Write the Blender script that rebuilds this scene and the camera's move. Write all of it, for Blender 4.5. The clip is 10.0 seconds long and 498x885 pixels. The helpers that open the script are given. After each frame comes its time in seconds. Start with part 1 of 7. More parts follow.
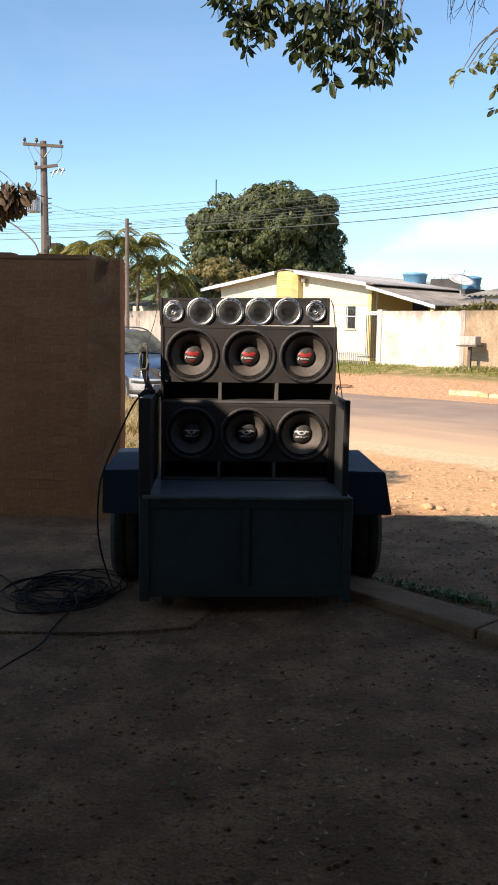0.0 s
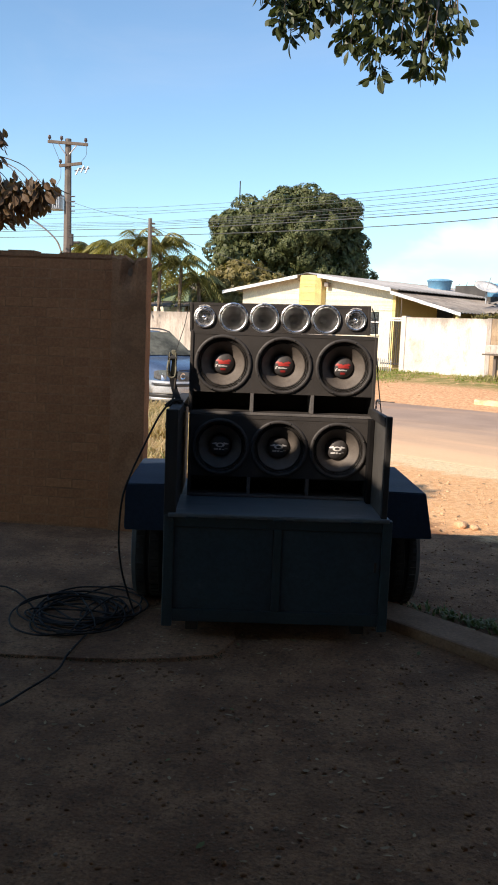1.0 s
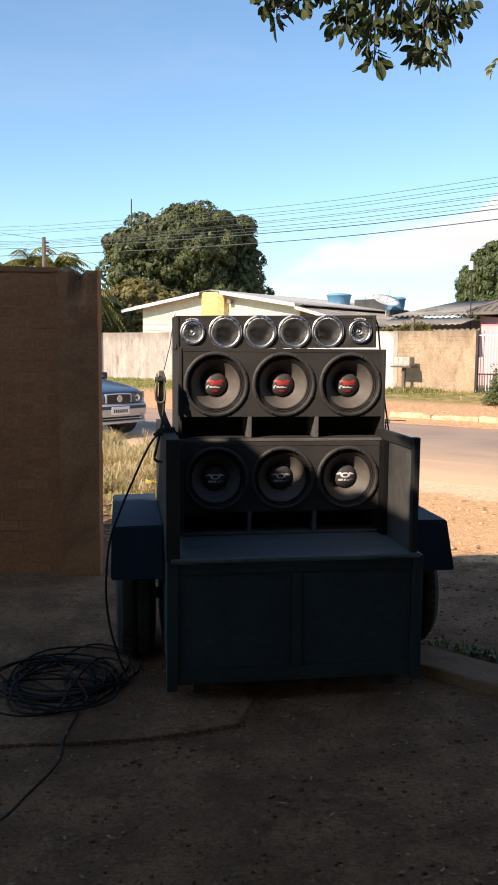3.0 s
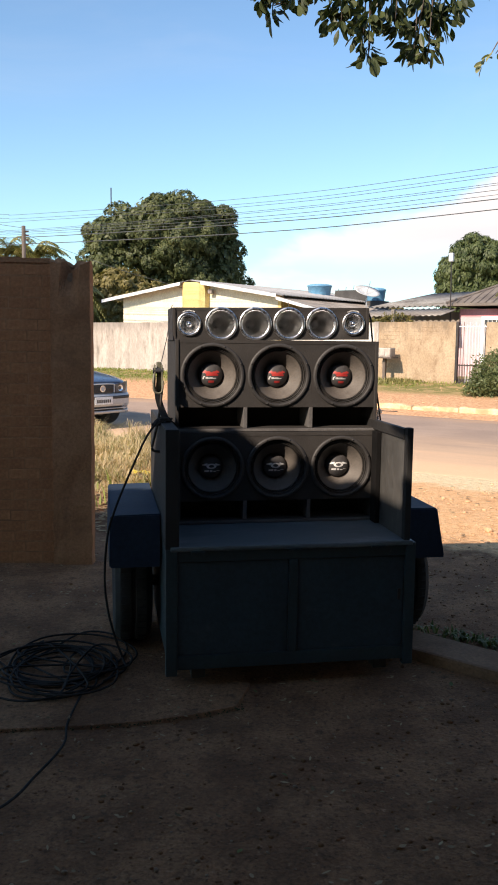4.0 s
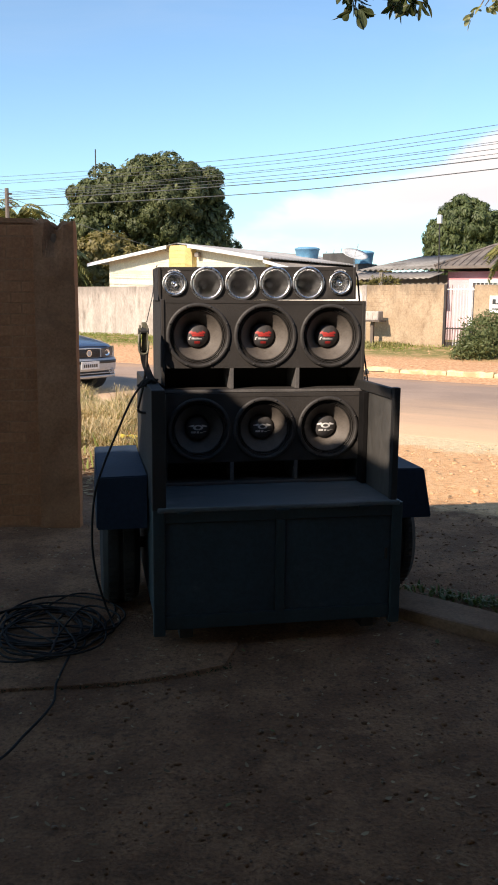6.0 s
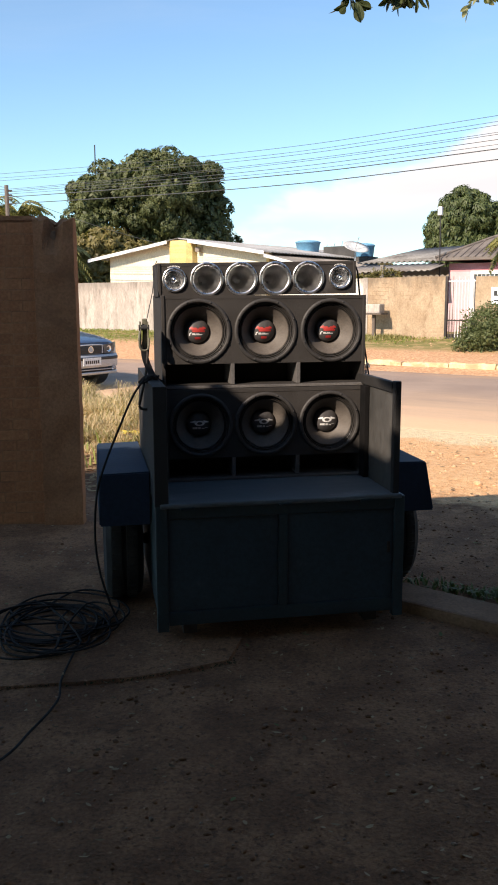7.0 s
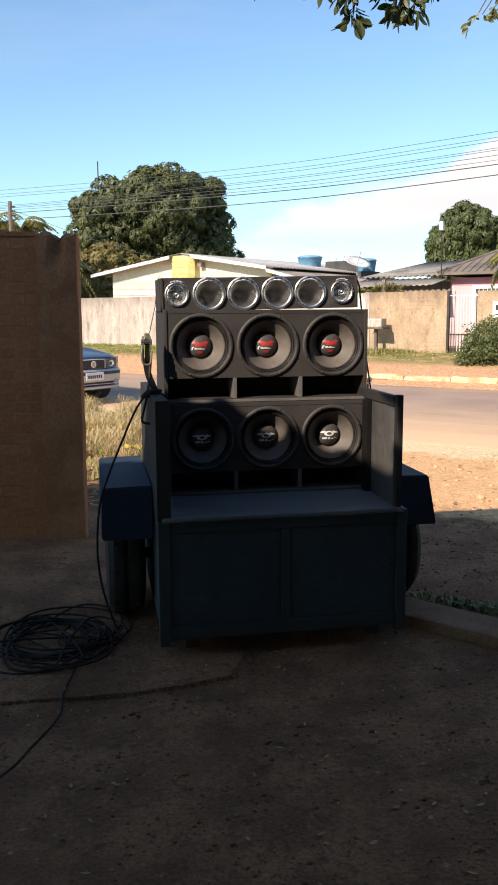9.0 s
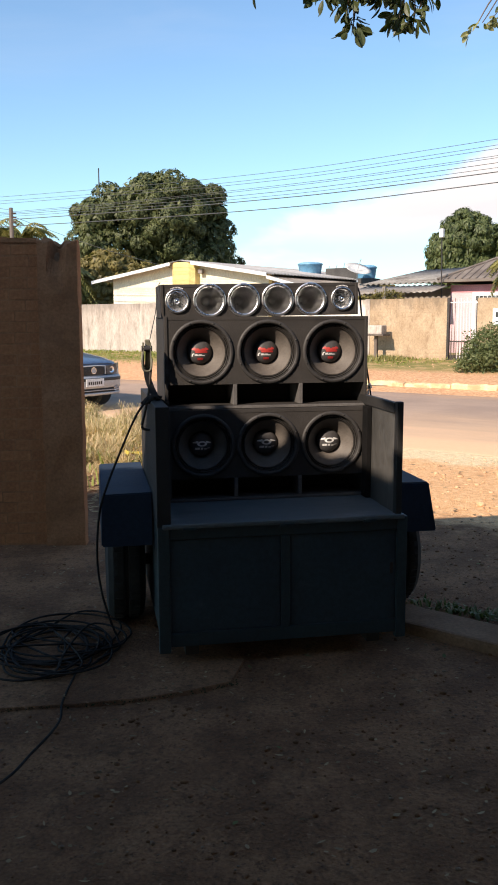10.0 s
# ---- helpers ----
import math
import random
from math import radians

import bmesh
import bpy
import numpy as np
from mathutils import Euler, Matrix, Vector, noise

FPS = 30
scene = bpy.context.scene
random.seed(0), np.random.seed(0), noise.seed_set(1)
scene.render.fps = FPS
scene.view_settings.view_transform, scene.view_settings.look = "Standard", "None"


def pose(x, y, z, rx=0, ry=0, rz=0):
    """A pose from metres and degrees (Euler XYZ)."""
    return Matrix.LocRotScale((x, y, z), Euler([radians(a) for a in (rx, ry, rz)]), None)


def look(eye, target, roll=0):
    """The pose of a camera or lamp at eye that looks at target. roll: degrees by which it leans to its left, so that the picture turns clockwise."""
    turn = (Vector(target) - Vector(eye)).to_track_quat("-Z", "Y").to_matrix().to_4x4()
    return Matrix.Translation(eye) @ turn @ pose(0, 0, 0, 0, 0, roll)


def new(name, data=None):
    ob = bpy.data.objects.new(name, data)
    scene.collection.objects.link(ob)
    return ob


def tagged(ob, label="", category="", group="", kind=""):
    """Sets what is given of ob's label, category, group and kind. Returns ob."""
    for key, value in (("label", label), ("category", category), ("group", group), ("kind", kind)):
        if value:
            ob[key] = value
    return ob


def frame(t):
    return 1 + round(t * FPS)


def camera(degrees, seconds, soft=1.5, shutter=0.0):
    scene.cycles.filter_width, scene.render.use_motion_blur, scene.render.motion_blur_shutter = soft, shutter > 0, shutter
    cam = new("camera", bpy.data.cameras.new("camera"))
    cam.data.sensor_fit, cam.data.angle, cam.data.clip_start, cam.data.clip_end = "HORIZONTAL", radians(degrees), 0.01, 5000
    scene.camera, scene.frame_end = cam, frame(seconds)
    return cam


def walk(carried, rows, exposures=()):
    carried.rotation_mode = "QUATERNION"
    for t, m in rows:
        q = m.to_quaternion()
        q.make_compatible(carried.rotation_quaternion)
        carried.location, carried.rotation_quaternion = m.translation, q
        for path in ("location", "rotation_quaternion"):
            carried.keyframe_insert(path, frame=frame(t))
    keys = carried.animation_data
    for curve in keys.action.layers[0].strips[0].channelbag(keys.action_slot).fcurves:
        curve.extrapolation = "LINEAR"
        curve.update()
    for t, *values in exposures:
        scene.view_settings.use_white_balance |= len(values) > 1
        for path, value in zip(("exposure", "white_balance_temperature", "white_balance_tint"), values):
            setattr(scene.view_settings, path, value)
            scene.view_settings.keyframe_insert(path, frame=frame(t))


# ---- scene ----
cam = camera(32.4, 10.0, soft=1.8)
PATH = [
    (0, (0.319, 0.05, 1.487), (0.192, 2.028, 1.217), 0.9),
    (0.5, (0.281, 0.143, 1.496), (0.149, 2.119, 1.22), 1.8),
    (1, (0.212, 0.334, 1.513), (0.048, 2.309, 1.247), 2.2),
    (1.5, (0.163, 0.486, 1.51), (0.012, 2.462, 1.245), 1.8),
    (2, (0.072, 0.685, 1.513), (-0.063, 2.664, 1.251), 1.4),
    (2.5, (-0.125, 0.815, 1.511), (-0.142, 2.801, 1.272), 0.9),
    (2.7, (-0.23, 0.862, 1.485), (-0.193, 2.85, 1.267), 0.6),
    (4, (-0.412, 0.785, 1.492), (-0.275, 2.766, 1.252), 0.7),
    (4.5, (-0.421, 0.795, 1.469), (-0.279, 2.771, 1.191), 1.0),
    (5, (-0.403, 0.786, 1.469), (-0.243, 2.758, 1.17), 1.0),
    (5.5, (-0.406, 0.797, 1.469), (-0.241, 2.766, 1.157), 0.8),
    (7, (-0.398, 0.792, 1.475), (-0.241, 2.758, 1.142), -0.2),
    (7.5, (-0.399, 0.791, 1.476), (-0.244, 2.756, 1.135), -0.3),
    (8, (-0.4, 0.79, 1.477), (-0.245, 2.757, 1.152), -0.4),
    (8.5, (-0.399, 0.787, 1.478), (-0.248, 2.756, 1.164), -0.4),
    (9, (-0.398, 0.788, 1.474), (-0.246, 2.76, 1.174), -0.3),
    (9.5, (-0.4, 0.79, 1.476), (-0.249, 2.763, 1.185), -0.3),
    (10, (-0.398, 0.789, 1.474), (-0.246, 2.763, 1.189), -0.2),
]
walk(cam, [(t, look(eye, target, roll)) for t, eye, target, roll in PATH], exposures=[(0, 0.47, 7350, 17), (10, 0.47, 7350, 17)])

# ---------------------------------------------------------------- light
SUN_AZ, SUN_EL = 45.0, 33.0          # the sun stands behind and to the left
to_sun = Vector((-math.sin(radians(SUN_AZ)) * math.cos(radians(SUN_EL)),
                 -math.cos(radians(SUN_AZ)) * math.cos(radians(SUN_EL)), math.sin(radians(SUN_EL))))
sun_data = bpy.data.lights.new("sun", "SUN")
sun_data.energy, sun_data.angle, sun_data.color = 5.0, radians(0.55), (1.0, 0.93, 0.82)
sun = new("sun", sun_data)
sun.matrix_world = look(to_sun * 60, (0, 0, 0))

world = bpy.data.worlds.new("sky")
scene.world = world
world.use_nodes = True
wt = world.node_tree
wt.nodes.clear()


def link(tree, a, b):
    tree.links.new(a, b)


def node(tree, kind, **values):
    n = tree.nodes.new(kind)
    for key, value in values.items():
        n.inputs[key].default_value = value
    return n


def maths(tree, op, a, b=None, clamp=False):
    n = tree.nodes.new("ShaderNodeMath")
    n.operation, n.use_clamp = op, clamp
    for i, v in enumerate((a, b)):
        if v is None:
            continue
        if isinstance(v, (int, float)):
            n.inputs[i].default_value = v
        else:
            tree.links.new(v, n.inputs[i])
    return n.outputs[0]


def mix_colour(tree, fac, a, b, blend="MIX"):
    n = tree.nodes.new("ShaderNodeMix")
    n.data_type, n.blend_type = "RGBA", blend
    for i, v in ((0, fac), (6, a), (7, b)):
        if isinstance(v, (int, float)):
            n.inputs[i].default_value = v
        elif isinstance(v, tuple):
            n.inputs[i].default_value = (*v, 1)
        else:
            tree.links.new(v, n.inputs[i])
    return n.outputs[2]


def span(tree, value, lo, hi, a=0.0, b=1.0, smooth=True):
    n = tree.nodes.new("ShaderNodeMapRange")
    n.interpolation_type = "SMOOTHSTEP" if smooth else "LINEAR"
    tree.links.new(value, n.inputs[0])
    for i, v in enumerate((lo, hi, a, b)):
        n.inputs[i + 1].default_value = v
    return n.outputs[0]


sky = node(wt, "ShaderNodeTexSky")
sky.sky_type, sky.sun_disc = "NISHITA", False
sky.sun_elevation, sky.sun_rotation = radians(SUN_EL), radians(180 + SUN_AZ)
sky.air_density, sky.dust_density, sky.ozone_density, sky.altitude = 1.0, 0.4, 2.0, 300
wc = node(wt, "ShaderNodeTexCoord")
sep = node(wt, "ShaderNodeSeparateXYZ")
link(wt, wc.outputs["Generated"], sep.inputs[0])
# a bank of fair-weather cloud low over the houses, thin wisps above
flat = node(wt, "ShaderNodeVectorMath")
flat.operation = "MULTIPLY"
flat.inputs[1].default_value = (1.0, 1.0, 2.6)
link(wt, wc.outputs["Generated"], flat.inputs[0])
cloud_noise = node(wt, "ShaderNodeTexNoise", Scale=8.5, Detail=9.0, Roughness=0.5, Distortion=0.25)
link(wt, flat.outputs[0], cloud_noise.inputs["Vector"])
rise = span(wt, sep.outputs[0], 0.0, 0.5, 0.066, 0.226, False)
cover = maths(wt, "SUBTRACT", rise, sep.outputs[2])
cover = maths(wt, "MULTIPLY", cover, 34.0)
cover = maths(wt, "ADD", cover, maths(wt, "MULTIPLY", maths(wt, "SUBTRACT", cloud_noise.outputs[0], 0.47), 3.0))
fade = span(wt, sep.outputs[0], 0.0, 0.09)
cover = maths(wt, "MULTIPLY", span(wt, cover, -0.25, 0.55), fade)
# blue gaps low under the bank
gap_noise = node(wt, "ShaderNodeTexNoise", Scale=4.0, Detail=5.0, Roughness=0.55, Distortion=0.3)
link(wt, flat.outputs[0], gap_noise.inputs["Vector"])
gaps = maths(wt, "MULTIPLY", span(wt, gap_noise.outputs[0], 0.24, 0.46), maths(wt, "MULTIPLY", span(wt, sep.outputs[2], 0.02, 0.045), span(wt, sep.outputs[2], 0.075, 0.115, 0.95, 0.0)))
cover = maths(wt, "MULTIPLY", cover, maths(wt, "SUBTRACT", 1.0, gaps))
wisp_noise = node(wt, "ShaderNodeTexNoise", Scale=2.2, Detail=6.0, Roughness=0.6, Distortion=0.6)
link(wt, flat.outputs[0], wisp_noise.inputs["Vector"])
wisp = maths(wt, "MULTIPLY", span(wt, wisp_noise.outputs[0], 0.5, 0.85), 0.10)
cover = maths(wt, "MAXIMUM", cover, wisp)
tint = mix_colour(wt, 1.0, sky.outputs[0], (0.84, 1.12, 1.24), "MULTIPLY")
tint = mix_colour(wt, span(wt, sep.outputs[2], 0.01, 0.15, 1.0, 0.0), tint, mix_colour(wt, 1.0, tint, (0.80, 0.96, 1.04), "MULTIPLY"))
cloud_col = mix_colour(wt, span(wt, gap_noise.outputs[0], 0.38, 0.66), (6.1, 6.15, 6.3), (5.0, 5.35, 5.9))
skycol = mix_colour(wt, cover, tint, cloud_col)
bg = node(wt, "ShaderNodeBackground", Strength=0.13)
link(wt, skycol, bg.inputs[0])
wo = node(wt, "ShaderNodeOutputWorld")
link(wt, bg.outputs[0], wo.inputs[0])

# ---------------------------------------------------------------- materials


def material(name):
    m = bpy.data.materials.new(name)
    m.use_nodes = True
    t = m.node_tree
    t.nodes.clear()
    b = node(t, "ShaderNodeBsdfPrincipled")
    o = node(t, "ShaderNodeOutputMaterial")
    link(t, b.outputs[0], o.inputs[0])
    return m, t, b


def surface(name, c1, c2, rough=0.8, metal=0.0, scale=4.0, fine=60.0, bump=0.25, depth=0.004, stain=None,
            stain_at=(0.58, 0.72), stain_scale=1.7, stretch=(1, 1, 1), vary=0.0, coat=0.0, spec=0.5, grime=None):
    """Two scales of colour, stains of their own shape, fine relief."""
    m, t, b = material(name)
    tc = node(t, "ShaderNodeTexCoord")
    mp = node(t, "ShaderNodeMapping")
    mp.inputs["Scale"].default_value = stretch
    link(t, tc.outputs["Object"], mp.inputs[0])
    n1 = node(t, "ShaderNodeTexNoise", Scale=scale, Detail=5.0, Roughness=0.6)
    n2 = node(t, "ShaderNodeTexNoise", Scale=fine, Detail=4.0, Roughness=0.65)
    for n in (n1, n2):
        link(t, mp.outputs[0], n.inputs["Vector"])
    col = mix_colour(t, span(t, n1.outputs[0], 0.32, 0.68), c1, c2)
    grain = span(t, n2.outputs[0], 0.25, 0.75, 0.78, 1.18)
    col = mix_colour(t, 1.0, col, grain, "MULTIPLY")
    if stain:
        n3 = node(t, "ShaderNodeTexNoise", Scale=stain_scale, Detail=7.0, Roughness=0.68, Distortion=0.4)
        link(t, mp.outputs[0], n3.inputs["Vector"])
        col = mix_colour(t, span(t, n3.outputs[0], *stain_at), col, stain)
    if grime:                                 # black mould running down from a wall's top: from, to, colour
        sp = node(t, "ShaderNodeSeparateXYZ")
        link(t, tc.outputs["Object"], sp.inputs[0])
        n4 = node(t, "ShaderNodeTexNoise", Scale=2.6, Detail=7.0, Roughness=0.7)
        m4 = node(t, "ShaderNodeMapping")
        m4.inputs["Scale"].default_value = (1.0, 1.0, 0.35)
        link(t, tc.outputs["Object"], m4.inputs[0])
        link(t, m4.outputs[0], n4.inputs["Vector"])
        level = maths(t, "ADD", sp.outputs[2], maths(t, "MULTIPLY", maths(t, "SUBTRACT", n4.outputs[0], 0.5), 1.6))
        col = mix_colour(t, span(t, level, grime[0], grime[1], 0.0, 0.85), col, grime[2])
    if vary:
        info = node(t, "ShaderNodeObjectInfo")
        col = mix_colour(t, 1.0, col, span(t, info.outputs["Random"], 0, 1, 1 - vary, 1 + vary, False), "MULTIPLY")
    link(t, col, b.inputs["Base Color"])
    b.inputs["Metallic"].default_value = metal
    b.inputs["Coat Weight"].default_value = coat
    b.inputs["Coat Roughness"].default_value = 0.12
    b.inputs["Specular IOR Level"].default_value = spec
    link(t, span(t, n2.outputs[0], 0.2, 0.8, max(0.02, rough - 0.1), min(1, rough + 0.1)), b.inputs["Roughness"])
    if bump:
        bp = node(t, "ShaderNodeBump", Strength=bump, Distance=depth)
        link(t, maths(t, "ADD", n2.outputs[0], maths(t, "MULTIPLY", n1.outputs[0], 1.5)), bp.inputs["Height"])
        link(t, bp.outputs[0], b.inputs["Normal"])
    return m


def leaf_material(name, c1, c2, rough=0.45, through_light=0.35, spec=0.4):
    m, t, b = material(name)
    geo = node(t, "ShaderNodeNewGeometry")
    tc = node(t, "ShaderNodeTexCoord")
    n1 = node(t, "ShaderNodeTexNoise", Scale=0.9, Detail=3.0)
    link(t, tc.outputs["Object"], n1.inputs["Vector"])
    f = maths(t, "ADD", maths(t, "MULTIPLY", geo.outputs["Random Per Island"], 0.45), maths(t, "MULTIPLY", n1.outputs[0], 0.85))
    col = mix_colour(t, span(t, f, 0.2, 1.0), c1, c2)
    link(t, col, b.inputs["Base Color"])
    b.inputs["Roughness"].default_value = rough
    b.inputs["Specular IOR Level"].default_value = spec
    tr = node(t, "ShaderNodeBsdfTranslucent")
    link(t, mix_colour(t, 1.0, col, (1.3, 1.5, 0.6), "MULTIPLY"), tr.inputs[0])
    mx = node(t, "ShaderNodeMixShader", Fac=through_light)
    out = [n for n in t.nodes if n.type == "OUTPUT_MATERIAL"][0]
    link(t, b.outputs[0], mx.inputs[1])
    link(t, tr.outputs[0], mx.inputs[2])
    link(t, mx.outputs[0], out.inputs[0])
    return m


M = {}
M["kerb"] = surface("kerb_concrete", (0.20, 0.110, 0.063), (0.26, 0.150, 0.090), 0.95, spec=0.15, scale=5, fine=60, bump=0.5, stain=(0.19, 0.11, 0.065))
M["kerb_paint"] = surface("faded_kerb_paint", (0.66, 0.52, 0.27), (0.74, 0.62, 0.38), 0.9, scale=4, fine=50, bump=0.6, depth=0.012, stain=(0.56, 0.34, 0.19), stain_at=(0.45, 0.60), stain_scale=3.5)
M["brick"] = surface("fired_brick", (0.30, 0.120, 0.053), (0.385, 0.168, 0.077), 0.95, spec=0.12, scale=2.2, fine=45, bump=0.6, stain=(0.31, 0.165, 0.09), stain_at=(0.46, 0.62), stain_scale=1.6, vary=0.10)
M["mortar"] = surface("earthy_mortar", (0.27, 0.122, 0.058), (0.34, 0.160, 0.080), 0.95, spec=0.12, scale=2.6, fine=60, bump=0.6, depth=0.006, stain=(0.20, 0.094, 0.046), stain_at=(0.50, 0.70))
M["render_white"] = surface("limewashed_render", (0.57, 0.52, 0.455), (0.66, 0.61, 0.545), 0.9, scale=1.2, fine=30, bump=0.3, stain=(0.40, 0.33, 0.265), stain_at=(0.50, 0.74), stain_scale=2.2, stretch=(1.5, 1.5, 0.9), grime=(1.62, 2.15, (0.24, 0.205, 0.165)))
M["render_grey"] = surface("weathered_render", (0.36, 0.305, 0.26), (0.49, 0.43, 0.375), 0.95, scale=1.4, fine=26, bump=0.5, stain=(0.21, 0.175, 0.145), stain_at=(0.48, 0.70), stain_scale=2.2, stretch=(2.0, 2.0, 0.45), grime=(1.55, 2.15, (0.20, 0.17, 0.145)))
M["render_brown"] = surface("bare_brown_render", (0.37, 0.262, 0.165), (0.46, 0.342, 0.228), 0.95, scale=2.2, fine=26, bump=0.6, depth=0.01, stain=(0.25, 0.165, 0.10), stain_at=(0.50, 0.72), stain_scale=2.4, stretch=(1.2, 1.2, 0.8), grime=(1.60, 2.15, (0.17, 0.125, 0.085)))
M["house_white"] = surface("cream_house_paint", (0.72, 0.645, 0.49), (0.77, 0.70, 0.55), 0.85, scale=1.0, fine=40, bump=0.12, stain=(0.56, 0.47, 0.33), stain_at=(0.56, 0.80), stretch=(1.4, 1.4, 0.5))
M["house_yellow"] = surface("yellow_house_paint", (0.70, 0.515, 0.20), (0.76, 0.58, 0.26), 0.85, scale=1.5, fine=40, bump=0.12, stain=(0.6, 0.4, 0.14), stain_at=(0.6, 0.8))
M["pink_paint"] = surface("pink_house_paint", (0.62, 0.24, 0.26), (0.70, 0.31, 0.32), 0.8, scale=1.5, fine=40, bump=0.12)
M["green_paint"] = surface("faded_green_paint", (0.10, 0.15, 0.09), (0.15, 0.20, 0.12), 0.85, scale=1.5, fine=40, bump=0.12, stain=(0.2, 0.2, 0.14))
# lighter copy of the pink paint, sunlight put into the colour
M["sunlit_pink"] = surface("sunlit_pink_paint", (0.60, 0.40, 0.42), (0.68, 0.48, 0.49), 0.85, scale=1.5, fine=40, bump=0.12)
M["white_paint"] = surface("white_paint", (0.74, 0.73, 0.71), (0.82, 0.81, 0.79), 0.6, scale=3, fine=50, bump=0.08, stain=(0.55, 0.5, 0.44), stain_at=(0.66, 0.85))
M["fibre_roof"] = surface("weathered_fibre_cement", (0.20, 0.17, 0.145), (0.33, 0.29, 0.25), 0.92, scale=1.1, fine=35, bump=0.4, stain=(0.13, 0.11, 0.095), stain_at=(0.5, 0.72), stain_scale=0.9)
M["grey_roof"] = surface("grey_fibre_cement", (0.36, 0.34, 0.32), (0.47, 0.45, 0.43), 0.92, scale=1.1, fine=35, bump=0.4, stain=(0.22, 0.2, 0.18), stain_at=(0.5, 0.75), stain_scale=0.9)
M["old_roof"] = surface("old_grey_fibre_cement", (0.21, 0.195, 0.18), (0.31, 0.29, 0.265), 0.95, spec=0.15, scale=1.4, fine=30, bump=0.5, stain=(0.14, 0.125, 0.11), stain_at=(0.48, 0.70), stain_scale=1.6)
M["dark_roof"] = surface("dark_clay_roof", (0.13, 0.105, 0.09), (0.2, 0.165, 0.14), 0.92, scale=2, fine=30, bump=0.4)
M["blue_tank"] = surface("blue_polyethylene", (0.10, 0.28, 0.44), (0.16, 0.36, 0.51), 0.5, scale=2, fine=30, bump=0.05)
M["dark_metal"] = surface("dark_painted_steel", (0.035, 0.03, 0.028), (0.06, 0.05, 0.045), 0.5, metal=0.4, scale=6, fine=60, bump=0.1, stain=(0.12, 0.05, 0.025), stain_at=(0.62, 0.75))
M["black_block"] = surface("mould_blackened_block", (0.05, 0.047, 0.045), (0.09, 0.085, 0.08), 0.95, scale=2, fine=30)
M["galv"] = surface("galvanised_steel", (0.45, 0.46, 0.47), (0.6, 0.6, 0.6), 0.45, metal=0.8, scale=8, fine=50, bump=0.08)
M["pole"] = surface("pole_concrete", (0.115, 0.095, 0.082), (0.165, 0.138, 0.12), 0.9, scale=2, fine=40, bump=0.2)
M["pole_wood"] = surface("grey_timber_pole", (0.10, 0.078, 0.062), (0.155, 0.122, 0.10), 0.9, scale=3, fine=50, bump=0.3, stretch=(4, 4, 0.4))
M["ceramic"] = surface("brown_ceramic", (0.06, 0.04, 0.035), (0.09, 0.06, 0.05), 0.25, scale=4, fine=30, bump=0)
M["wire"] = surface("dark_wire", (0.05, 0.055, 0.06), (0.08, 0.085, 0.09), 0.7, scale=3, fine=20, bump=0)
M["bark"] = surface("bark", (0.13, 0.095, 0.07), (0.21, 0.16, 0.12), 0.95, scale=4, fine=30, bump=0.8, depth=0.02, stretch=(3, 3, 0.6))
M["twig"] = surface("twig", (0.10, 0.075, 0.06), (0.15, 0.115, 0.09), 0.9, scale=8, fine=60, bump=0.3)
# trailer and speakers
M["blue_steel"] = surface("blue_painted_steel", (0.023, 0.041, 0.053), (0.031, 0.054, 0.068), 0.42, scale=3, fine=50, bump=0.12, stain=(0.085, 0.11, 0.13), stain_at=(0.60, 0.80), stain_scale=4.5, spec=0.5)
M["blue_bright"] = surface("blue_fender_paint", (0.017, 0.030, 0.052), (0.024, 0.041, 0.068), 0.72, spec=0.25, scale=3, fine=50, bump=0.1, stain=(0.075, 0.11, 0.16), stain_at=(0.62, 0.82), stain_scale=4)
M["teal_steel"] = surface("dark_teal_steel", (0.018, 0.034, 0.041), (0.026, 0.046, 0.053), 0.5, scale=3, fine=50, bump=0.12, stain=(0.10, 0.10, 0.09), stain_at=(0.66, 0.78), stain_scale=7)
# paler board paint for the right side, with the sun on it included
M["panel_black"] = surface("scuffed_black_paint", (0.042, 0.040, 0.037), (0.085, 0.080, 0.074), 0.6, scale=3, fine=70, bump=0.2, stain=(0.17, 0.158, 0.145), stain_at=(0.52, 0.74), stain_scale=5, stretch=(1, 1, 0.4))
# darker copy: the left board's shade is in its colour; dark rails share it
M["board_dark"] = surface("shaded_dark_board", (0.014, 0.013, 0.013), (0.024, 0.022, 0.021), 0.7, scale=4, fine=70, bump=0.3, stain=(0.05, 0.045, 0.04), stain_at=(0.64, 0.8), stain_scale=6)
# scuffed lid; its base and the front panels' are lifted to include pale haze
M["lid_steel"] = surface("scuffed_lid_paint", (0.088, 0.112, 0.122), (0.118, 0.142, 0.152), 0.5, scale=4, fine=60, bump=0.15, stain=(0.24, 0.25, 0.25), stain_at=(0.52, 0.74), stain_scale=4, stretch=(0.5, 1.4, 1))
M["carpet"] = surface("black_cabinet_paint", (0.024, 0.0205, 0.0185), (0.036, 0.031, 0.028), 0.72, scale=5, fine=160, bump=0.5, depth=0.002, stain=(0.075, 0.07, 0.068), stain_at=(0.60, 0.82), stain_scale=5)
M["carpet_edge"] = surface("dusty_cabinet_edge", (0.085, 0.08, 0.077), (0.13, 0.12, 0.115), 0.7, scale=6, fine=120, bump=0.3)
M["port_dark"] = surface("raw_dark_board", (0.022, 0.017, 0.014), (0.034, 0.026, 0.02), 0.9, scale=5, fine=60)
M["basket"] = surface("black_cast_basket", (0.030, 0.027, 0.026), (0.046, 0.042, 0.040), 0.6, scale=8, fine=90, bump=0.2)
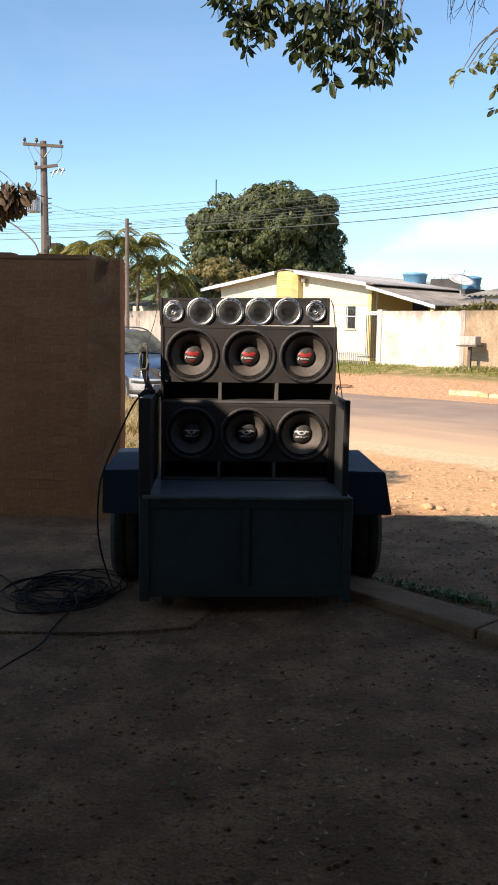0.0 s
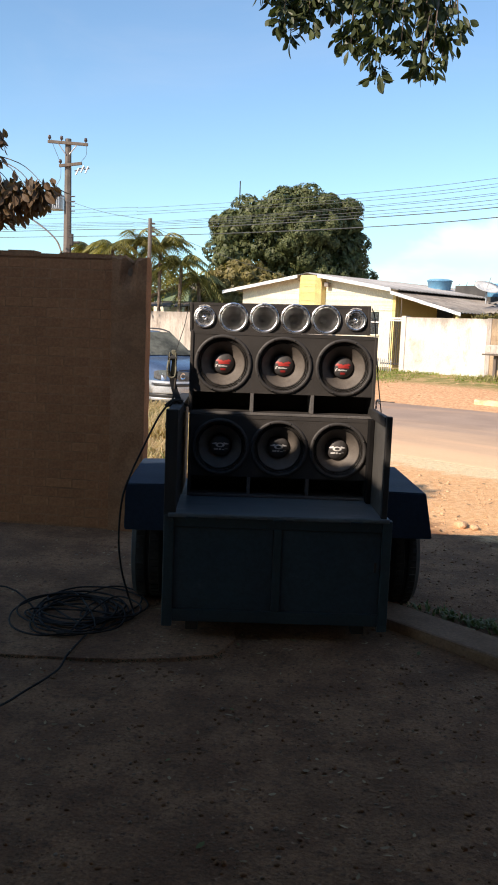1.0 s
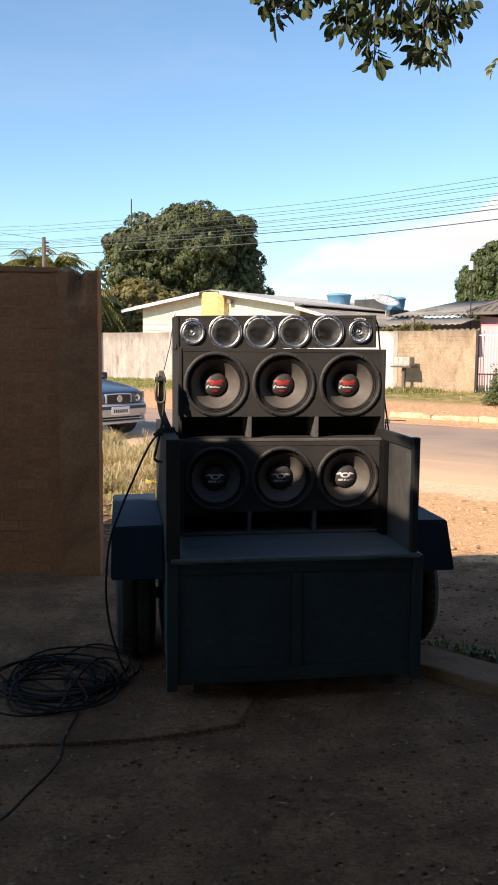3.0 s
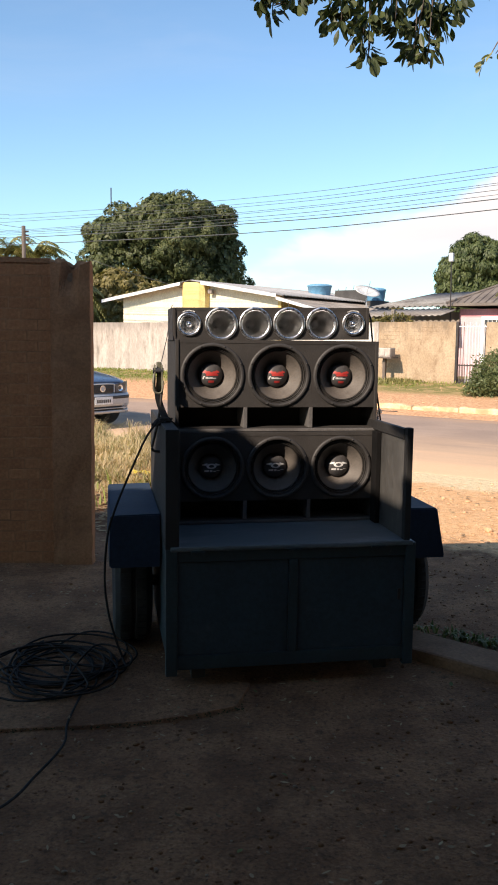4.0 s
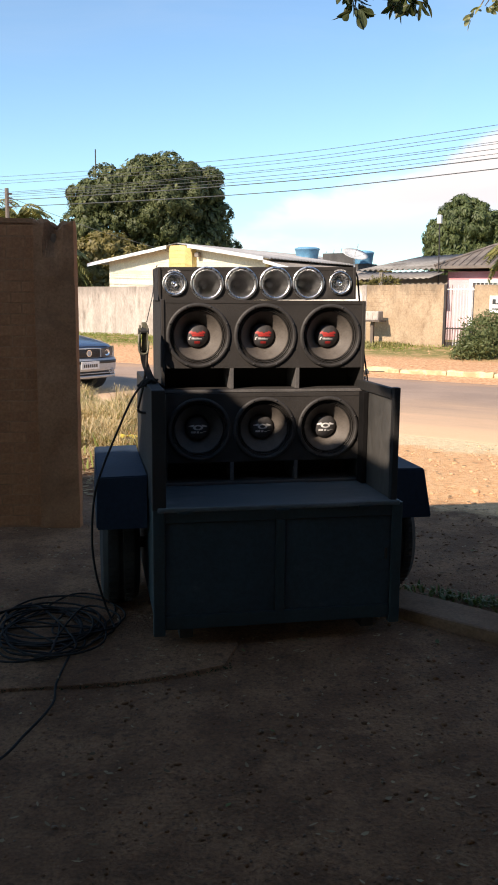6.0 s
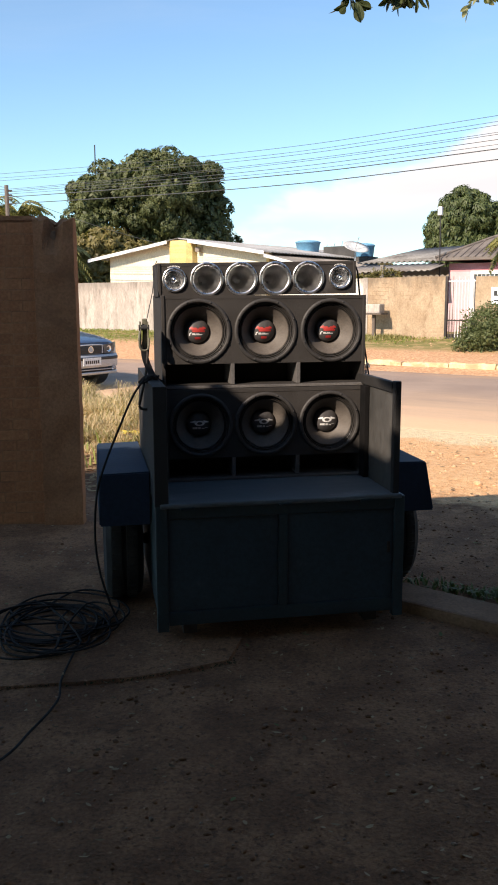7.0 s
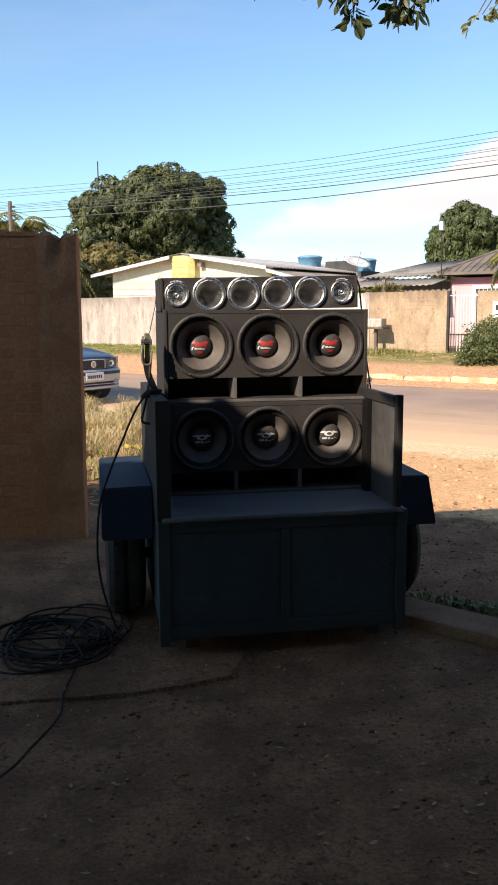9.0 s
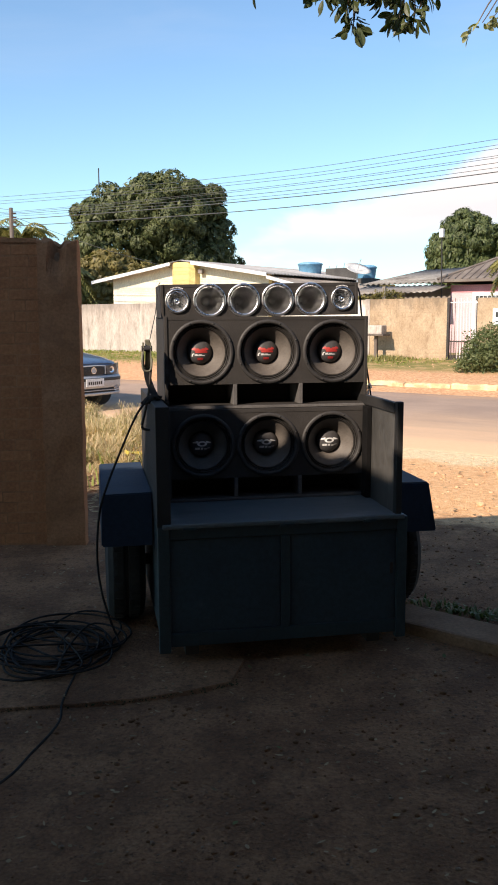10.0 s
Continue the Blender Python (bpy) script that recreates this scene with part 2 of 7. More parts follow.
# near-black colour that stands for shade in a gap
M["gap_shade"] = surface("gap_shade_black", (0.006, 0.006, 0.006), (0.010, 0.009, 0.009), 0.9, scale=8, fine=60, spec=0.1)
M["surround"] = surface("cloth_surround", (0.034, 0.031, 0.029), (0.05, 0.046, 0.043), 0.33, scale=8, fine=120, bump=0.15)
M["cone"] = surface("grey_pulp_cone", (0.095, 0.080, 0.069), (0.13, 0.112, 0.097), 0.62, scale=9, fine=130, bump=0.35, depth=0.0015, stain=(0.175, 0.15, 0.133), stain_at=(0.58, 0.8), stain_scale=6)
M["cap"] = surface("dust_cap", (0.045, 0.042, 0.042), (0.065, 0.06, 0.06), 0.5, scale=10, fine=90, bump=0.15)
M["red_print"] = surface("red_print", (0.40, 0.03, 0.028), (0.48, 0.045, 0.038), 0.5, scale=20, fine=90, bump=0)
M["white_print"] = surface("white_print", (0.62, 0.61, 0.6), (0.72, 0.71, 0.7), 0.5, scale=20, fine=90, bump=0)
M["chrome"] = surface("polished_aluminium", (0.84, 0.84, 0.85), (0.92, 0.92, 0.92), 0.22, metal=1.0, scale=9, fine=14, bump=0)
M["rim_alu"] = surface("brushed_aluminium", (0.84, 0.84, 0.85), (0.92, 0.92, 0.92), 0.30, metal=1.0, scale=9, fine=40, bump=0)
M["horn_throat"] = surface("satin_aluminium", (0.72, 0.71, 0.70), (0.80, 0.79, 0.785), 0.36, metal=1.0, scale=9, fine=14, bump=0)
M["tyre"] = surface("worn_tyre", (0.022, 0.021, 0.020), (0.040, 0.036, 0.032), 0.85, scale=6, fine=50, bump=0.4, stain=(0.09, 0.06, 0.04), stain_at=(0.58, 0.8), stain_scale=5)
M["rim"] = surface("dusty_steel_rim", (0.16, 0.155, 0.15), (0.24, 0.23, 0.22), 0.5, metal=0.6, scale=6, fine=50)
M["cable"] = surface("black_cable", (0.022, 0.019, 0.017), (0.040, 0.035, 0.031), 0.8, spec=0.12, scale=12, fine=90, bump=0.1)
M["strap"] = surface("black_webbing", (0.02, 0.02, 0.022), (0.03, 0.03, 0.032), 0.8, scale=20, fine=200, bump=0.5)
M["buckle"] = surface("zinc_buckle", (0.11, 0.105, 0.075), (0.19, 0.18, 0.13), 0.6, metal=0.3, scale=14, fine=90, bump=0.2, stain=(0.2, 0.12, 0.06))
# car
M["car_paint"] = surface("silver_blue_car_paint", (0.060, 0.095, 0.165), (0.078, 0.118, 0.195), 0.32, metal=0.35, scale=1, fine=200, bump=0, coat=0.6)
M["car_silver"] = surface("silver_bumper", (0.40, 0.41, 0.43), (0.47, 0.48, 0.49), 0.38, metal=0.25, scale=2, fine=60, bump=0.05)
M["black_plastic"] = surface("black_plastic", (0.02, 0.02, 0.021), (0.03, 0.03, 0.03), 0.5, scale=8, fine=80, bump=0.1)
# ground cover
M["dry_leaf"] = leaf_material("dry_fallen_leaf", (0.07, 0.04, 0.02), (0.40, 0.28, 0.17), 0.9, 0.1, 0.1)
M["drift_leaf"] = leaf_material("pale_dry_leaf", (0.16, 0.085, 0.04), (0.46, 0.30, 0.16), 0.85, 0.1, 0.2)
M["green_leaf"] = leaf_material("fallen_green_leaf", (0.08, 0.09, 0.03), (0.17, 0.17, 0.07), 0.8, 0.1, 0.15)
M["straw"] = leaf_material("dry_straw_grass", (0.36, 0.24, 0.12), (0.66, 0.51, 0.31), 0.7, 0.25)
M["moss"] = leaf_material("dark_moss", (0.022, 0.026, 0.012), (0.055, 0.060, 0.026), 0.9, 0.05, 0.1)
M["dry_green"] = leaf_material("half_dry_weed", (0.20, 0.19, 0.07), (0.40, 0.35, 0.16), 0.7, 0.25)
M["grass"] = leaf_material("short_grass", (0.13, 0.17, 0.035), (0.30, 0.32, 0.09), 0.7, 0.3)
M["mango"] = leaf_material("dark_tree_leaf", (0.030, 0.042, 0.013), (0.125, 0.138, 0.050), 0.55, 0.15)
M["olive"] = leaf_material("olive_tree_leaf", (0.10, 0.085, 0.025), (0.24, 0.195, 0.07), 0.5, 0.25)
M["palm"] = leaf_material("palm_leaf", (0.085, 0.10, 0.028), (0.34, 0.30, 0.11), 0.45, 0.25)
M["shrub"] = leaf_material("shrub_leaf", (0.055, 0.08, 0.026), (0.17, 0.19, 0.08), 0.6, 0.22)
M["tree_green"] = leaf_material("deep_green_leaf", (0.032, 0.050, 0.016), (0.125, 0.150, 0.055), 0.55, 0.2)
M["near_leaf"] = leaf_material("glossy_tree_leaf", (0.017, 0.024, 0.010), (0.068, 0.082, 0.030), 0.45, 0.22)
# lighter copy of the tree leaf; the twig's sunlight is in its colour
M["sunlit_leaf"] = leaf_material("pale_sunlit_leaf", (0.14, 0.15, 0.06), (0.30, 0.29, 0.14), 0.5, 0.25)
M["brown_leaf"] = leaf_material("withered_leaf", (0.05, 0.03, 0.014), (0.15, 0.085, 0.04), 0.55, 0.2)
M["pebble"] = surface("pebble", (0.15, 0.085, 0.048), (0.25, 0.16, 0.10), 0.9, scale=30, fine=90, bump=0.3)


def glass(name, colour, rough=0.03):
    m, t, b = material(name)
    b.inputs["Base Color"].default_value = (*colour, 1)
    b.inputs["Transmission Weight"].default_value = 0.85
    b.inputs["Roughness"].default_value = rough
    b.inputs["IOR"].default_value = 1.45
    return m


M["headlamp"] = surface("grey_headlight_lens", (0.055, 0.058, 0.062), (0.12, 0.125, 0.13), 0.12, scale=6, fine=30, bump=0, spec=0.5)
M["lamp_glass"] = glass("headlight_glass", (0.9, 0.92, 0.95), 0.08)
M["window_glass"] = glass("window_glass", (0.35, 0.4, 0.42))

# street frame: u runs along the street, n across it
UD, ND = Vector((0.766, -0.643, 0)), Vector((0.643, 0.766, 0))
STREET = Matrix(((0.766, 0.643, 0, 0), (-0.643, 0.766, 0, 0), (0, 0, 1, 0), (0, 0, 0, 1)))
KERB_N, WALL_N, HOUSE_N = 16.4, 20.2, 21.4


def ground_material():
    m, t, b = material("red_earth")
    tc = node(t, "ShaderNodeTexCoord")
    sp = node(t, "ShaderNodeSeparateXYZ")
    link(t, tc.outputs["Object"], sp.inputs[0])

    def noise_at(scale, detail=6.0, rough=0.6):
        n = node(t, "ShaderNodeTexNoise", Scale=scale, Detail=detail, Roughness=rough)
        link(t, tc.outputs["Object"], n.inputs["Vector"])
        return n.outputs[0]
    big, mid, small, tiny = noise_at(0.7), noise_at(3.2), noise_at(16), noise_at(75, 4)
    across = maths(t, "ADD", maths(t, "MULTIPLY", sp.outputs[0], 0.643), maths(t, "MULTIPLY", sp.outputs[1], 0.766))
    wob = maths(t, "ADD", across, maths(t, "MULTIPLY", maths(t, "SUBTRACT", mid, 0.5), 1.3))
    # yard: the same red earth with the yard's shade put into its colour
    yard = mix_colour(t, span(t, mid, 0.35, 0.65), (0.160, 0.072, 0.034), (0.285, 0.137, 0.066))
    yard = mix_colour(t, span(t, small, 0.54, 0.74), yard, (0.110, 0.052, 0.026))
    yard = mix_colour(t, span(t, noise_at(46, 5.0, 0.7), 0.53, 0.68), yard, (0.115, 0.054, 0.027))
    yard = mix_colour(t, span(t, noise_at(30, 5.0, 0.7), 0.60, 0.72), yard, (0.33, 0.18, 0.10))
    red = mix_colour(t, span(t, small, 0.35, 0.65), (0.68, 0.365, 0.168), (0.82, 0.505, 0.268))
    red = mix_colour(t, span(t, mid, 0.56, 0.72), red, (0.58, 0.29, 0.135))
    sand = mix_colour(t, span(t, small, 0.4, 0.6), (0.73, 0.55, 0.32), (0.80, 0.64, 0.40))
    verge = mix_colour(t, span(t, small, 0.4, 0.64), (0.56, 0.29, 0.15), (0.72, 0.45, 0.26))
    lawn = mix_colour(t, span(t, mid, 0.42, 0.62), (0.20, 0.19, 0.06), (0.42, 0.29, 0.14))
    # the darkened yard ends roughly where its shade ends
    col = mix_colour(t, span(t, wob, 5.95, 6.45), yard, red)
    col = mix_colour(t, span(t, wob, 8.45, 8.85), col, sand)
    col = mix_colour(t, span(t, across, 12.0, 12.1), col, verge)
    col = mix_colour(t, span(t, wob, 17.9, 18.6), col, lawn)
    grain = span(t, tiny, 0.25, 0.75, 0.72, 1.22)
    col = mix_colour(t, 1.0, col, grain, "MULTIPLY")
    link(t, col, b.inputs["Base Color"])
    b.inputs["Roughness"].default_value = 0.95
    b.inputs["Specular IOR Level"].default_value = 0.25
    bp = node(t, "ShaderNodeBump", Strength=0.6, Distance=0.018)
    link(t, maths(t, "ADD", maths(t, "MULTIPLY", small, 1.6), tiny), bp.inputs["Height"])
    link(t, bp.outputs[0], b.inputs["Normal"])
    return m


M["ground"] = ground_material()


def road_material():
    """Grey-brown asphalt; red dust drifts in from the near edge and lies in thin streaks along the street."""
    m, t, b = material("dusty_asphalt")
    tc = node(t, "ShaderNodeTexCoord")
    sp = node(t, "ShaderNodeSeparateXYZ")
    link(t, tc.outputs["Object"], sp.inputs[0])
    mp = node(t, "ShaderNodeMapping")
    mp.inputs["Scale"].default_value = (0.16, 1.0, 1.0)
    link(t, tc.outputs["Object"], mp.inputs[0])
    streak = node(t, "ShaderNodeTexNoise", Scale=1.3, Detail=6.0, Roughness=0.6)
    link(t, mp.outputs[0], streak.inputs["Vector"])
    patch = node(t, "ShaderNodeTexNoise", Scale=0.8, Detail=5.0, Roughness=0.6)
    grit = node(t, "ShaderNodeTexNoise", Scale=95.0, Detail=4.0, Roughness=0.65)
    for n in (patch, grit):
        link(t, tc.outputs["Object"], n.inputs["Vector"])
    col = mix_colour(t, span(t, patch.outputs[0], 0.35, 0.65), (0.33, 0.238, 0.186), (0.40, 0.288, 0.220))
    drift = maths(t, "ADD", sp.outputs[1], maths(t, "MULTIPLY", maths(t, "SUBTRACT", streak.outputs[0], 0.5), 5.0))
    col = mix_colour(t, span(t, drift, 9.6, 13.6, 0.9, 0.0), col, (0.68, 0.445, 0.275))
    col = mix_colour(t, span(t, drift, 15.0, 16.6, 0.0, 0.6), col, (0.60, 0.37, 0.22))
    col = mix_colour(t, 1.0, col, span(t, grit.outputs[0], 0.25, 0.75, 0.82, 1.16), "MULTIPLY")
    link(t, col, b.inputs["Base Color"])
    b.inputs["Roughness"].default_value = 0.93
    b.inputs["Specular IOR Level"].default_value = 0.2
    bp = node(t, "ShaderNodeBump", Strength=0.35, Distance=0.006)
    link(t, grit.outputs[0], bp.inputs["Height"])
    link(t, bp.outputs[0], b.inputs["Normal"])
    return m


M["asphalt"] = road_material()

# ---------------------------------------------------------------- mesh helpers


def part(name, bm, mat, parent=None, label="", smooth=False):
    me = bpy.data.meshes.new(name)
    bm.normal_update()
    bm.to_mesh(me)
    bm.free()
    me.materials.append(M[mat])
    if smooth:
        me.shade_smooth()
    ob = new(name, me)
    ob.parent = parent
    if label:
        ob["label"] = label
    return ob


def part_data(name, verts, faces, mat, parent=None, label="", smooth=False):
    me = bpy.data.meshes.new(name)
    me.from_pydata(verts, [], faces)
    me.materials.append(M[mat])
    if smooth:
        me.shade_smooth()
    ob = new(name, me)
    ob.parent = parent
    if label:
        ob["label"] = label
    return ob


def thing(name, m, label, category, group="", kind=""):
    ob = new(name)
    ob.matrix_world = m
    ob.empty_display_size = 0.1
    return tagged(ob, label, category, group, kind)


def box(bm, x0, x1, y0, y1, z0, z1, bevel=0.0, m=None):
    """A box with softened edges."""
    vs = [bm.verts.new((x, y, z)) for x in (x0, x1) for y in (y0, y1) for z in (z0, z1)]
    fs = [bm.faces.new([vs[i] for i in q]) for q in
          ((0, 1, 3, 2), (4, 6, 7, 5), (0, 4, 5, 1), (2, 3, 7, 6), (0, 2, 6, 4), (1, 5, 7, 3))]
    if m is not None:
        bmesh.ops.transform(bm, matrix=m, verts=vs)
    if bevel:
        es = list({e for f in fs for e in f.edges})
        bmesh.ops.bevel(bm, geom=es, offset=bevel, segments=2, affect="EDGES", profile=0.6)
    return bm


def boxed(*a, **k):
    return box(bmesh.new(), *a, **k)


def lathe(bm, profile, seg=40, m=None, closed=False):
    """Turns (radius, height) pairs round the z axis."""
    rings = []
    made = []
    for r, h in profile:
        if r < 1e-6:
            ring = [bm.verts.new((0, 0, h))]
        else:
            ring = [bm.verts.new((r * math.cos(2 * math.pi * i / seg), r * math.sin(2 * math.pi * i / seg), h)) for i in range(seg)]
        rings.append(ring)
        made += ring
    pairs = list(zip(rings, rings[1:])) + ([(rings[-1], rings[0])] if closed else [])
    for a, b in pairs:
        for i in range(seg):
            j = (i + 1) % seg
            if len(a) == 1 and len(b) == 1:
                continue
            if len(a) == 1:
                bm.faces.new((a[0], b[i], b[j]))
            elif len(b) == 1:
                bm.faces.new((a[i], a[j], b[0]))
            else:
                bm.faces.new((a[i], a[j], b[j], b[i]))
    if m is not None:
        bmesh.ops.transform(bm, matrix=m, verts=made)
    bmesh.ops.recalc_face_normals(bm, faces=bm.faces)
    return bm


def smooth_line(points, steps=8):
    """Catmull-Rom through the points."""
    p = [Vector(q) for q in points]
    if len(p) < 3:
        return p
    p = [p[0] * 2 - p[1]] + p + [p[-1] * 2 - p[-2]]
    out = []
    for i in range(1, len(p) - 2):
        for s in range(steps):
            t = s / steps
            a, b, c, d = p[i - 1:i + 3]
            out.append(0.5 * ((2 * b) + (c - a) * t + (2 * a - 5 * b + 4 * c - d) * t * t + (3 * b - a - 3 * c + d) * t ** 3))
    out.append(p[-2])
    return out


def tube(bm, points, radius, seg=8, taper=None):
    """A round bar along a line; taper: the radius at its end."""
    p = [Vector(q) for q in points]
    rings = []
    up = Vector((0, 0, 1))
    for i, q in enumerate(p):
        d = (p[min(i + 1, len(p) - 1)] - p[max(i - 1, 0)]).normalized()
        side = d.cross(up)
        if side.length < 1e-3:
            side = d.cross(Vector((0, 1, 0)))
        side.normalize()
        other = side.cross(d)
        r = radius if taper is None else radius + (taper - radius) * i / max(1, len(p) - 1)
        rings.append([bm.verts.new(q + (side * math.cos(2 * math.pi * k / seg) + other * math.sin(2 * math.pi * k / seg)) * r) for k in range(seg)])
    for a, b in zip(rings, rings[1:]):
        for k in range(seg):
            j = (k + 1) % seg
            bm.faces.new((a[k], a[j], b[j], b[k]))
    for ring in (rings[0], rings[-1]):
        bm.faces.new(ring)
    bmesh.ops.recalc_face_normals(bm, faces=bm.faces)
    return bm


def band(bm, points, width, thick, across):
    """A flat strap along a line."""
    p = [Vector(q) for q in points]
    a = Vector(across).normalized()
    rings = []
    for i, q in enumerate(p):
        d = (p[min(i + 1, len(p) - 1)] - p[max(i - 1, 0)]).normalized()
        nrm = d.cross(a).normalized()
        rings.append([bm.verts.new(q + a * sx * width / 2 + nrm * sy * thick / 2) for sx, sy in ((-1, -1), (1, -1), (1, 1), (-1, 1))])
    for r, s in zip(rings, rings[1:]):
        for k in range(4):
            bm.faces.new((r[k], r[(k + 1) % 4], s[(k + 1) % 4], s[k]))
    for ring in (rings[0], rings[-1]):
        bm.faces.new(ring)
    bmesh.ops.recalc_face_normals(bm, faces=bm.faces)
    return bm


TOWARDS = Matrix.Rotation(radians(90), 4, "X")    # turns the lathe's axis to face -y
rng = random.Random(7)
nrg = np.random.default_rng(11)


def leaf_cloud(places, normals, length, width, droop=0.4, jitter=0.35, seed=1, fold=0.0, outward=False):
    """Pointed leaves, two triangles a half, at places; returns verts and faces."""
    g = np.random.default_rng(seed)
    k = len(places)
    if outward:                               # far crowns: blades lie across the tuft's surface
        nrm = normals + g.normal(0, jitter, (k, 3))
        nrm /= np.linalg.norm(nrm, axis=1, keepdims=True)
        axis = g.normal(0, 0.6, (k, 3))
        axis[:, 2] -= droop
        axis -= nrm * (axis * nrm).sum(1, keepdims=True)
        axis /= np.linalg.norm(axis, axis=1, keepdims=True)
        side = np.cross(nrm, axis)
    else:
        axis = normals + g.normal(0, jitter, (k, 3))
        axis[:, 2] -= droop
        axis /= np.linalg.norm(axis, axis=1, keepdims=True)
        side = np.cross(axis, g.normal(0, 1, (k, 3)))
        side /= np.linalg.norm(side, axis=1, keepdims=True)
        nrm = np.cross(axis, side)
    ln = length * g.uniform(0.7, 1.25, (k, 1))
    wd = width * g.uniform(0.75, 1.2, (k, 1))
    base = places
    if fold:                                  # near leaves: two bent halves with rounded shoulders
        rim = ((0.16, 0.22), (0.38, 0.44), (0.62, 0.50), (0.82, 0.36), (0.95, 0.13))
        cols = [base]
        for s, w in rim:
            cols.append(base + axis * ln * s + side * wd * w + nrm * (wd * fold * w * 2 - ln * 0.16 * s * s))
        cols.append(base + axis * ln - nrm * ln * 0.16)
        for s, w in reversed(rim):
            cols.append(base + axis * ln * s - side * wd * w + nrm * (wd * fold * w * 2 - ln * 0.16 * s * s))
        cols.append(base + axis * ln * 0.5 - nrm * ln * 0.04)
        verts = np.stack(cols, 1).reshape(-1, 3)
        faces = []
        for i in range(k):
            o = 13 * i
            faces += [(o, o + 1, o + 2, o + 3, o + 12), (o + 12, o + 3, o + 4, o + 5, o + 6), (o + 12, o + 6, o + 7, o + 8, o + 9), (o, o + 12, o + 9, o + 10, o + 11)]
        return verts.tolist(), faces
    m1 = base + axis * ln * 0.35 + side * wd * 0.5
    m2 = base + axis * ln * 0.35 - side * wd * 0.5
    n1 = base + axis * ln * 0.72 + side * wd * 0.36 - nrm * ln * 0.05
    n2 = base + axis * ln * 0.72 - side * wd * 0.36 - nrm * ln * 0.05
    tip = base + axis * ln - nrm * ln * 0.12
    verts = np.stack((base, m1, n1, tip, n2, m2), 1).reshape(-1, 3)
    faces = []
    for i in range(k):
        o = 6 * i
        faces.append((o, o + 1, o + 2, o + 4, o + 5))
        faces.append((o + 2, o + 3, o + 4))
    return verts.tolist(), faces

# ---------------------------------------------------------------- ground and street


def steps(lo, hi, fine_lo, fine_hi, fine, grow=1.22):
    """Grid lines, close together in the middle and ever wider outwards."""
    mid = list(np.arange(fine_lo, fine_hi + 1e-6, fine))
    left, d, v = [], fine, fine_lo
    while v > lo:
        d *= grow
        v -= d
        left.append(v)
    right, d, v = [], fine, fine_hi
    while v < hi:
        d *= grow
        v += d
        right.append(v)
    return left[::-1] + mid + right


def ease(t):
    t = max(0.0, min(1.0, t))
    return t * t * (3 - 2 * t)


def ground_height(x, y):
    n = 0.643 * x + 0.766 * y
    lift = -0.13 * ease((-8.0 - (0.766 * x - 0.643 * y)) / 4) * ease((n - 8.4) / 2) * ease((16.3 - n) / 2)
    if n > KERB_N + 0.1:
        lift = 0.14 + min(n - KERB_N - 0.1, 3.6) * 0.1
    rough_here = max(0.0, min(1.0, (8.6 - n) / 1.2)) + (0.8 if n > KERB_N + 0.3 else 0)
    w = noise.noise((x * 1.1, y * 1.1, 0.3)) * 0.016 + noise.noise((x * 4.3, y * 4.3, 1.7)) * 0.008 + noise.noise((x * 13, y * 13, 4.1)) * 0.004
    return lift + w * rough_here - 0.004


def build_ground():
    us = steps(-700, 700, -12, 3.5, 0.12)
    ns = steps(-700, 900, 1.0, 8.8, 0.10, 1.10)
    verts = []
    for n in ns:
        for u in us:
            p = UD * u + ND * n
            verts.append((p.x, p.y, ground_height(p.x, p.y)))
    w = len(us)
    faces = [(j * w + i, j * w + i + 1, (j + 1) * w + i + 1, (j + 1) * w + i) for j in range(len(ns) - 1) for i in range(w - 1)]
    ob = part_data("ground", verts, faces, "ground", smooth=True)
    return tagged(ob, "red-brown bare earth with dust, grit, worn patches and painted yard shade", "ground", kind="structure")


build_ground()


def build_road():
    verts, faces = [], []
    us = np.arange(-120, 90, 0.4)
    for u in us:
        e = 1.25 * ease((-7.0 - float(u)) / 5) + noise.noise((u * 0.8, 2.0, 0)) * 0.13 + noise.noise((u * 3.1, 5.0, 0)) * 0.05
        g = noise.noise((u * 0.7, 9.0, 0)) * 0.12
        for n, z in ((9.3 + e, -0.01), (9.36 + e, 0.012), (11.0, 0.03), (12.0, 0.036), (12.9, 0.04), (14.0, 0.036), (15.2, 0.028), (16.2 + g, 0.012), (16.26 + g, -0.01)):
            verts.append((float(u), n, z - 0.13 * ease((-8.0 - float(u)) / 4) * ease((n - 8.4) / 2) * ease((16.3 - n) / 2)))
    for i in range(len(us) - 1):
        for k in range(8):
            a = i * 9 + k
            faces.append((a, a + 9, a + 10, a + 1))
    ob = part_data("road", verts, faces, "asphalt", smooth=True)
    ob.matrix_world = STREET
    tagged(ob, "worn asphalt street tinted by red dust", "road", kind="structure")


build_road()

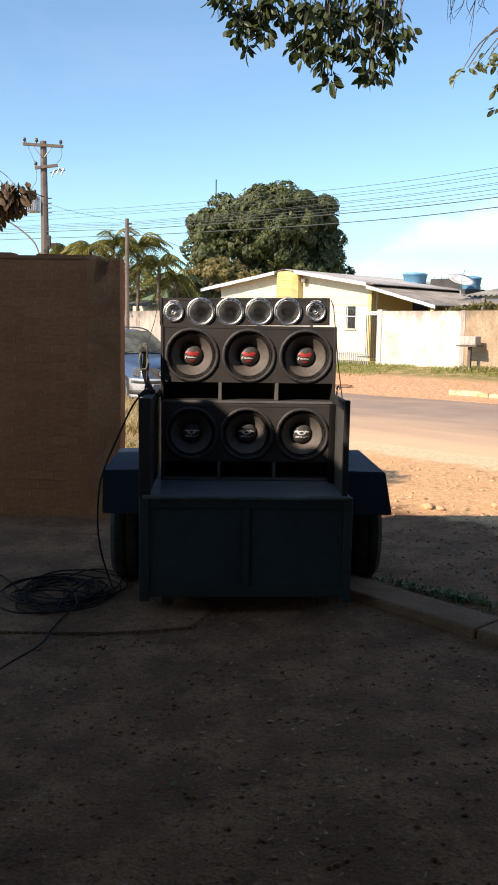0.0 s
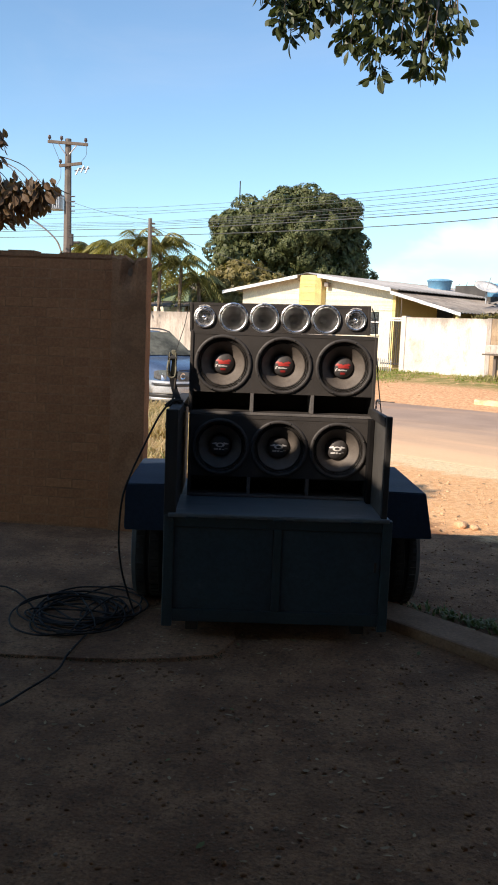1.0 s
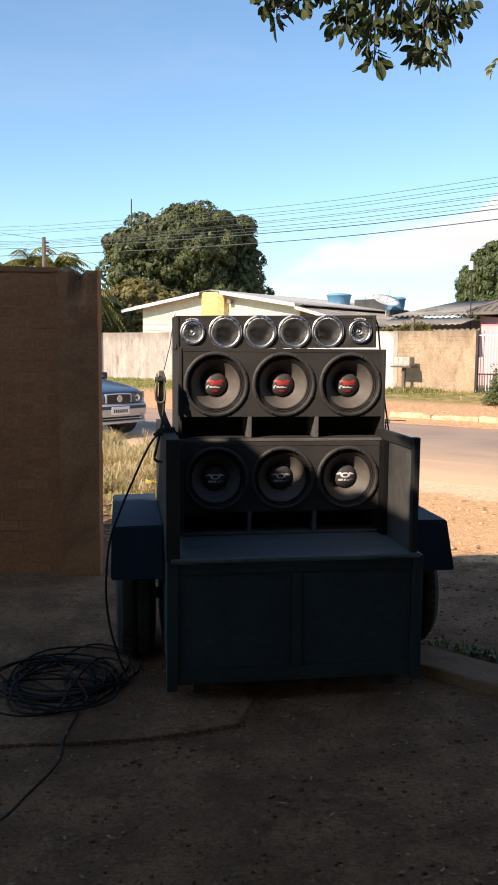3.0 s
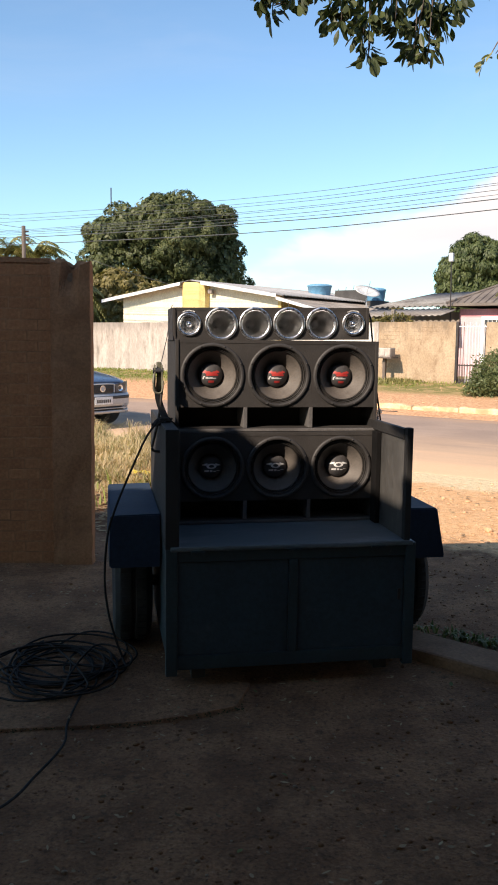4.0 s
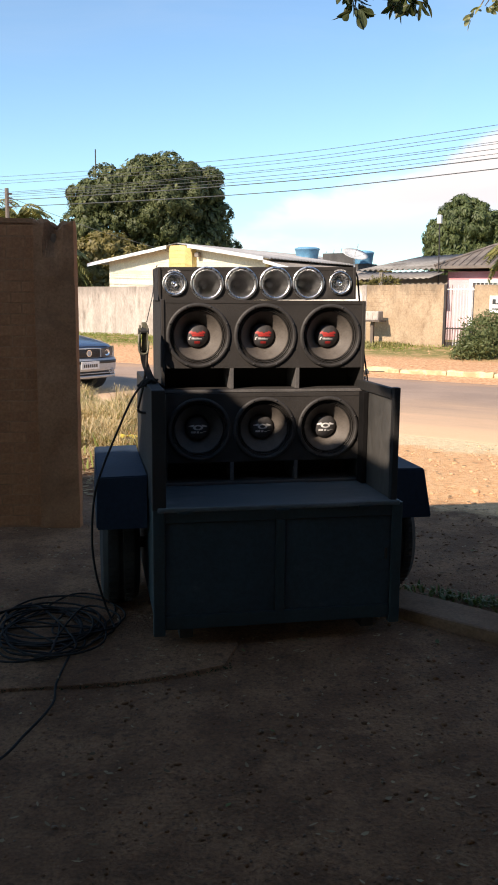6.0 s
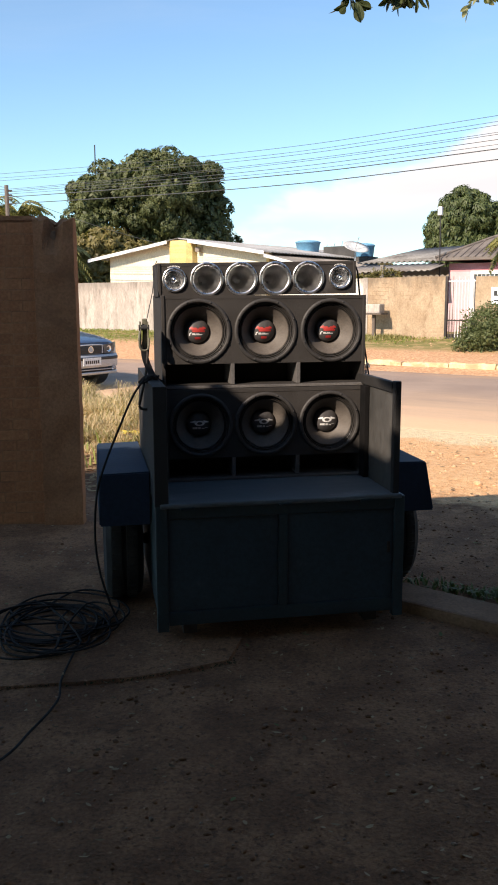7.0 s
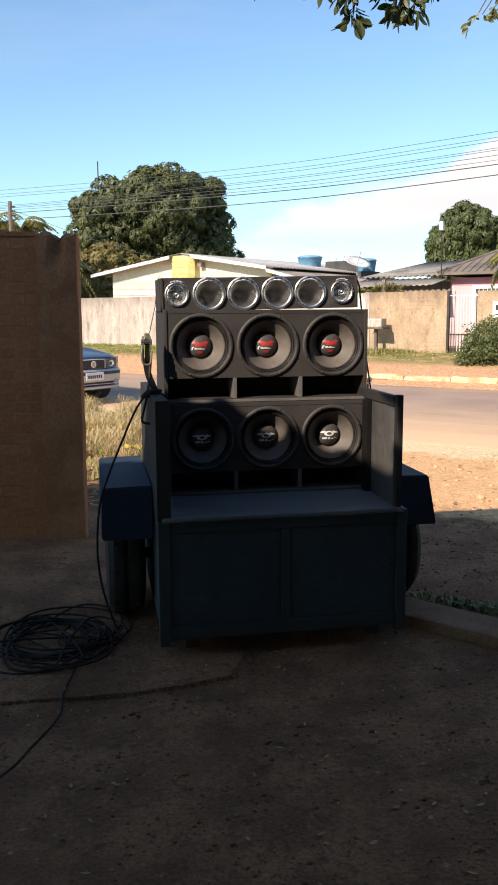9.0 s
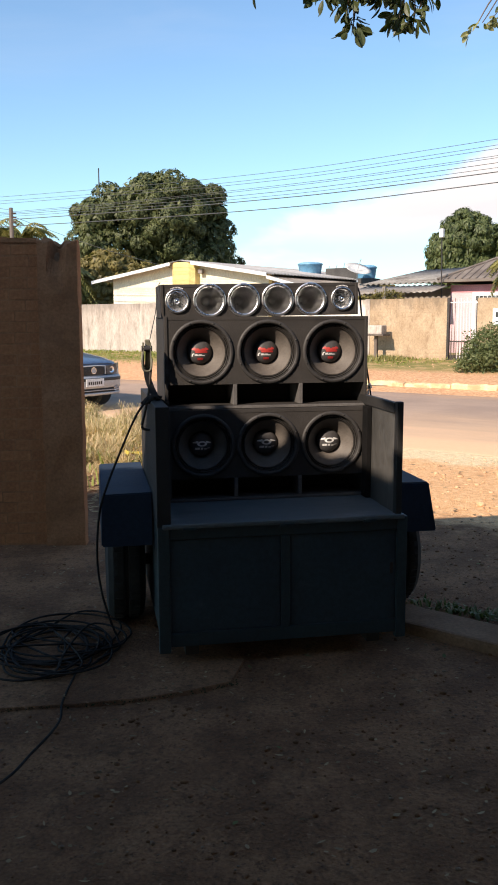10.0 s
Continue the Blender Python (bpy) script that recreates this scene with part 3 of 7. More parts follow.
# far kerb: worn painted stones, some missing
far_kerb = thing("kerb", STREET, "broken kerb of faded yellow concrete stones along the street", "kerb", kind="structure")
for u0, length, lift in ((-30, 0.9, 0), (-28.9, 0.9, 0), (-27.8, 1.0, 0), (-14.4, 0.8, 0.01), (-13.5, 0.9, 0.02), (-12.5, 0.5, -0.03), (-9.35, 0.9, 0.02),
                         (-8.4, 0.95, 0.01), (-7.4, 0.9, 0.03), (-6.45, 0.95, 0.0), (-5.4, 0.9, 0.02), (-4.4, 0.9, 0.01), (-3.4, 0.95, 0.0), (-2.4, 0.9, 0.02)):
    bm = boxed(u0, u0 + length + 0.04, KERB_N - 0.02, KERB_N + 0.13, -0.05, 0.17 + lift, bevel=0.03)
    bmesh.ops.subdivide_edges(bm, edges=[e for e in bm.edges if e.calc_length() > 0.4], cuts=7, use_grid_fill=True)
    for v in bm.verts:
        v.co += Vector((0, 1, 1)) * (0.03 * noise.noise(v.co * 3) + 0.022 * noise.noise(v.co * 9))
    part("kerb_stone", bm, "kerb_paint" if u0 > -10 else "kerb", far_kerb)

# near kerb beside the trailer
near_kerb = thing("kerb", pose(0, 0, 0), "low weathered concrete kerb running past the trailer wheel", "kerb", kind="structure")
a, b = Vector((0.46, 4.78, 0)), Vector((2.6, 2.76, 0))
d = (b - a).normalized()
perp = Vector((-d.y, d.x, 0))
for i in range(3):
    length = (b - a).length / 3
    bm = bmesh.new()
    box(bm, 0.004, length - 0.004, 0.0, 0.24, -0.06, 0.052, bevel=0.016)
    for v in bm.verts:
        v.co += Vector((0, 1, 1)) * 0.008 * noise.noise(v.co * 5 + Vector((i * 7, 0, 0)))
    m = Matrix.Translation(a + d * length * i) @ Matrix(((d.x, perp.x, 0, 0), (d.y, perp.y, 0, 0), (0, 0, 1, 0), (0, 0, 0, 1)))
    bmesh.ops.transform(bm, matrix=m, verts=bm.verts)
    part("kerb_stone", bm, "kerb", near_kerb)

# worn concrete apron on the left of the yard, silted over with dirt
bm = bmesh.new()
outline = [(-4.5, 3.93), (-2.2, 3.95), (-1.6, 3.955), (-1.12, 3.96), (-0.8, 3.97), (-0.58, 4.0), (-0.4, 4.05), (-0.22, 4.12), (-0.15, 4.35), (-0.3, 5.0), (-0.62, 5.9), (-0.92, 6.24), (-1.2, 6.5), (-4.5, 6.6)]
outline = [(x, y + 0.010 * noise.noise((x * 5, y * 5, 2))) for x, y in outline]
top = [bm.verts.new((x, y, 0.0045)) for x, y in outline]
low = [bm.verts.new((x * 0.985, y - 0.02, -0.03)) for x, y in outline]
bm.faces.new(top)
for i in range(len(top)):
    j = (i + 1) % len(top)
    bm.faces.new((top[i], low[i], low[j], top[j]))
bmesh.ops.recalc_face_normals(bm, faces=bm.faces)
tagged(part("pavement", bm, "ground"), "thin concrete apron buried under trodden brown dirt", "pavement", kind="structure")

# ---------------------------------------------------------------- brick wall beside the yard
WY = 6.35
brick_wall = thing("wall_yard", pose(0, WY, 0, 0, 0, -1.5), "unplastered brick yard wall with mortar smears and a broken top", "wall", kind="structure")
core = boxed(-2.26, -1.30, 0.0035, 0.13, -0.05, 1.965)
part("mortar_core", core, "mortar", brick_wall)
cap = bmesh.new()
for i in range(5):
    x0 = -2.26 + i * 0.192
    box(cap, x0, x0 + 0.192, -0.004, 0.14, 1.955, 1.985 + 0.02 * noise.noise((i * 0.7, 0, 0)) + 0.006 * (-1.2 - x0))
part("mortar_cap", cap, "mortar", brick_wall)
# column at the free end: its crumbled head has lost a wedge of bricks
col = bmesh.new()
box(col, -1.30, -1.05, -0.03, 0.12, -0.05, 1.97)
bmesh.ops.subdivide_edges(col, edges=col.edges, cuts=17, use_grid_fill=True)
for v in col.verts:
    bite = max(0.0, 1 - abs((v.co.x + 1.175) / 0.062 + 0.35 * noise.noise(v.co * 9)) ** 1.4) * ease((v.co.z - 1.70) / 0.16) * ease((0.09 - v.co.y) / 0.08)
    v.co.y += 0.07 * bite
    v.co.z -= 0.05 * bite * ease((v.co.z - 1.85) / 0.1)
    v.co += Vector((noise.noise(v.co * 11) * 0.008, noise.noise(v.co * 9 + Vector((3, 0, 0))) * 0.012, 0))
    if v.co.z > 1.90:
        v.co.z += 0.05 * noise.noise(v.co * 13) + 0.02 * noise.noise(v.co * 31)
part("column", col, "mortar", brick_wall, "rough concrete end column with a crumbled head")
for x0, x1, z0, z1, y0 in ((-1.215, -1.165, 1.80, 1.90, 0.035), (-1.19, -1.14, 1.72, 1.80, 0.03)):
    lump = boxed(x0, x1, y0, 0.13, z0, z1, bevel=0.010)
    bmesh.ops.subdivide_edges(lump, edges=lump.edges, cuts=2, use_grid_fill=True)
    for v in lump.verts:
        v.co += Vector((1, 1, 1.4)) * 0.016 * noise.noise(v.co * 17)
    part("broken_brick", lump, "kerb", brick_wall)

# ---------------------------------------------------------------- the house behind the camera, whose roof shades the yard
own_house = thing("house_own", pose(0, 0, 0), "unseen plain rendered house added behind the yard", "house", kind="structure")
part("wall", boxed(-9, 8, -3.3, -3.1, -0.1, 3.4), "render_grey", own_house)
part("wall", boxed(7.2, 7.4, -3.1, 2.0, -0.1, 3.3), "render_grey", own_house)
# unseen corrugated veranda roof: eave and notch are shaped to cast the shade
ROOF_Z = 3.25
shift = ROOF_Z / math.tan(radians(SUN_EL))
roof_bm = bmesh.new()


def eave(x):
    """How far the sheet at x reaches out, so that its shade ends where it does on the ground."""
    g = x + shift * math.sin(radians(SUN_AZ))
    pts = ((-30, 6.03), (0.5, 6.03), (0.75, 5.96), (0.97, 5.93), (1.0, 5.88), (1.045, 5.83), (1.07, 5.80), (1.13, 5.80), (1.215, 5.785), (1.255, 5.72), (1.275, 5.62), (1.29, 5.47), (1.38, 5.34), (1.52, 5.40), (1.68, 5.54), (1.72, 5.9), (2.2, 6.42), (3, 6.5), (30, 6.5))
    y = np.interp(g, [p[0] for p in pts], [p[1] for p in pts])
    return float(y) - shift * math.cos(radians(SUN_AZ))


xs = np.arange(-9.0, 7.6, 0.03)
rows = []
for i, x in enumerate(xs):
    ripple = 0.022 * math.sin(2 * math.pi * x / 0.177)
    ye = eave(float(x)) + 0.03 * math.sin(2 * math.pi * x / 0.177) * (1 if 0 < (x + 2.7) < 0.95 else 0.15)
    rows.append([roof_bm.verts.new((float(x), y, ROOF_Z + ripple + 0.02 * (ye - y))) for y in (ye, -3.2)]
                + [roof_bm.verts.new((float(x), y, ROOF_Z + 0.008 + ripple + 0.02 * (ye - y))) for y in (ye, -3.2)])
for a, b in zip(rows, rows[1:]):
    roof_bm.faces.new((a[0], a[1], b[1], b[0]))
    roof_bm.faces.new((a[2], b[2], b[3], a[3]))
    roof_bm.faces.new((a[0], b[0], b[2], a[2]))
part("roof", roof_bm, "fibre_roof", own_house, "unseen corrugated roof, eave outlined to cast the yard's shade")
for x in (-8.5, -4.6, 4.4, 7.3):
    part("post", boxed(x - 0.07, x + 0.07, 1.7, 1.84, -0.05, ROOF_Z - 0.03, bevel=0.01), "pole_wood", own_house)

# ---------------------------------------------------------------- trailer with the sound system
TRAILER = pose(0, 4.82, 0, 0, 0, 6.1)
trailer = thing("trailer", TRAILER, "dark blue steel box trailer with flared mudguards parked in the shade", "trailer")
# front chest with its lid
body = bmesh.new()
box(body, -0.555, 0.53, -0.445, 0.62, 0.10, 0.60, bevel=0.008)
part("chest", body, "teal_steel", trailer)
front = bmesh.new()
box(front, -0.565, -0.515, -0.468, -0.43, 0.06, 0.615, bevel=0.006)
box(front, 0.488, 0.535, -0.468, -0.43, 0.06, 0.615, bevel=0.006)
box(front, -0.515, 0.488, -0.462, -0.44, 0.555, 0.605, bevel=0.004)
box(front, -0.515, 0.488, -0.462, -0.44, 0.085, 0.145, bevel=0.004)
box(front, -0.035, 0.005, -0.464, -0.44, 0.145, 0.555, bevel=0.004)
part("front_frame", front, "teal_steel", trailer, "angle-iron frame with chipped dark teal paint")
for x0, x1 in ((-0.512, -0.038), (0.008, 0.485)):
    pm = boxed(x0, x1, -0.4535, -0.4465, 0.148, 0.552)
    bmesh.ops.subdivide_edges(pm, edges=pm.edges, cuts=6, use_grid_fill=True)
    for v in pm.verts:
        v.co.y += 0.004 * noise.noise(v.co * 6)
    part("front_panel", pm, "blue_steel", trailer)
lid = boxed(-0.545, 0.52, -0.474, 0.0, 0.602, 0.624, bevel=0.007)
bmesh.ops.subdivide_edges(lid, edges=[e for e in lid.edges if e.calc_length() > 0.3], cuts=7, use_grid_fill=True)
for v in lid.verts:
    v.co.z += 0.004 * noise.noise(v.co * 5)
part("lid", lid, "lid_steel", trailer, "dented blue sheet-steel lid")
for x in (-0.43, -0.01, 0.36):
    part("hinge", boxed(x - 0.03, x + 0.03, -0.478, -0.458, 0.594, 0.608, bevel=0.003), "teal_steel", trailer)
part("hasp", boxed(0.455, 0.467, -0.476, -0.466, 0.36, 0.41, bevel=0.002), "dark_metal", trailer)


def side_wall(x_in, x_out, name, mat):
    bm = bmesh.new()
    lo, hi = min(x_in, x_out), max(x_in, x_out)
    box(bm, lo, hi, -0.43, 0.60, 0.60, 1.07, bevel=0.003)
    w = part(name, bm, mat, trailer, "scuffed black side board")
    s = 1 if x_out > x_in else -1
    rail = boxed(min(x_in - s * 0.008, x_out), max(x_in - s * 0.008, x_out), -0.43, 0.62, 1.066, 1.112, bevel=0.004)
    part("top_rail", rail, "board_dark", w, "dark steel top rail")
    post = boxed(min(x_in - s * 0.004, x_out + s * 0.006), max(x_in - s * 0.004, x_out + s * 0.006), -0.466, -0.428, 0.61, 1.118, bevel=0.004)
    part("corner_post", post, "board_dark", w, "dark steel corner post")
    return w


side_wall(0.482, 0.500, "side_board", "panel_black")
# added strip: paints the dark gap between cabinet and side board
part("shade_strip", boxed(0.456, 0.481, -0.115, -0.045, 0.626, 1.064, bevel=0.004), "gap_shade", trailer, "black strip standing for the shaded gap beside the cabinet")
# left board gets the copy with shade painted in
side_wall(-0.512, -0.560, "side_board", "board_dark")


def mudguard(s, x_in, x_out, flare):
    """Box-shaped guard over a wheel; its outer skirt leans out."""
    bm = bmesh.new()
    prof = [(x_in, 0.70), (x_out, 0.695), (x_out + s * flare, 0.455)]
    inner = [(x_in, 0.682), (x_out - s * 0.015, 0.677), (x_out + s * (flare - 0.016), 0.455)]
    ends = []
    for y in (-0.14, 0.72):
        ends.append(([bm.verts.new((x, y, z)) for x, z in prof], [bm.verts.new((x, y, z)) for x, z in inner]))
    (a, ai), (b, bi) = ends
    for i in range(2):
        bm.faces.new((a[i], a[i + 1], b[i + 1], b[i]))
        bm.faces.new((ai[i], bi[i], bi[i + 1], ai[i + 1]))
    bm.faces.new((a[2], ai[2], bi[2], b[2]))
    for o in (a, b):
        k = bm.verts.new((x_in, o[0].co.y, 0.455))
        bm.faces.new((o[0], o[1], o[2], k))
    bmesh.ops.recalc_face_normals(bm, faces=bm.faces)
    bmesh.ops.bevel(bm, geom=[e for e in bm.edges if abs(e.calc_face_angle(0)) > 0.7 and len(e.link_faces) == 2], offset=0.006, segments=2, affect="EDGES")
    return part("mudguard", bm, "blue_bright", trailer, "blue painted sheet-steel mudguard")


mudguard(-1, -0.565, -0.788, 0.006)
mudguard(1, 0.535, 0.765, 0.045)


def wheel(x, y, r, width):
    prof = [(r * 0.60, -width / 2 + 0.012), (r * 0.74, -width / 2), (r * 0.92, -width / 2 + 0.008), (r * 0.985, -width / 2 + 0.03), (r, -width / 2 + 0.05), (r, -0.012), (r - 0.008, -0.009),
            (r - 0.008, 0.009), (r, 0.012), (r, width / 2 - 0.05), (r * 0.985, width / 2 - 0.03), (r * 0.92, width / 2 - 0.008), (r * 0.74, width / 2), (r * 0.60, width / 2 - 0.012)]
    bm = lathe(bmesh.new(), prof, 44, closed=True)
    for i in range(44):
        box(bm, r - 0.002, r + 0.005, -0.009, 0.009, -width / 2 + 0.035, -0.02, m=Matrix.Rotation(2 * math.pi * i / 44, 4, "Z"))
        box(bm, r - 0.002, r + 0.005, -0.009, 0.009, 0.02, width / 2 - 0.035, m=Matrix.Rotation(2 * math.pi * (i + 0.5) / 44, 4, "Z"))
    turn = Matrix.Translation((x, y, r)) @ Matrix.Rotation(radians(90), 4, "Y")
    w = new("wheel")
    w.parent = trailer
    w.matrix_basis = turn
    part("tyre", bm, "tyre", w, "worn black rubber tyre")
    rim = lathe(bmesh.new(), [(0, 0.02), (r * 0.2, 0.025), (r * 0.3, 0.0), (r * 0.48, -0.02), (r * 0.55, 0.03), (r * 0.6, width / 2 - 0.015), (r * 0.63, width / 2 - 0.01), (r * 0.63, -width / 2 + 0.01), (r * 0.55, -0.03), (r * 0.3, -0.03), (0, -0.03)], 32)
    part("rim", rim, "rim", w, smooth=True)


wheel(-0.68, 0.24, 0.285, 0.185)
wheel(0.705, 0.24, 0.285, 0.17)
part("axle", tube(bmesh.new(), [(-0.62, 0.24, 0.285), (0.65, 0.24, 0.285)], 0.028, 12), "dark_metal", trailer)
frame_bm = bmesh.new()
for x in (-0.42, 0.40):
    box(frame_bm, x - 0.03, x + 0.03, -0.42, 0.95, 0.03, 0.105, bevel=0.004)
part("chassis", frame_bm, "dark_metal", trailer)


def holed_front(bm, holes, x0, x1, z0, z1, y0, y1, seg=40):
    """A board in the x-z plane, cut by round holes that stand in a row."""
    cuts = [x0] + [(holes[i][0] + holes[i + 1][0]) / 2 for i in range(len(holes) - 1)] + [x1]
    for (cx, cz, r), a, b in zip(holes, cuts, cuts[1:]):
        loops = []
        for y in (y0, y1):
            inner, outer = [], []
            for i in range(seg):
                t = 2 * math.pi * (i + 0.5) / seg
                c, s = math.cos(t), math.sin(t)
                inner.append(bm.verts.new((cx + r * c, y, cz + r * s)))
                kx = ((b - cx) if c > 0 else (a - cx)) / c if abs(c) > 1e-9 else 1e9
                kz = ((z1 - cz) if s > 0 else (z0 - cz)) / s if abs(s) > 1e-9 else 1e9
                k = min(kx, kz)
                outer.append(bm.verts.new((cx + k * c, y, cz + k * s)))
            corners = {}
            for i in range(seg):
                j = (i + 1) % seg
                p, q = outer[i].co, outer[j].co
                if abs(p.x - q.x) > 1e-6 and abs(p.z - q.z) > 1e-6:
                    px = p.x if (abs(p.x - a) < 1e-6 or abs(p.x - b) < 1e-6) else q.x
                    pz = p.z if (abs(p.z - z0) < 1e-6 or abs(p.z - z1) < 1e-6) else q.z
                    corners[i] = bm.verts.new((px, y, pz))
            loops.append((inner, outer, corners))
        for inner, outer, corners in loops:
            for i in range(seg):
                j = (i + 1) % seg
                ring = [inner[i], outer[i]] + ([corners[i]] if i in corners else []) + [outer[j], inner[j]]
                bm.faces.new(ring)
        (i0, _, _), (i1, _, _) = loops
        for i in range(seg):
            j = (i + 1) % seg
            bm.faces.new((i0[i], i0[j], i1[j], i1[i]))
    bmesh.ops.remove_doubles(bm, verts=bm.verts, dist=1e-5)
    bmesh.ops.recalc_face_normals(bm, faces=bm.faces)
    return bm


def woofer(parent, x, y, z, r, print_kind):
    """Basket ring with bolts, ribbed surround, cone and dust cap, facing -y."""
    w = new("woofer")
    w.parent = parent
    w.matrix_basis = Matrix.Translation((x, y, z)) @ TOWARDS
    ring = lathe(bmesh.new(), [(r * 0.875, -0.012), (r * 0.88, 0.006), (r * 0.90, 0.0095), (r * 0.975, 0.0085), (r * 0.995, 0.004), (r, -0.004)], 56)
    for i in range(8):
        t = 2 * math.pi * (i + 0.5) / 8
        lathe(ring, [(0.0045, 0.007), (0.0045, 0.0115), (0.003, 0.0125), (0, 0.0125)], 10, Matrix.Translation((r * 0.945 * math.cos(t), r * 0.945 * math.sin(t), 0)))
    part("basket", ring, "basket", w, smooth=True)
    prof, k = [], 26
    for i in range(k + 1):
        s = i / k
        prof.append((r * (0.878 - 0.143 * s), -0.006 - 0.012 * s + 0.0042 * math.sin(s * 3.0 * 2 * math.pi)))
    part("surround", lathe(bmesh.new(), prof, 56), "surround", w, "ribbed black cloth surround", smooth=True)
    cone = [(r * 0.745, -0.013), (r * 0.735, -0.019), (r * 0.715, -0.022), (r * 0.60, -0.044), (r * 0.46, -0.068), (r * 0.34, -0.087), (r * 0.24, -0.10)]
    part("cone", lathe(bmesh.new(), cone, 56), "cone", w, "grey paper cone", smooth=True)
    h0 = -0.078
    capr = r * 0.39
    dome = [(capr, h0 - 0.006), (capr * 0.97, h0 + 0.002)] + [(capr * math.cos(a), h0 + 0.002 + 0.034 * math.sin(a)) for a in np.linspace(0.25, 1.45, 9)] + [(0, h0 + 0.0362)]
    part("dust_cap", lathe(bmesh.new(), dome, 40), "cap", w, "dark domed dust cap", smooth=True)

    def dome_h(px, py):
        d = min(0.98, math.hypot(px, py) / capr)
        return h0 + 0.002 + 0.034 * math.sqrt(1 - d * d) + 0.0012

    def decal(name, cells, mat):
        bm = bmesh.new()
        for x0, x1, y0, y1, lean in cells:
            x0, x1, y0, y1 = x0 * 1.12, x1 * 1.12, y0 * 1.12, y1 * 1.12
            grid = [[bm.verts.new((x0 + (x1 - x0) * i / 5 + lean * (y0 + (y1 - y0) * j / 3 - y0), y0 + (y1 - y0) * j / 3,
                                   dome_h(x0 + (x1 - x0) * i / 5, y0 + (y1 - y0) * j / 3))) for i in range(6)] for j in range(4)]
            for j in range(3):
                for i in range(5):
                    bm.faces.new((grid[j][i], grid[j][i + 1], grid[j + 1][i + 1], grid[j + 1][i]))
        bmesh.ops.recalc_face_normals(bm, faces=bm.faces)
        return part(name, bm, mat, w)

    if print_kind == "red":
        decal("red_emblem", [(-0.036, -0.024, 0.008, 0.019, 0.3), (-0.026, -0.006, 0.004, 0.015, 0.2), (-0.008, 0.010, 0.001, 0.011, 0.0), (0.008, 0.026, 0.004, 0.015, -0.2), (0.024, 0.036, 0.008, 0.019, -0.3),
                             (-0.022, 0.030, -0.004, 0.003, 0), (-0.012, 0.012, -0.034, -0.024, 0)], "red_print")
        decal("white_lettering_bar", [(-0.036, -0.031, -0.019, -0.004, 0.2), (-0.031, -0.026, -0.010, -0.005, 0.2), (-0.024, 0.020, -0.0165, -0.0125, 0.0), (-0.024, -0.012, -0.012, -0.009, 0.1), (-0.008, 0.006, -0.012, -0.0095, 0.1)], "white_print")
    else:
        bm = bmesh.new()
        rings = []
        for k in (1.0, 0.52):
            rings.append([bm.verts.new((0.024 * k * math.cos(a), 0.004 + 0.0125 * k * math.sin(a), dome_h(0.024 * k * math.cos(a), 0.004 + 0.0125 * k * math.sin(a)))) for a in np.linspace(0, 2 * math.pi, 28, endpoint=False)])
        for i in range(28):
            j = (i + 1) % 28
            bm.faces.new((rings[0][i], rings[0][j], rings[1][j], rings[1][i]))
        part("white_emblem_ring", bm, "white_print", w)
        decal("white_emblem_wing", [(-0.040, -0.019, 0.006, 0.015, 0.4)], "white_print")
        decal("white_emblem_wing", [(0.019, 0.040, 0.006, 0.015, -0.4)], "white_print")
        decal("white_lettering_bar", [(-0.030, -0.010, -0.021, -0.0125, 0.1), (-0.006, 0.004, -0.021, -0.0125, 0), (0.008, 0.020, -0.0205, -0.0165, 0), (0.022, 0.036, -0.0165, -0.014, 0)], "white_print")


def speaker_cabinet(name, label, x0, x1, z0, z1, y0, depth, port_top, centres, cz, r, dividers, print_kind):
    cab = thing(name, TRAILER, label, "loudspeaker", "stacked speaker cabinets")
    t = 0.016
    shell = bmesh.new()
    box(shell, x0, x0 + t, y0 - 0.004, y0 + depth, z0, z1, bevel=0.003)
    box(shell, x1 - t, x1, y0 - 0.004, y0 + depth, z0, z1, bevel=0.003)
    box(shell, x0 + t, x1 - t, y0, y0 + depth, z1 - t, z1)
    box(shell, x0 + t, x1 - t, y0, y0 + depth, z0, z0 + t)
    box(shell, x0 + t, x1 - t, y0 + depth - t, y0 + depth, z0 + t, z1 - t)
    part("shell", shell, "carpet", cab, "black painted plywood shell with worn edges")
    front = holed_front(bmesh.new(), [(c, cz, r * 0.88) for c in centres], x0 + t, x1 - t, port_top, z1 - t, y0 + 0.002, y0 + 0.02, 56)
    part("front_board", front, "carpet", cab)
    shelf = boxed(x0 + t, x1 - t, y0 + 0.02, y0 + depth - 0.05, port_top + 0.002, port_top + 0.014)
    part("port_shelf", shelf, "port_dark", cab)
    liner = bmesh.new()
    box(liner, x0 + t + 0.001, x1 - t - 0.001, y0 + 0.20, y0 + 0.21, z0 + t, port_top)
    part("port_back", liner, "port_dark", cab)
    for dx in dividers:
        part("port_divider", boxed(dx - 0.009, dx + 0.009, y0 + 0.002, y0 + 0.20, z0 + t, port_top + 0.002, bevel=0.002), "carpet_edge", cab, "pale worn port divider")
    part("bottom_lip", boxed(x0 + 0.004, x1 - 0.004, y0 - 0.006, y0 + 0.012, z0, z0 + 0.013, bevel=0.002), "carpet_edge", cab)
    for c in centres:
        woofer(cab, c, y0 + 0.002, cz, r, print_kind)
    return cab


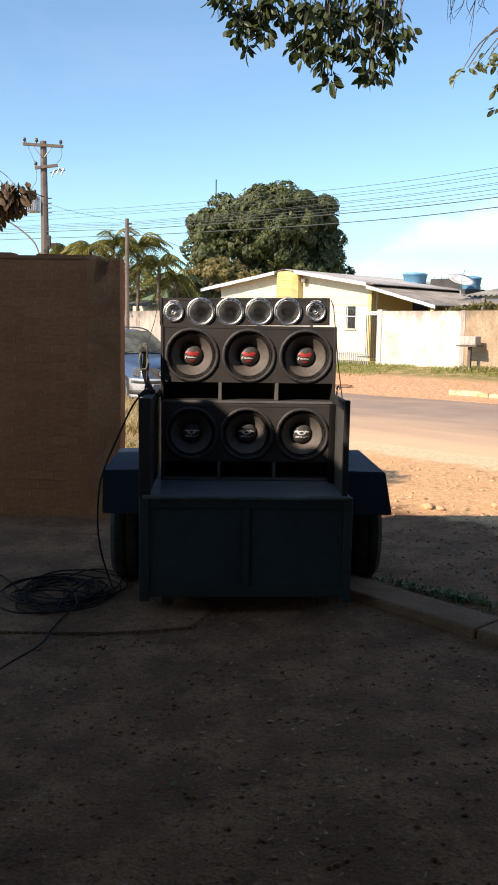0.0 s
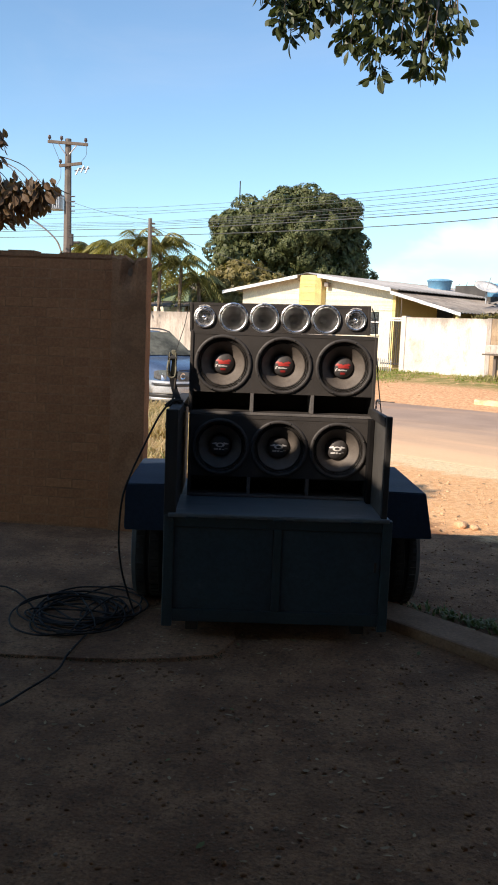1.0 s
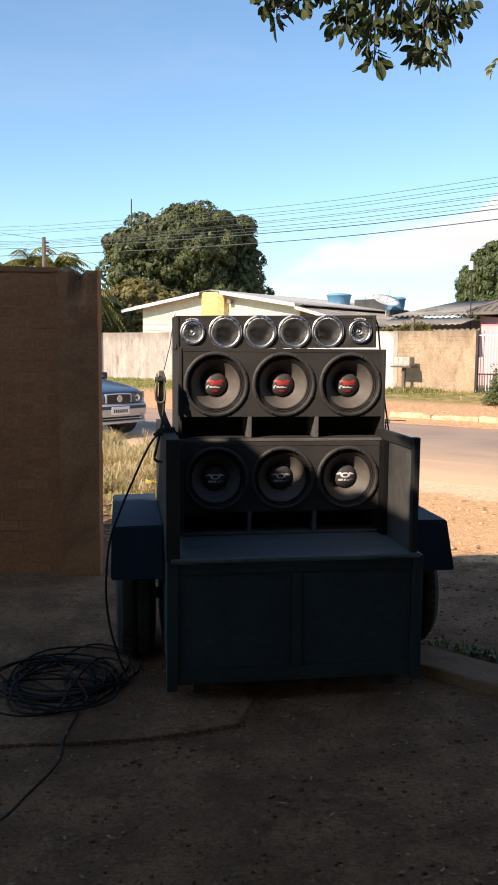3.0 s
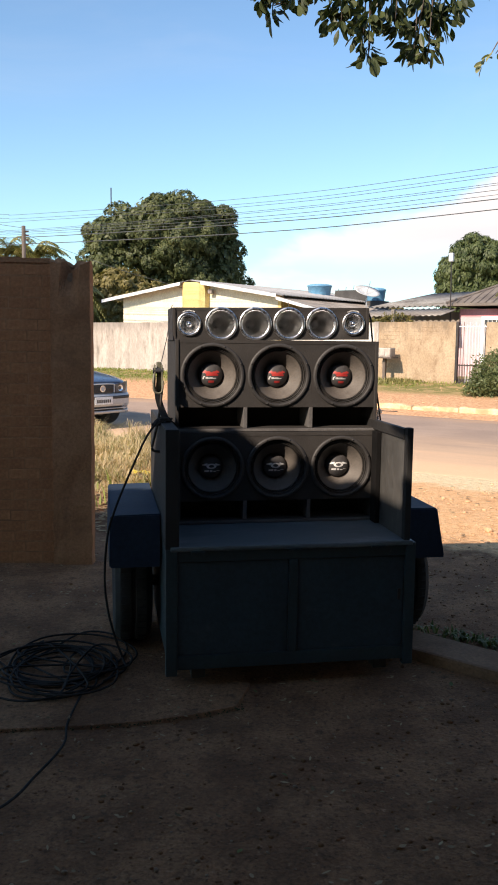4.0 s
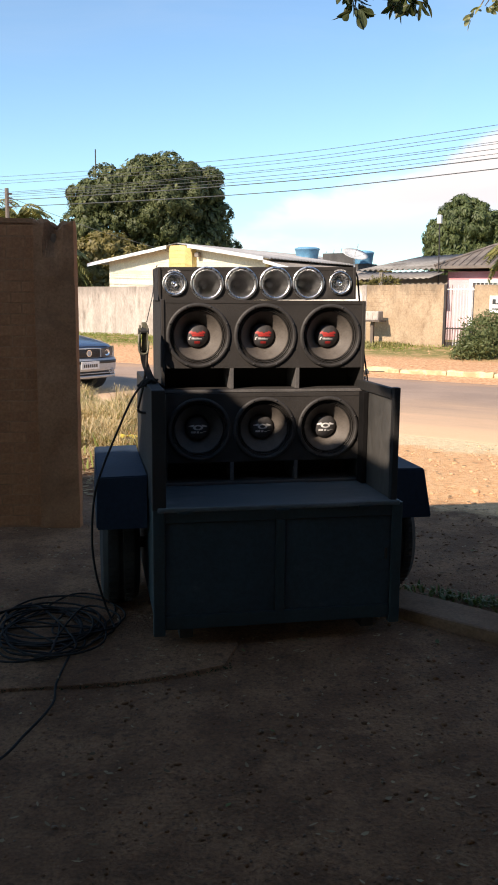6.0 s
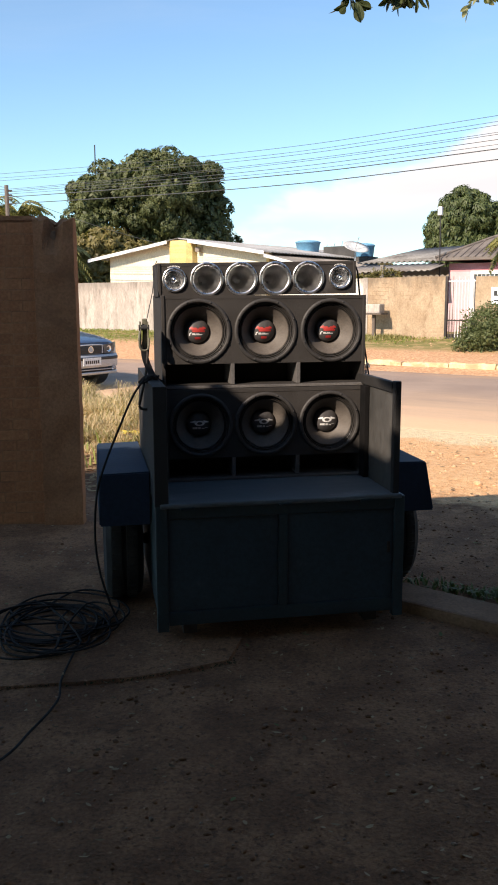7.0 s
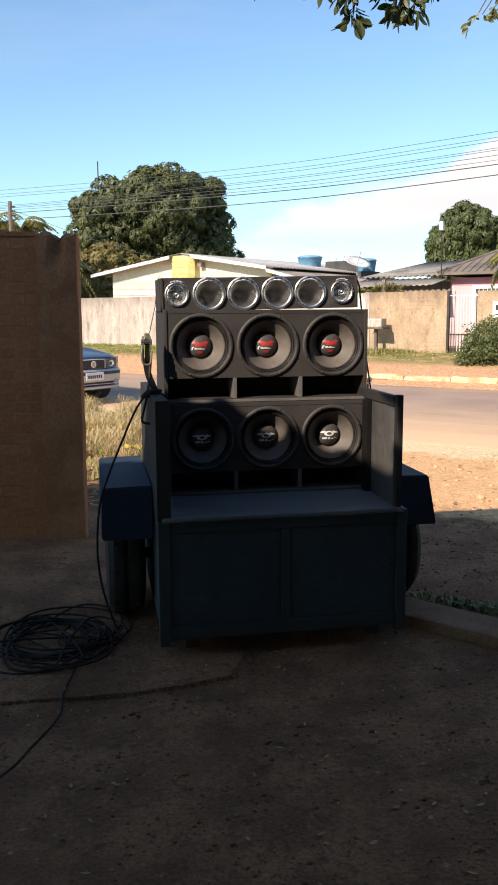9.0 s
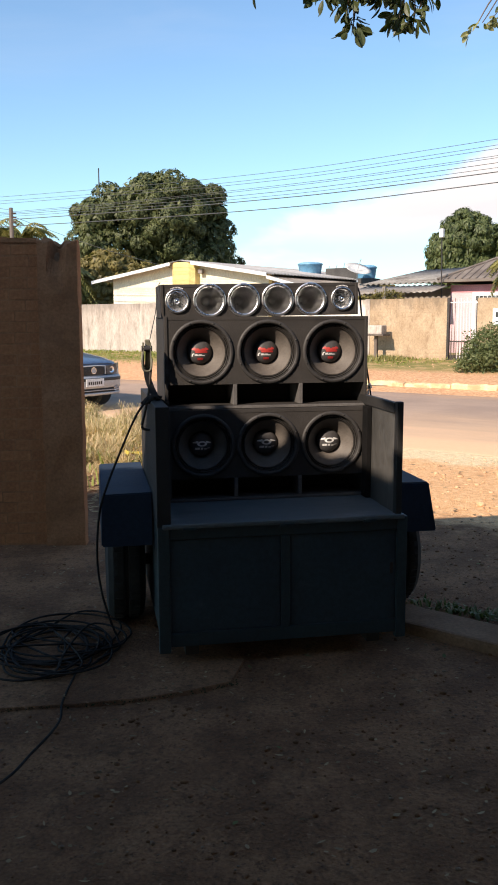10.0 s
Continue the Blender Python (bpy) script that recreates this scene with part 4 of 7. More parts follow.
speaker_cabinet("speaker_cabinet", "black triple-woofer cabinet with red cap prints, strapped on top", -0.484, 0.492, 1.058, 1.487, 0.0, 0.46,
                1.172, (-0.311, 0.005, 0.322), 1.322, 0.151, (-0.153, 0.164), "red")
speaker_cabinet("speaker_cabinet", "black triple-woofer cabinet with white cap prints on the trailer", -0.478, 0.478, 0.626, 1.056, -0.035, 0.46,
                0.732, (-0.312, -0.002, 0.309), 0.888, 0.151, (-0.156, 0.154), "white")

horn_m = TRAILER @ pose(-0.017, 0.05, 1.488, 0, -0.9, 0)
horn_box = thing("horn_box", horn_m, "black box of four polished horns and two tweeters atop the stack", "loudspeaker", "stacked speaker cabinets")
HX = (-0.398, -0.247, -0.085, 0.078, 0.238, 0.395)
HR = (0.046, 0.066, 0.066, 0.066, 0.066, 0.046)
t = 0.014
shell = bmesh.new()
box(shell, -0.474, -0.474 + t, -0.004, 0.28, 0, 0.152, bevel=0.003)
box(shell, 0.474 - t, 0.474, -0.004, 0.28, 0, 0.152, bevel=0.003)
box(shell, -0.474 + t, 0.474 - t, 0, 0.28, 0.152 - t, 0.152)
box(shell, -0.474 + t, 0.474 - t, 0, 0.28, 0, t)
box(shell, -0.474 + t, 0.474 - t, 0.27, 0.28, t, 0.152 - t)
part("shell", shell, "carpet", horn_box)
fb = holed_front(bmesh.new(), [(x, 0.076, r) for x, r in zip(HX, HR)], -0.474 + t, 0.474 - t, 0.0 + t * 0.5, 0.152 - t * 0.5, 0.002, 0.016, 40)
part("front_board", fb, "carpet", horn_box)
for x in HX[1:5]:
    bm = lathe(bmesh.new(), [(0.0595, -0.004), (0.0625, 0.005), (0.066, 0.0085), (0.0765, 0.0095), (0.0785, 0.004), (0.0775, 0.0)], 44)
    fl = new("horn_flare")
    fl.parent = horn_box
    fl.matrix_basis = Matrix.Translation((x, 0.0, 0.076)) @ TOWARDS
    part("rim", bm, "rim_alu", fl, "polished aluminium rim", smooth=True)
    throat = [(0.0615, 0.004), (0.0585, -0.010), (0.053, -0.030), (0.044, -0.056), (0.034, -0.09), (0.025, -0.13), (0.021, -0.17), (0, -0.17)]
    part("throat", lathe(bmesh.new(), throat, 44), "horn_throat", fl, smooth=True)
    for k in range(4):
        a = math.pi / 4 + k * math.pi / 2
        part("bolt", lathe(bmesh.new(), [(0.003, 0.006), (0.003, 0.011), (0, 0.011)], 8, Matrix.Translation((0.0715 * math.cos(a), 0.0715 * math.sin(a), 0))), "basket", fl)
for x in (HX[0], HX[5]):
    tw = new("tweeter")
    tw.parent = horn_box
    tw.matrix_basis = Matrix.Translation((x, 0.0, 0.076)) @ TOWARDS
    part("rim", lathe(bmesh.new(), [(0.043, -0.002), (0.046, 0.007), (0.055, 0.008), (0.0565, 0.003), (0.056, 0)], 40), "rim_alu", tw, "polished tweeter rim", smooth=True)
    part("bowl", lathe(bmesh.new(), [(0.045, 0.006), (0.040, 0.0), (0.032, -0.018), (0.022, -0.03), (0.016, -0.034)], 40), "chrome", tw, smooth=True)
    part("bullet", lathe(bmesh.new(), [(0.016, -0.034), (0.015, -0.012), (0.011, 0.002), (0.006, 0.009), (0, 0.011)], 28), "chrome", tw, smooth=True)
    for k in range(4):
        a = math.pi / 4 + k * math.pi / 2
        part("bolt", lathe(bmesh.new(), [(0.0035, 0.005), (0.0035, 0.010), (0, 0.010)], 8, Matrix.Translation((0.051 * math.cos(a), 0.051 * math.sin(a), 0))), "basket", tw)
    bars = bmesh.new()
    for k in range(9):
        a = math.pi / 2 + (k - 4) * 0.11
        box(bars, -0.0022, 0.0022, 0.0595, 0.0645, -0.0008, 0.0008, m=Matrix.Rotation(a - math.pi / 2, 4, "Z"))
    part("lettering_bar", bars, "white_print", tw)

# straps, lashing and cables
strap_l = thing("ratchet_strap", TRAILER, "black ratchet strap with a zinc buckle lashing the speakers down", "strap")
part("webbing", band(bmesh.new(), [(-0.49, 0.10, 1.644), (-0.497, 0.09, 1.63), (-0.52, 0.02, 1.50), (-0.552, -0.05, 1.385)], 0.012, 0.003, (0, 1, 0)), "strap", strap_l)
part("loose_end", band(bmesh.new(), smooth_line([(-0.572, -0.05, 1.27), (-0.562, -0.052, 1.20), (-0.535, -0.055, 1.13), (-0.508, -0.05, 1.07)], 5), 0.034, 0.003, (0.5, 0.3, 0.1)), "strap", strap_l)
bk = boxed(-0.580, -0.556, -0.070, -0.052, 1.255, 1.385, bevel=0.006)
bmesh.ops.subdivide_edges(bk, edges=[e for e in bk.edges if e.calc_length() > 0.05], cuts=3)
for v in bk.verts:
    v.co.x += 0.006 * math.sin((v.co.z - 1.255) * 20)
part("buckle", bk, "buckle", strap_l, "zinc ratchet buckle")
for dx in (-0.018, 0.014):
    pl = boxed(-0.566 + dx - 0.003, -0.566 + dx + 0.003, -0.092, -0.040, 1.265, 1.372, bevel=0.002, m=Matrix.Translation((0.35, 0, 0)) @ Matrix.Rotation(0.0, 4, "Y") @ Matrix.Translation((-0.35, 0, 0)))
    part("side_plate", pl, "buckle", strap_l)
part("drum", tube(bmesh.new(), [(-0.592, -0.08, 1.345), (-0.545, -0.08, 1.345)], 0.013, 12), "strap", strap_l, "drum wound with black webbing")
part("handle", tube(bmesh.new(), smooth_line([(-0.588, -0.085, 1.33), (-0.592, -0.10, 1.29), (-0.585, -0.10, 1.25), (-0.555, -0.10, 1.25), (-0.548, -0.09, 1.30)], 4), 0.005, 7), "buckle", strap_l)
part("hook_rod", tube(bmesh.new(), smooth_line([(-0.548, -0.05, 1.275), (-0.563, -0.05, 1.14), (-0.585, -0.05, 1.04), (-0.595, -0.05, 0.995), (-0.588, -0.05, 0.978), (-0.557, -0.05, 0.972)], 5), 0.0062, 8), "dark_metal", strap_l)
strap_r = thing("ratchet_strap", TRAILER, "thin black strap running from the speakers to the side board", "strap")
part("webbing", band(bmesh.new(), [(0.470, 0.12, 1.638), (0.486, 0.12, 1.60), (0.503, 0.12, 1.45), (0.525, 0.11, 1.24), (0.548, 0.10, 1.085)], 0.018, 0.003, (0, 1, 0.0)), "strap", strap_r)
part("hook", tube(bmesh.new(), smooth_line([(0.505, 0.02, 1.11), (0.506, 0.02, 1.15), (0.515, 0.02, 1.158), (0.522, 0.02, 1.14)], 5), 0.005, 8), "galv", strap_r)
part("wire_end", tube(bmesh.new(), [(0.49, 0.0, 1.155), (0.60, 0.01, 1.150)], 0.0022, 6), "wire", strap_r)
knot = bmesh.new()
for i in range(3):
    pts = [(-0.56 + 0.03 * math.cos(a) + 0.01 * i, -0.10 + 0.02 * math.sin(a), 1.115 + 0.016 * math.sin(a * 1.3 + i)) for a in np.linspace(0, 5.6, 18)]
    tube(knot, pts, 0.0055, 7)
tube(knot, smooth_line([(-0.60, -0.1, 1.10), (-0.55, -0.1, 1.13), (-0.50, -0.05, 1.105), (-0.47, 0.0, 1.09)]), 0.006, 7)
tagged(part("cable_knot", knot, "cable"), "knotted black cable over the trailer side board", "cable").matrix_world = TRAILER


def on_trailer(x, y, z):
    return TRAILER @ Vector((x, y, z))


pts = [on_trailer(-0.57, -0.11, 1.125), on_trailer(-0.63, -0.13, 1.04), on_trailer(-0.70, -0.15, 0.89), on_trailer(-0.76, -0.17, 0.75), on_trailer(-0.80, -0.18, 0.62), on_trailer(-0.815, -0.17, 0.42), on_trailer(-0.80, -0.17, 0.26), on_trailer(-0.765, -0.16, 0.12),
       on_trailer(-0.735, -0.17, 0.035), Vector((-0.70, 4.50, 0.016)), Vector((-0.78, 4.36, 0.02))]
drop = part("cable", tube(bmesh.new(), smooth_line(pts, 7), 0.0052, 8), "cable", smooth=True)
tagged(drop, "black power cable hanging from the trailer to the ground", "cable")
coil = bmesh.new()
g = random.Random(3)
turns = []
for i in range(13):
    cx, cy = -0.99 + g.uniform(-0.09, 0.08), 4.58 + g.uniform(-0.12, 0.14)
    rx, ry = g.uniform(0.13, 0.29), g.uniform(0.14, 0.33)
    ph, skew = g.uniform(0, 6.28), g.uniform(-0.25, 0.25)
    for k in range(8):
        a = ph + 2 * math.pi * k / 8
        turns.append((cx + rx * math.cos(a) + skew * ry * math.sin(a), cy + ry * math.sin(a), 0.012 + 0.0028 * i * g.uniform(0.3, 1.0)))
tail = [(-0.86, 4.22, 0.02), (-0.88, 3.98, 0.012), (-0.87, 3.80, 0.012), (-0.93, 3.58, 0.012), (-1.02, 3.36, 0.012), (-1.35, 3.0, 0.012), (-1.8, 2.8, 0.012)]
tube(coil, smooth_line([(-1.9, 4.72, 0.02), (-1.5, 4.86, 0.02)] + turns + tail[:1], 5), 0.0048, 7)
cable_coil = thing("cable_coil", pose(0, 0, 0), "loose tangled coil of black electric cable on the concrete", "cable")
part("coil", coil, "cable", cable_coil, smooth=True)
part("loose_tail", tube(bmesh.new(), smooth_line(tail, 6), 0.0048, 7), "cable", cable_coil, smooth=True)

# ---------------------------------------------------------------- across the street: walls


def rendered_wall(name, u0, u1, z0, z1, mat, label, thick=0.15, n=WALL_N, lumps=0.012):
    """A garden wall along the street with an uneven top."""
    root = thing(name, STREET, label, "wall", kind="structure")
    k = max(2, int((u1 - u0) / 0.25))
    bm = bmesh.new()
    prev = None
    for i in range(k + 1):
        u = u0 + (u1 - u0) * i / k
        zt = z1 + lumps * noise.noise((u * 2.3, n, 0)) + lumps * 0.6 * noise.noise((u * 7, n, 3))
        ring = []
        for j in range(7):
            z = z0 + (zt - z0) * j / 6
            ring.append(bm.verts.new((u, n + 0.006 * noise.noise((u * 1.5, z * 1.5, 2)), z)))
        for z in (zt, z0):
            ring.append(bm.verts.new((u, n + thick, z)))
        if prev:
            for a, b, c, d in zip(prev, prev[1:], ring[1:], ring):
                bm.faces.new((a, d, c, b))
            bm.faces.new((prev[-1], ring[-1], ring[0], prev[0]))
        else:
            bm.faces.new(ring)
        prev = ring
    bm.faces.new(prev[::-1])
    bmesh.ops.recalc_face_normals(bm, faces=bm.faces)
    part("wall_face", bm, mat, root)
    return root


rendered_wall("wall_left", -40, -16.4, 0.3, 1.965, "render_grey", "weathered grey-white rendered garden wall with dark rain streaks")
rendered_wall("wall_white", -13.8, -11.27, 0.3, 1.955, "render_white", "sunlit whitewashed garden wall with stained top")
wall_brown = rendered_wall("wall_brown", -11.25, -9.12, 0.3, 1.965, "render_brown", "bare brown brick garden wall, thinly rendered")
wall_right = rendered_wall("wall_right", -8.36, 2.0, 0.3, 1.955, "render_brown", "bare brown rendered garden wall beside the gate")
part("pier", boxed(-13.95, -13.80, WALL_N - 0.03, WALL_N + 0.18, 0.3, 1.99, bevel=0.01), "render_white", wall_brown).parent = bpy.data.objects["wall_white"]
part("pier", boxed(-11.33, -11.20, WALL_N - 0.02, WALL_N + 0.17, 0.3, 1.97, bevel=0.01), "render_grey", wall_brown)
# thin brick courses that show through the render of the brown wall
for j in range(14):
    z = 0.52 + j * 0.1
    off = 0.11 if j % 2 else 0
    for i in range(9):
        u = -11.16 + off + i * 0.222
        if noise.noise((u * 1.3, z * 2.1, 5)) < -0.05 or u > -9.35:
            continue
        part_bm = boxed(u, u + 0.207, WALL_N - 0.0045, WALL_N + 0.05, z, z + 0.084, bevel=0.004)
        part("brick", part_bm, "render_brown", wall_brown)

# white sign board on the right-hand wall, its writing too far to read
sign = thing("sign_board", STREET, "white sign board with dark unreadable lettering on the wall", "sign")
part("board", boxed(-7.97, -7.05, WALL_N - 0.04, WALL_N - 0.015, 1.31, 1.70, bevel=0.004), "white_paint", sign)
for u0, u1, z0, z1 in ((-8.05, -7.97, 1.50, 1.62), (-7.97, -7.90, 1.50, 1.53), (-7.83, -7.70, 1.50, 1.60), (-7.65, -7.4, 1.50, 1.60), (-8.05, -7.5, 1.38, 1.41)):
    part("lettering_bar", boxed(u0 + 0.15, u1 + 0.15, WALL_N - 0.044, WALL_N - 0.039, z0, z1), "black_plastic", sign)

# meter box on its post
meter = thing("meter_box", STREET, "weathered pale meter box on a wooden post by the wall", "meter box")
part("post", boxed(-10.85, -10.77, 19.76, 19.84, 0.3, 1.08, bevel=0.01), "pole_wood", meter)
part("box", boxed(-11.03, -10.60, 19.68, 19.96, 1.09, 1.31, bevel=0.02), "render_grey", meter, "stained pale box")
part("tray", boxed(-11.10, -10.54, 19.62, 20.02, 1.05, 1.09, bevel=0.006), "pole_wood", meter)
for u in (-10.95, -10.80, -10.66):
    part("slat", boxed(u - 0.05, u + 0.05, 19.668, 19.682, 1.12, 1.28, bevel=0.003), "render_grey", meter)

# gate on the right, barred door in the gap on the left
gate = thing("metal_gate", STREET, "low rusty vertical-bar gate between the garden walls", "gate")
part("gate_post", boxed(-9.12, -9.06, WALL_N, WALL_N + 0.08, 0.35, 1.97, bevel=0.006), "dark_metal", gate)
for z in (0.50, 0.92):
    part("rail", boxed(-9.06, -8.37, WALL_N + 0.02, WALL_N + 0.05, z - 0.015, z + 0.015), "dark_metal", gate)
for i in range(10):
    u = -9.02 + i * 0.07
    part("bar", tube(bmesh.new(), [(u, WALL_N + 0.035, 0.42), (u, WALL_N + 0.035, 0.95)], 0.009, 8), "pole_wood", gate)
part("rail", boxed(-9.06, -8.37, WALL_N + 0.045, WALL_N + 0.075, 1.84, 1.865), "white_paint", gate)
for i in range(9):
    u = -9.01 + i * 0.074
    part("tall_bar", tube(bmesh.new(), [(u, WALL_N + 0.06, 0.42), (u, WALL_N + 0.06, 1.90 + 0.06 * (i % 2))], 0.008, 8), "white_paint" if i > 1 else "pole_wood", gate)
side_gate = thing("metal_gate", STREET, "narrow white-topped barred gate beside the house corner", "gate")
for z in (0.66, 1.86, 1.92):
    part("rail", boxed(-14.62, -13.97, WALL_N + 0.02, WALL_N + 0.05, z - 0.02, z + 0.02), "white_paint" if z > 1 else "dark_metal", side_gate)
for i in range(7):
    u = -14.35 + i * 0.06
    part("bar", tube(bmesh.new(), [(u, WALL_N + 0.035, 0.62), (u, WALL_N + 0.035, 1.95)], 0.011, 8), "dark_metal", side_gate)
low_fence = thing("low_fence", STREET, "low pale picket fence along the lawn in front of the house", "fence")
part("rail", boxed(-16.4, -13.98, WALL_N - 0.33, WALL_N - 0.31, 0.72, 0.75), "galv", low_fence)
for i in range(34):
    u = -16.38 + i * 0.072
    part("picket", boxed(u, u + 0.018, WALL_N - 0.35, WALL_N - 0.33, 0.4, 0.80, bevel=0.003), "galv", low_fence)

# ---------------------------------------------------------------- houses


def corrugated(name, parent, mat, corners, wave=0.18, amp=0.016, thick=0.012, label=""):
    """Corrugated sheet over a four-cornered slope: eave start, eave end, ridge end, ridge start; the waves run down the slope."""
    a, b, c, d = [Vector(p) for p in corners]
    k = max(8, int((b - a).length / wave * 8))
    up = (b - a).cross(d - a).normalized()
    if up.z < 0:
        up = -up
    bm = bmesh.new()
    prev = None
    for i in range(k + 1):
        s = i / k
        lo, hi = a.lerp(b, s), d.lerp(c, s)
        w = amp * math.sin(2 * math.pi * s * (b - a).length / wave)
        ring = [bm.verts.new(lo + up * w), bm.verts.new(lo.lerp(hi, 0.5) + up * w), bm.verts.new(hi + up * w),
                bm.verts.new(hi + up * (w - thick)), bm.verts.new(lo + up * (w - thick))]
        if prev:
            for j in range(5):
                bm.faces.new((prev[j], ring[j], ring[(j + 1) % 5], prev[(j + 1) % 5]))
        prev = ring
    bmesh.ops.recalc_face_normals(bm, faces=bm.faces)
    return part(name, bm, mat, parent, label, smooth=True)


house = thing("house", STREET, "cream and yellow single-storey house with a low corrugated gable roof", "house")
N0, N1 = HOUSE_N, 29.5
bm = bmesh.new()
# gable front, pierced by a window near its right corner
U0, U1, UR = -21.45, -15.05, -18.2
W0, W1, WZ0, WZ1 = -15.98, -15.62, 1.45, 2.12
for ua, ub, za, zb, ta, tb in ((U0, UR, 0.2, 0.2, 2.81, 3.25), (UR, W0, 0.2, 0.2, 3.25, 2.915), (W0, W1, 0.2, 0.2, WZ0, WZ0), (W1, U1, 0.2, 0.2, 2.86, 2.775)):
    q = [bm.verts.new(p) for p in ((ua, N0, za), (ub, N0, zb), (ub, N0, tb), (ua, N0, ta), (ua, N0 + 0.15, za), (ub, N0 + 0.15, zb), (ub, N0 + 0.15, tb), (ua, N0 + 0.15, ta))]
    for f in ((0, 1, 2, 3), (5, 4, 7, 6), (3, 2, 6, 7), (0, 3, 7, 4), (1, 5, 6, 2)):
        bm.faces.new([q[i] for i in f])
q = [bm.verts.new(p) for p in ((W0, N0, WZ1), (W1, N0, WZ1), (W1, N0, 2.86), (W0, N0, 2.915), (W0, N0 + 0.15, WZ1), (W1, N0 + 0.15, WZ1), (W1, N0 + 0.15, 2.86), (W0, N0 + 0.15, 2.915))]
for f in ((0, 1, 2, 3), (5, 4, 7, 6), (0, 4, 5, 1)):
    bm.faces.new([q[i] for i in f])
bmesh.ops.remove_doubles(bm, verts=bm.verts, dist=1e-4)
bmesh.ops.recalc_face_normals(bm, faces=bm.faces)
part("front_wall", bm, "house_white", house)
part("side_wall", boxed(U1 - 0.15, U1, N0 + 0.151, N1, 0.2, 2.70), "house_yellow", house, "yellow side wall under the porch")
part("side_wall", boxed(U0, U0 + 0.15, N0 + 0.151, N1, 0.2, 2.62), "house_white", house)
part("back_wall", boxed(U0 + 0.15, U1 - 0.15, N1 - 0.15, N1, 0.2, 2.62), "house_white", house)
part("corner_strip", boxed(U1 - 0.10, U1 + 0.012, N0 - 0.014, N0 + 0.10, 0.2, 2.70, bevel=0.006), "house_yellow", house, "yellow corner strip")
pillar = bmesh.new()
outline = [(-18.66, N0 - 0.002), (-18.66, N0 - 0.22), (-18.50, N0 - 0.34), (-17.90, N0 - 0.34), (-17.74, N0 - 0.22), (-17.74, N0 - 0.002)]
lo = [pillar.verts.new((x, y, 0.2)) for x, y in outline]
hi = [pillar.verts.new((x, y, 3.22)) for x, y in outline]
pillar.faces.new(hi)
pillar.faces.new(lo[::-1])
for i in range(6):
    j = (i + 1) % 6
    pillar.faces.new((lo[i], lo[j], hi[j], hi[i]))
bmesh.ops.recalc_face_normals(pillar, faces=pillar.faces)
part("pillar", pillar, "house_yellow", house, "faceted yellow pillar under the ridge")
win = new("window")
win.parent = house
part("frame", boxed(W0, W0 + 0.03, N0 + 0.04, N0 + 0.09, WZ0, WZ1), "white_paint", win)
part("frame", boxed(W1 - 0.03, W1, N0 + 0.04, N0 + 0.09, WZ0, WZ1), "white_paint", win)
part("pane", boxed(W0 + 0.03, W1 - 0.03, N0 + 0.07, N0 + 0.076, WZ0, WZ1), "window_glass", win)
part("sill", boxed(W0 - 0.04, W1 + 0.04, N0 - 0.05, N0 + 0.02, WZ0 - 0.04, WZ0 - 0.002, bevel=0.004), "house_white", win)
for i in range(5):
    u = W0 + 0.06 + i * 0.06
    part("bar", tube(bmesh.new(), [(u, N0 + 0.02, WZ0), (u, N0 + 0.02, WZ1)], 0.007, 6), "dark_metal", win)
part("bar", boxed(W0, W1, N0 + 0.012, N0 + 0.03, 1.80, 1.83), "white_paint", win)
# roof slopes and white fascias
NF = N0 - 0.37
corrugated("roof_slope", house, "grey_roof", [(-22.05, NF, 2.76), (-22.05, N1 + 0.3, 2.76), (-18.2, N1 + 0.3, 3.285), (-18.2, NF, 3.285)], label="pale corrugated roof slope")
corrugated("roof_slope", house, "grey_roof", [(-14.75, N1 + 0.3, 2.76), (-14.75, NF, 2.76), (-18.2, NF, 3.285), (-18.2, N1 + 0.3, 3.285)], label="pale corrugated roof slope")
corrugated("porch_roof", house, "fibre_roof", [(-12.65, 26.0, 2.13), (-12.65, NF, 2.13), (-15.0, NF, 2.72), (-15.0, 26.0, 2.72)], label="brown corrugated porch roof")


def fascia(p, q, h=0.10, mat="white_paint"):
    bm = bmesh.new()
    p, q = Vector(p), Vector(q)
    vs = []
    for a in (p, q):
        for dn in (0, 0.03):
            for dz in (0, -h):
                vs.append(bm.verts.new(a + Vector((0, dn, dz))))
    for f in ((0, 4, 5, 1), (2, 3, 7, 6), (0, 2, 6, 4), (1, 5, 7, 3), (0, 1, 3, 2), (4, 6, 7, 5)):
        bm.faces.new([vs[i] for i in f])
    bmesh.ops.recalc_face_normals(bm, faces=bm.faces)
    return part("fascia", bm, mat, house, "white painted fascia board")


fascia((-22.08, NF - 0.031, 2.745), (-18.62, NF - 0.031, 3.23))
fascia((-17.78, NF - 0.031, 3.235), (-14.98, NF - 0.031, 2.80))
fascia((-14.98, NF - 0.031, 2.72), (-12.62, NF - 0.031, 2.125), 0.09)
part("soffit_lamp", boxed(-17.66, -17.5, N0 - 0.2, N0 - 0.06, 2.86, 3.0, bevel=0.02), "render_grey", house)
part("porch_post", boxed(-12.85, -12.75, NF + 0.1, NF + 0.2, 0.2, 2.12, bevel=0.01), "house_yellow", house)
part("porch_post", boxed(-12.85, -12.75, 25.6, 25.7, 0.2, 2.12, bevel=0.01), "house_yellow", house)
part("door", boxed(U1 + 0.002, U1 + 0.03, 23.6, 24.5, 0.35, 2.35, bevel=0.004), "dark_metal", house, "dark door under the porch")
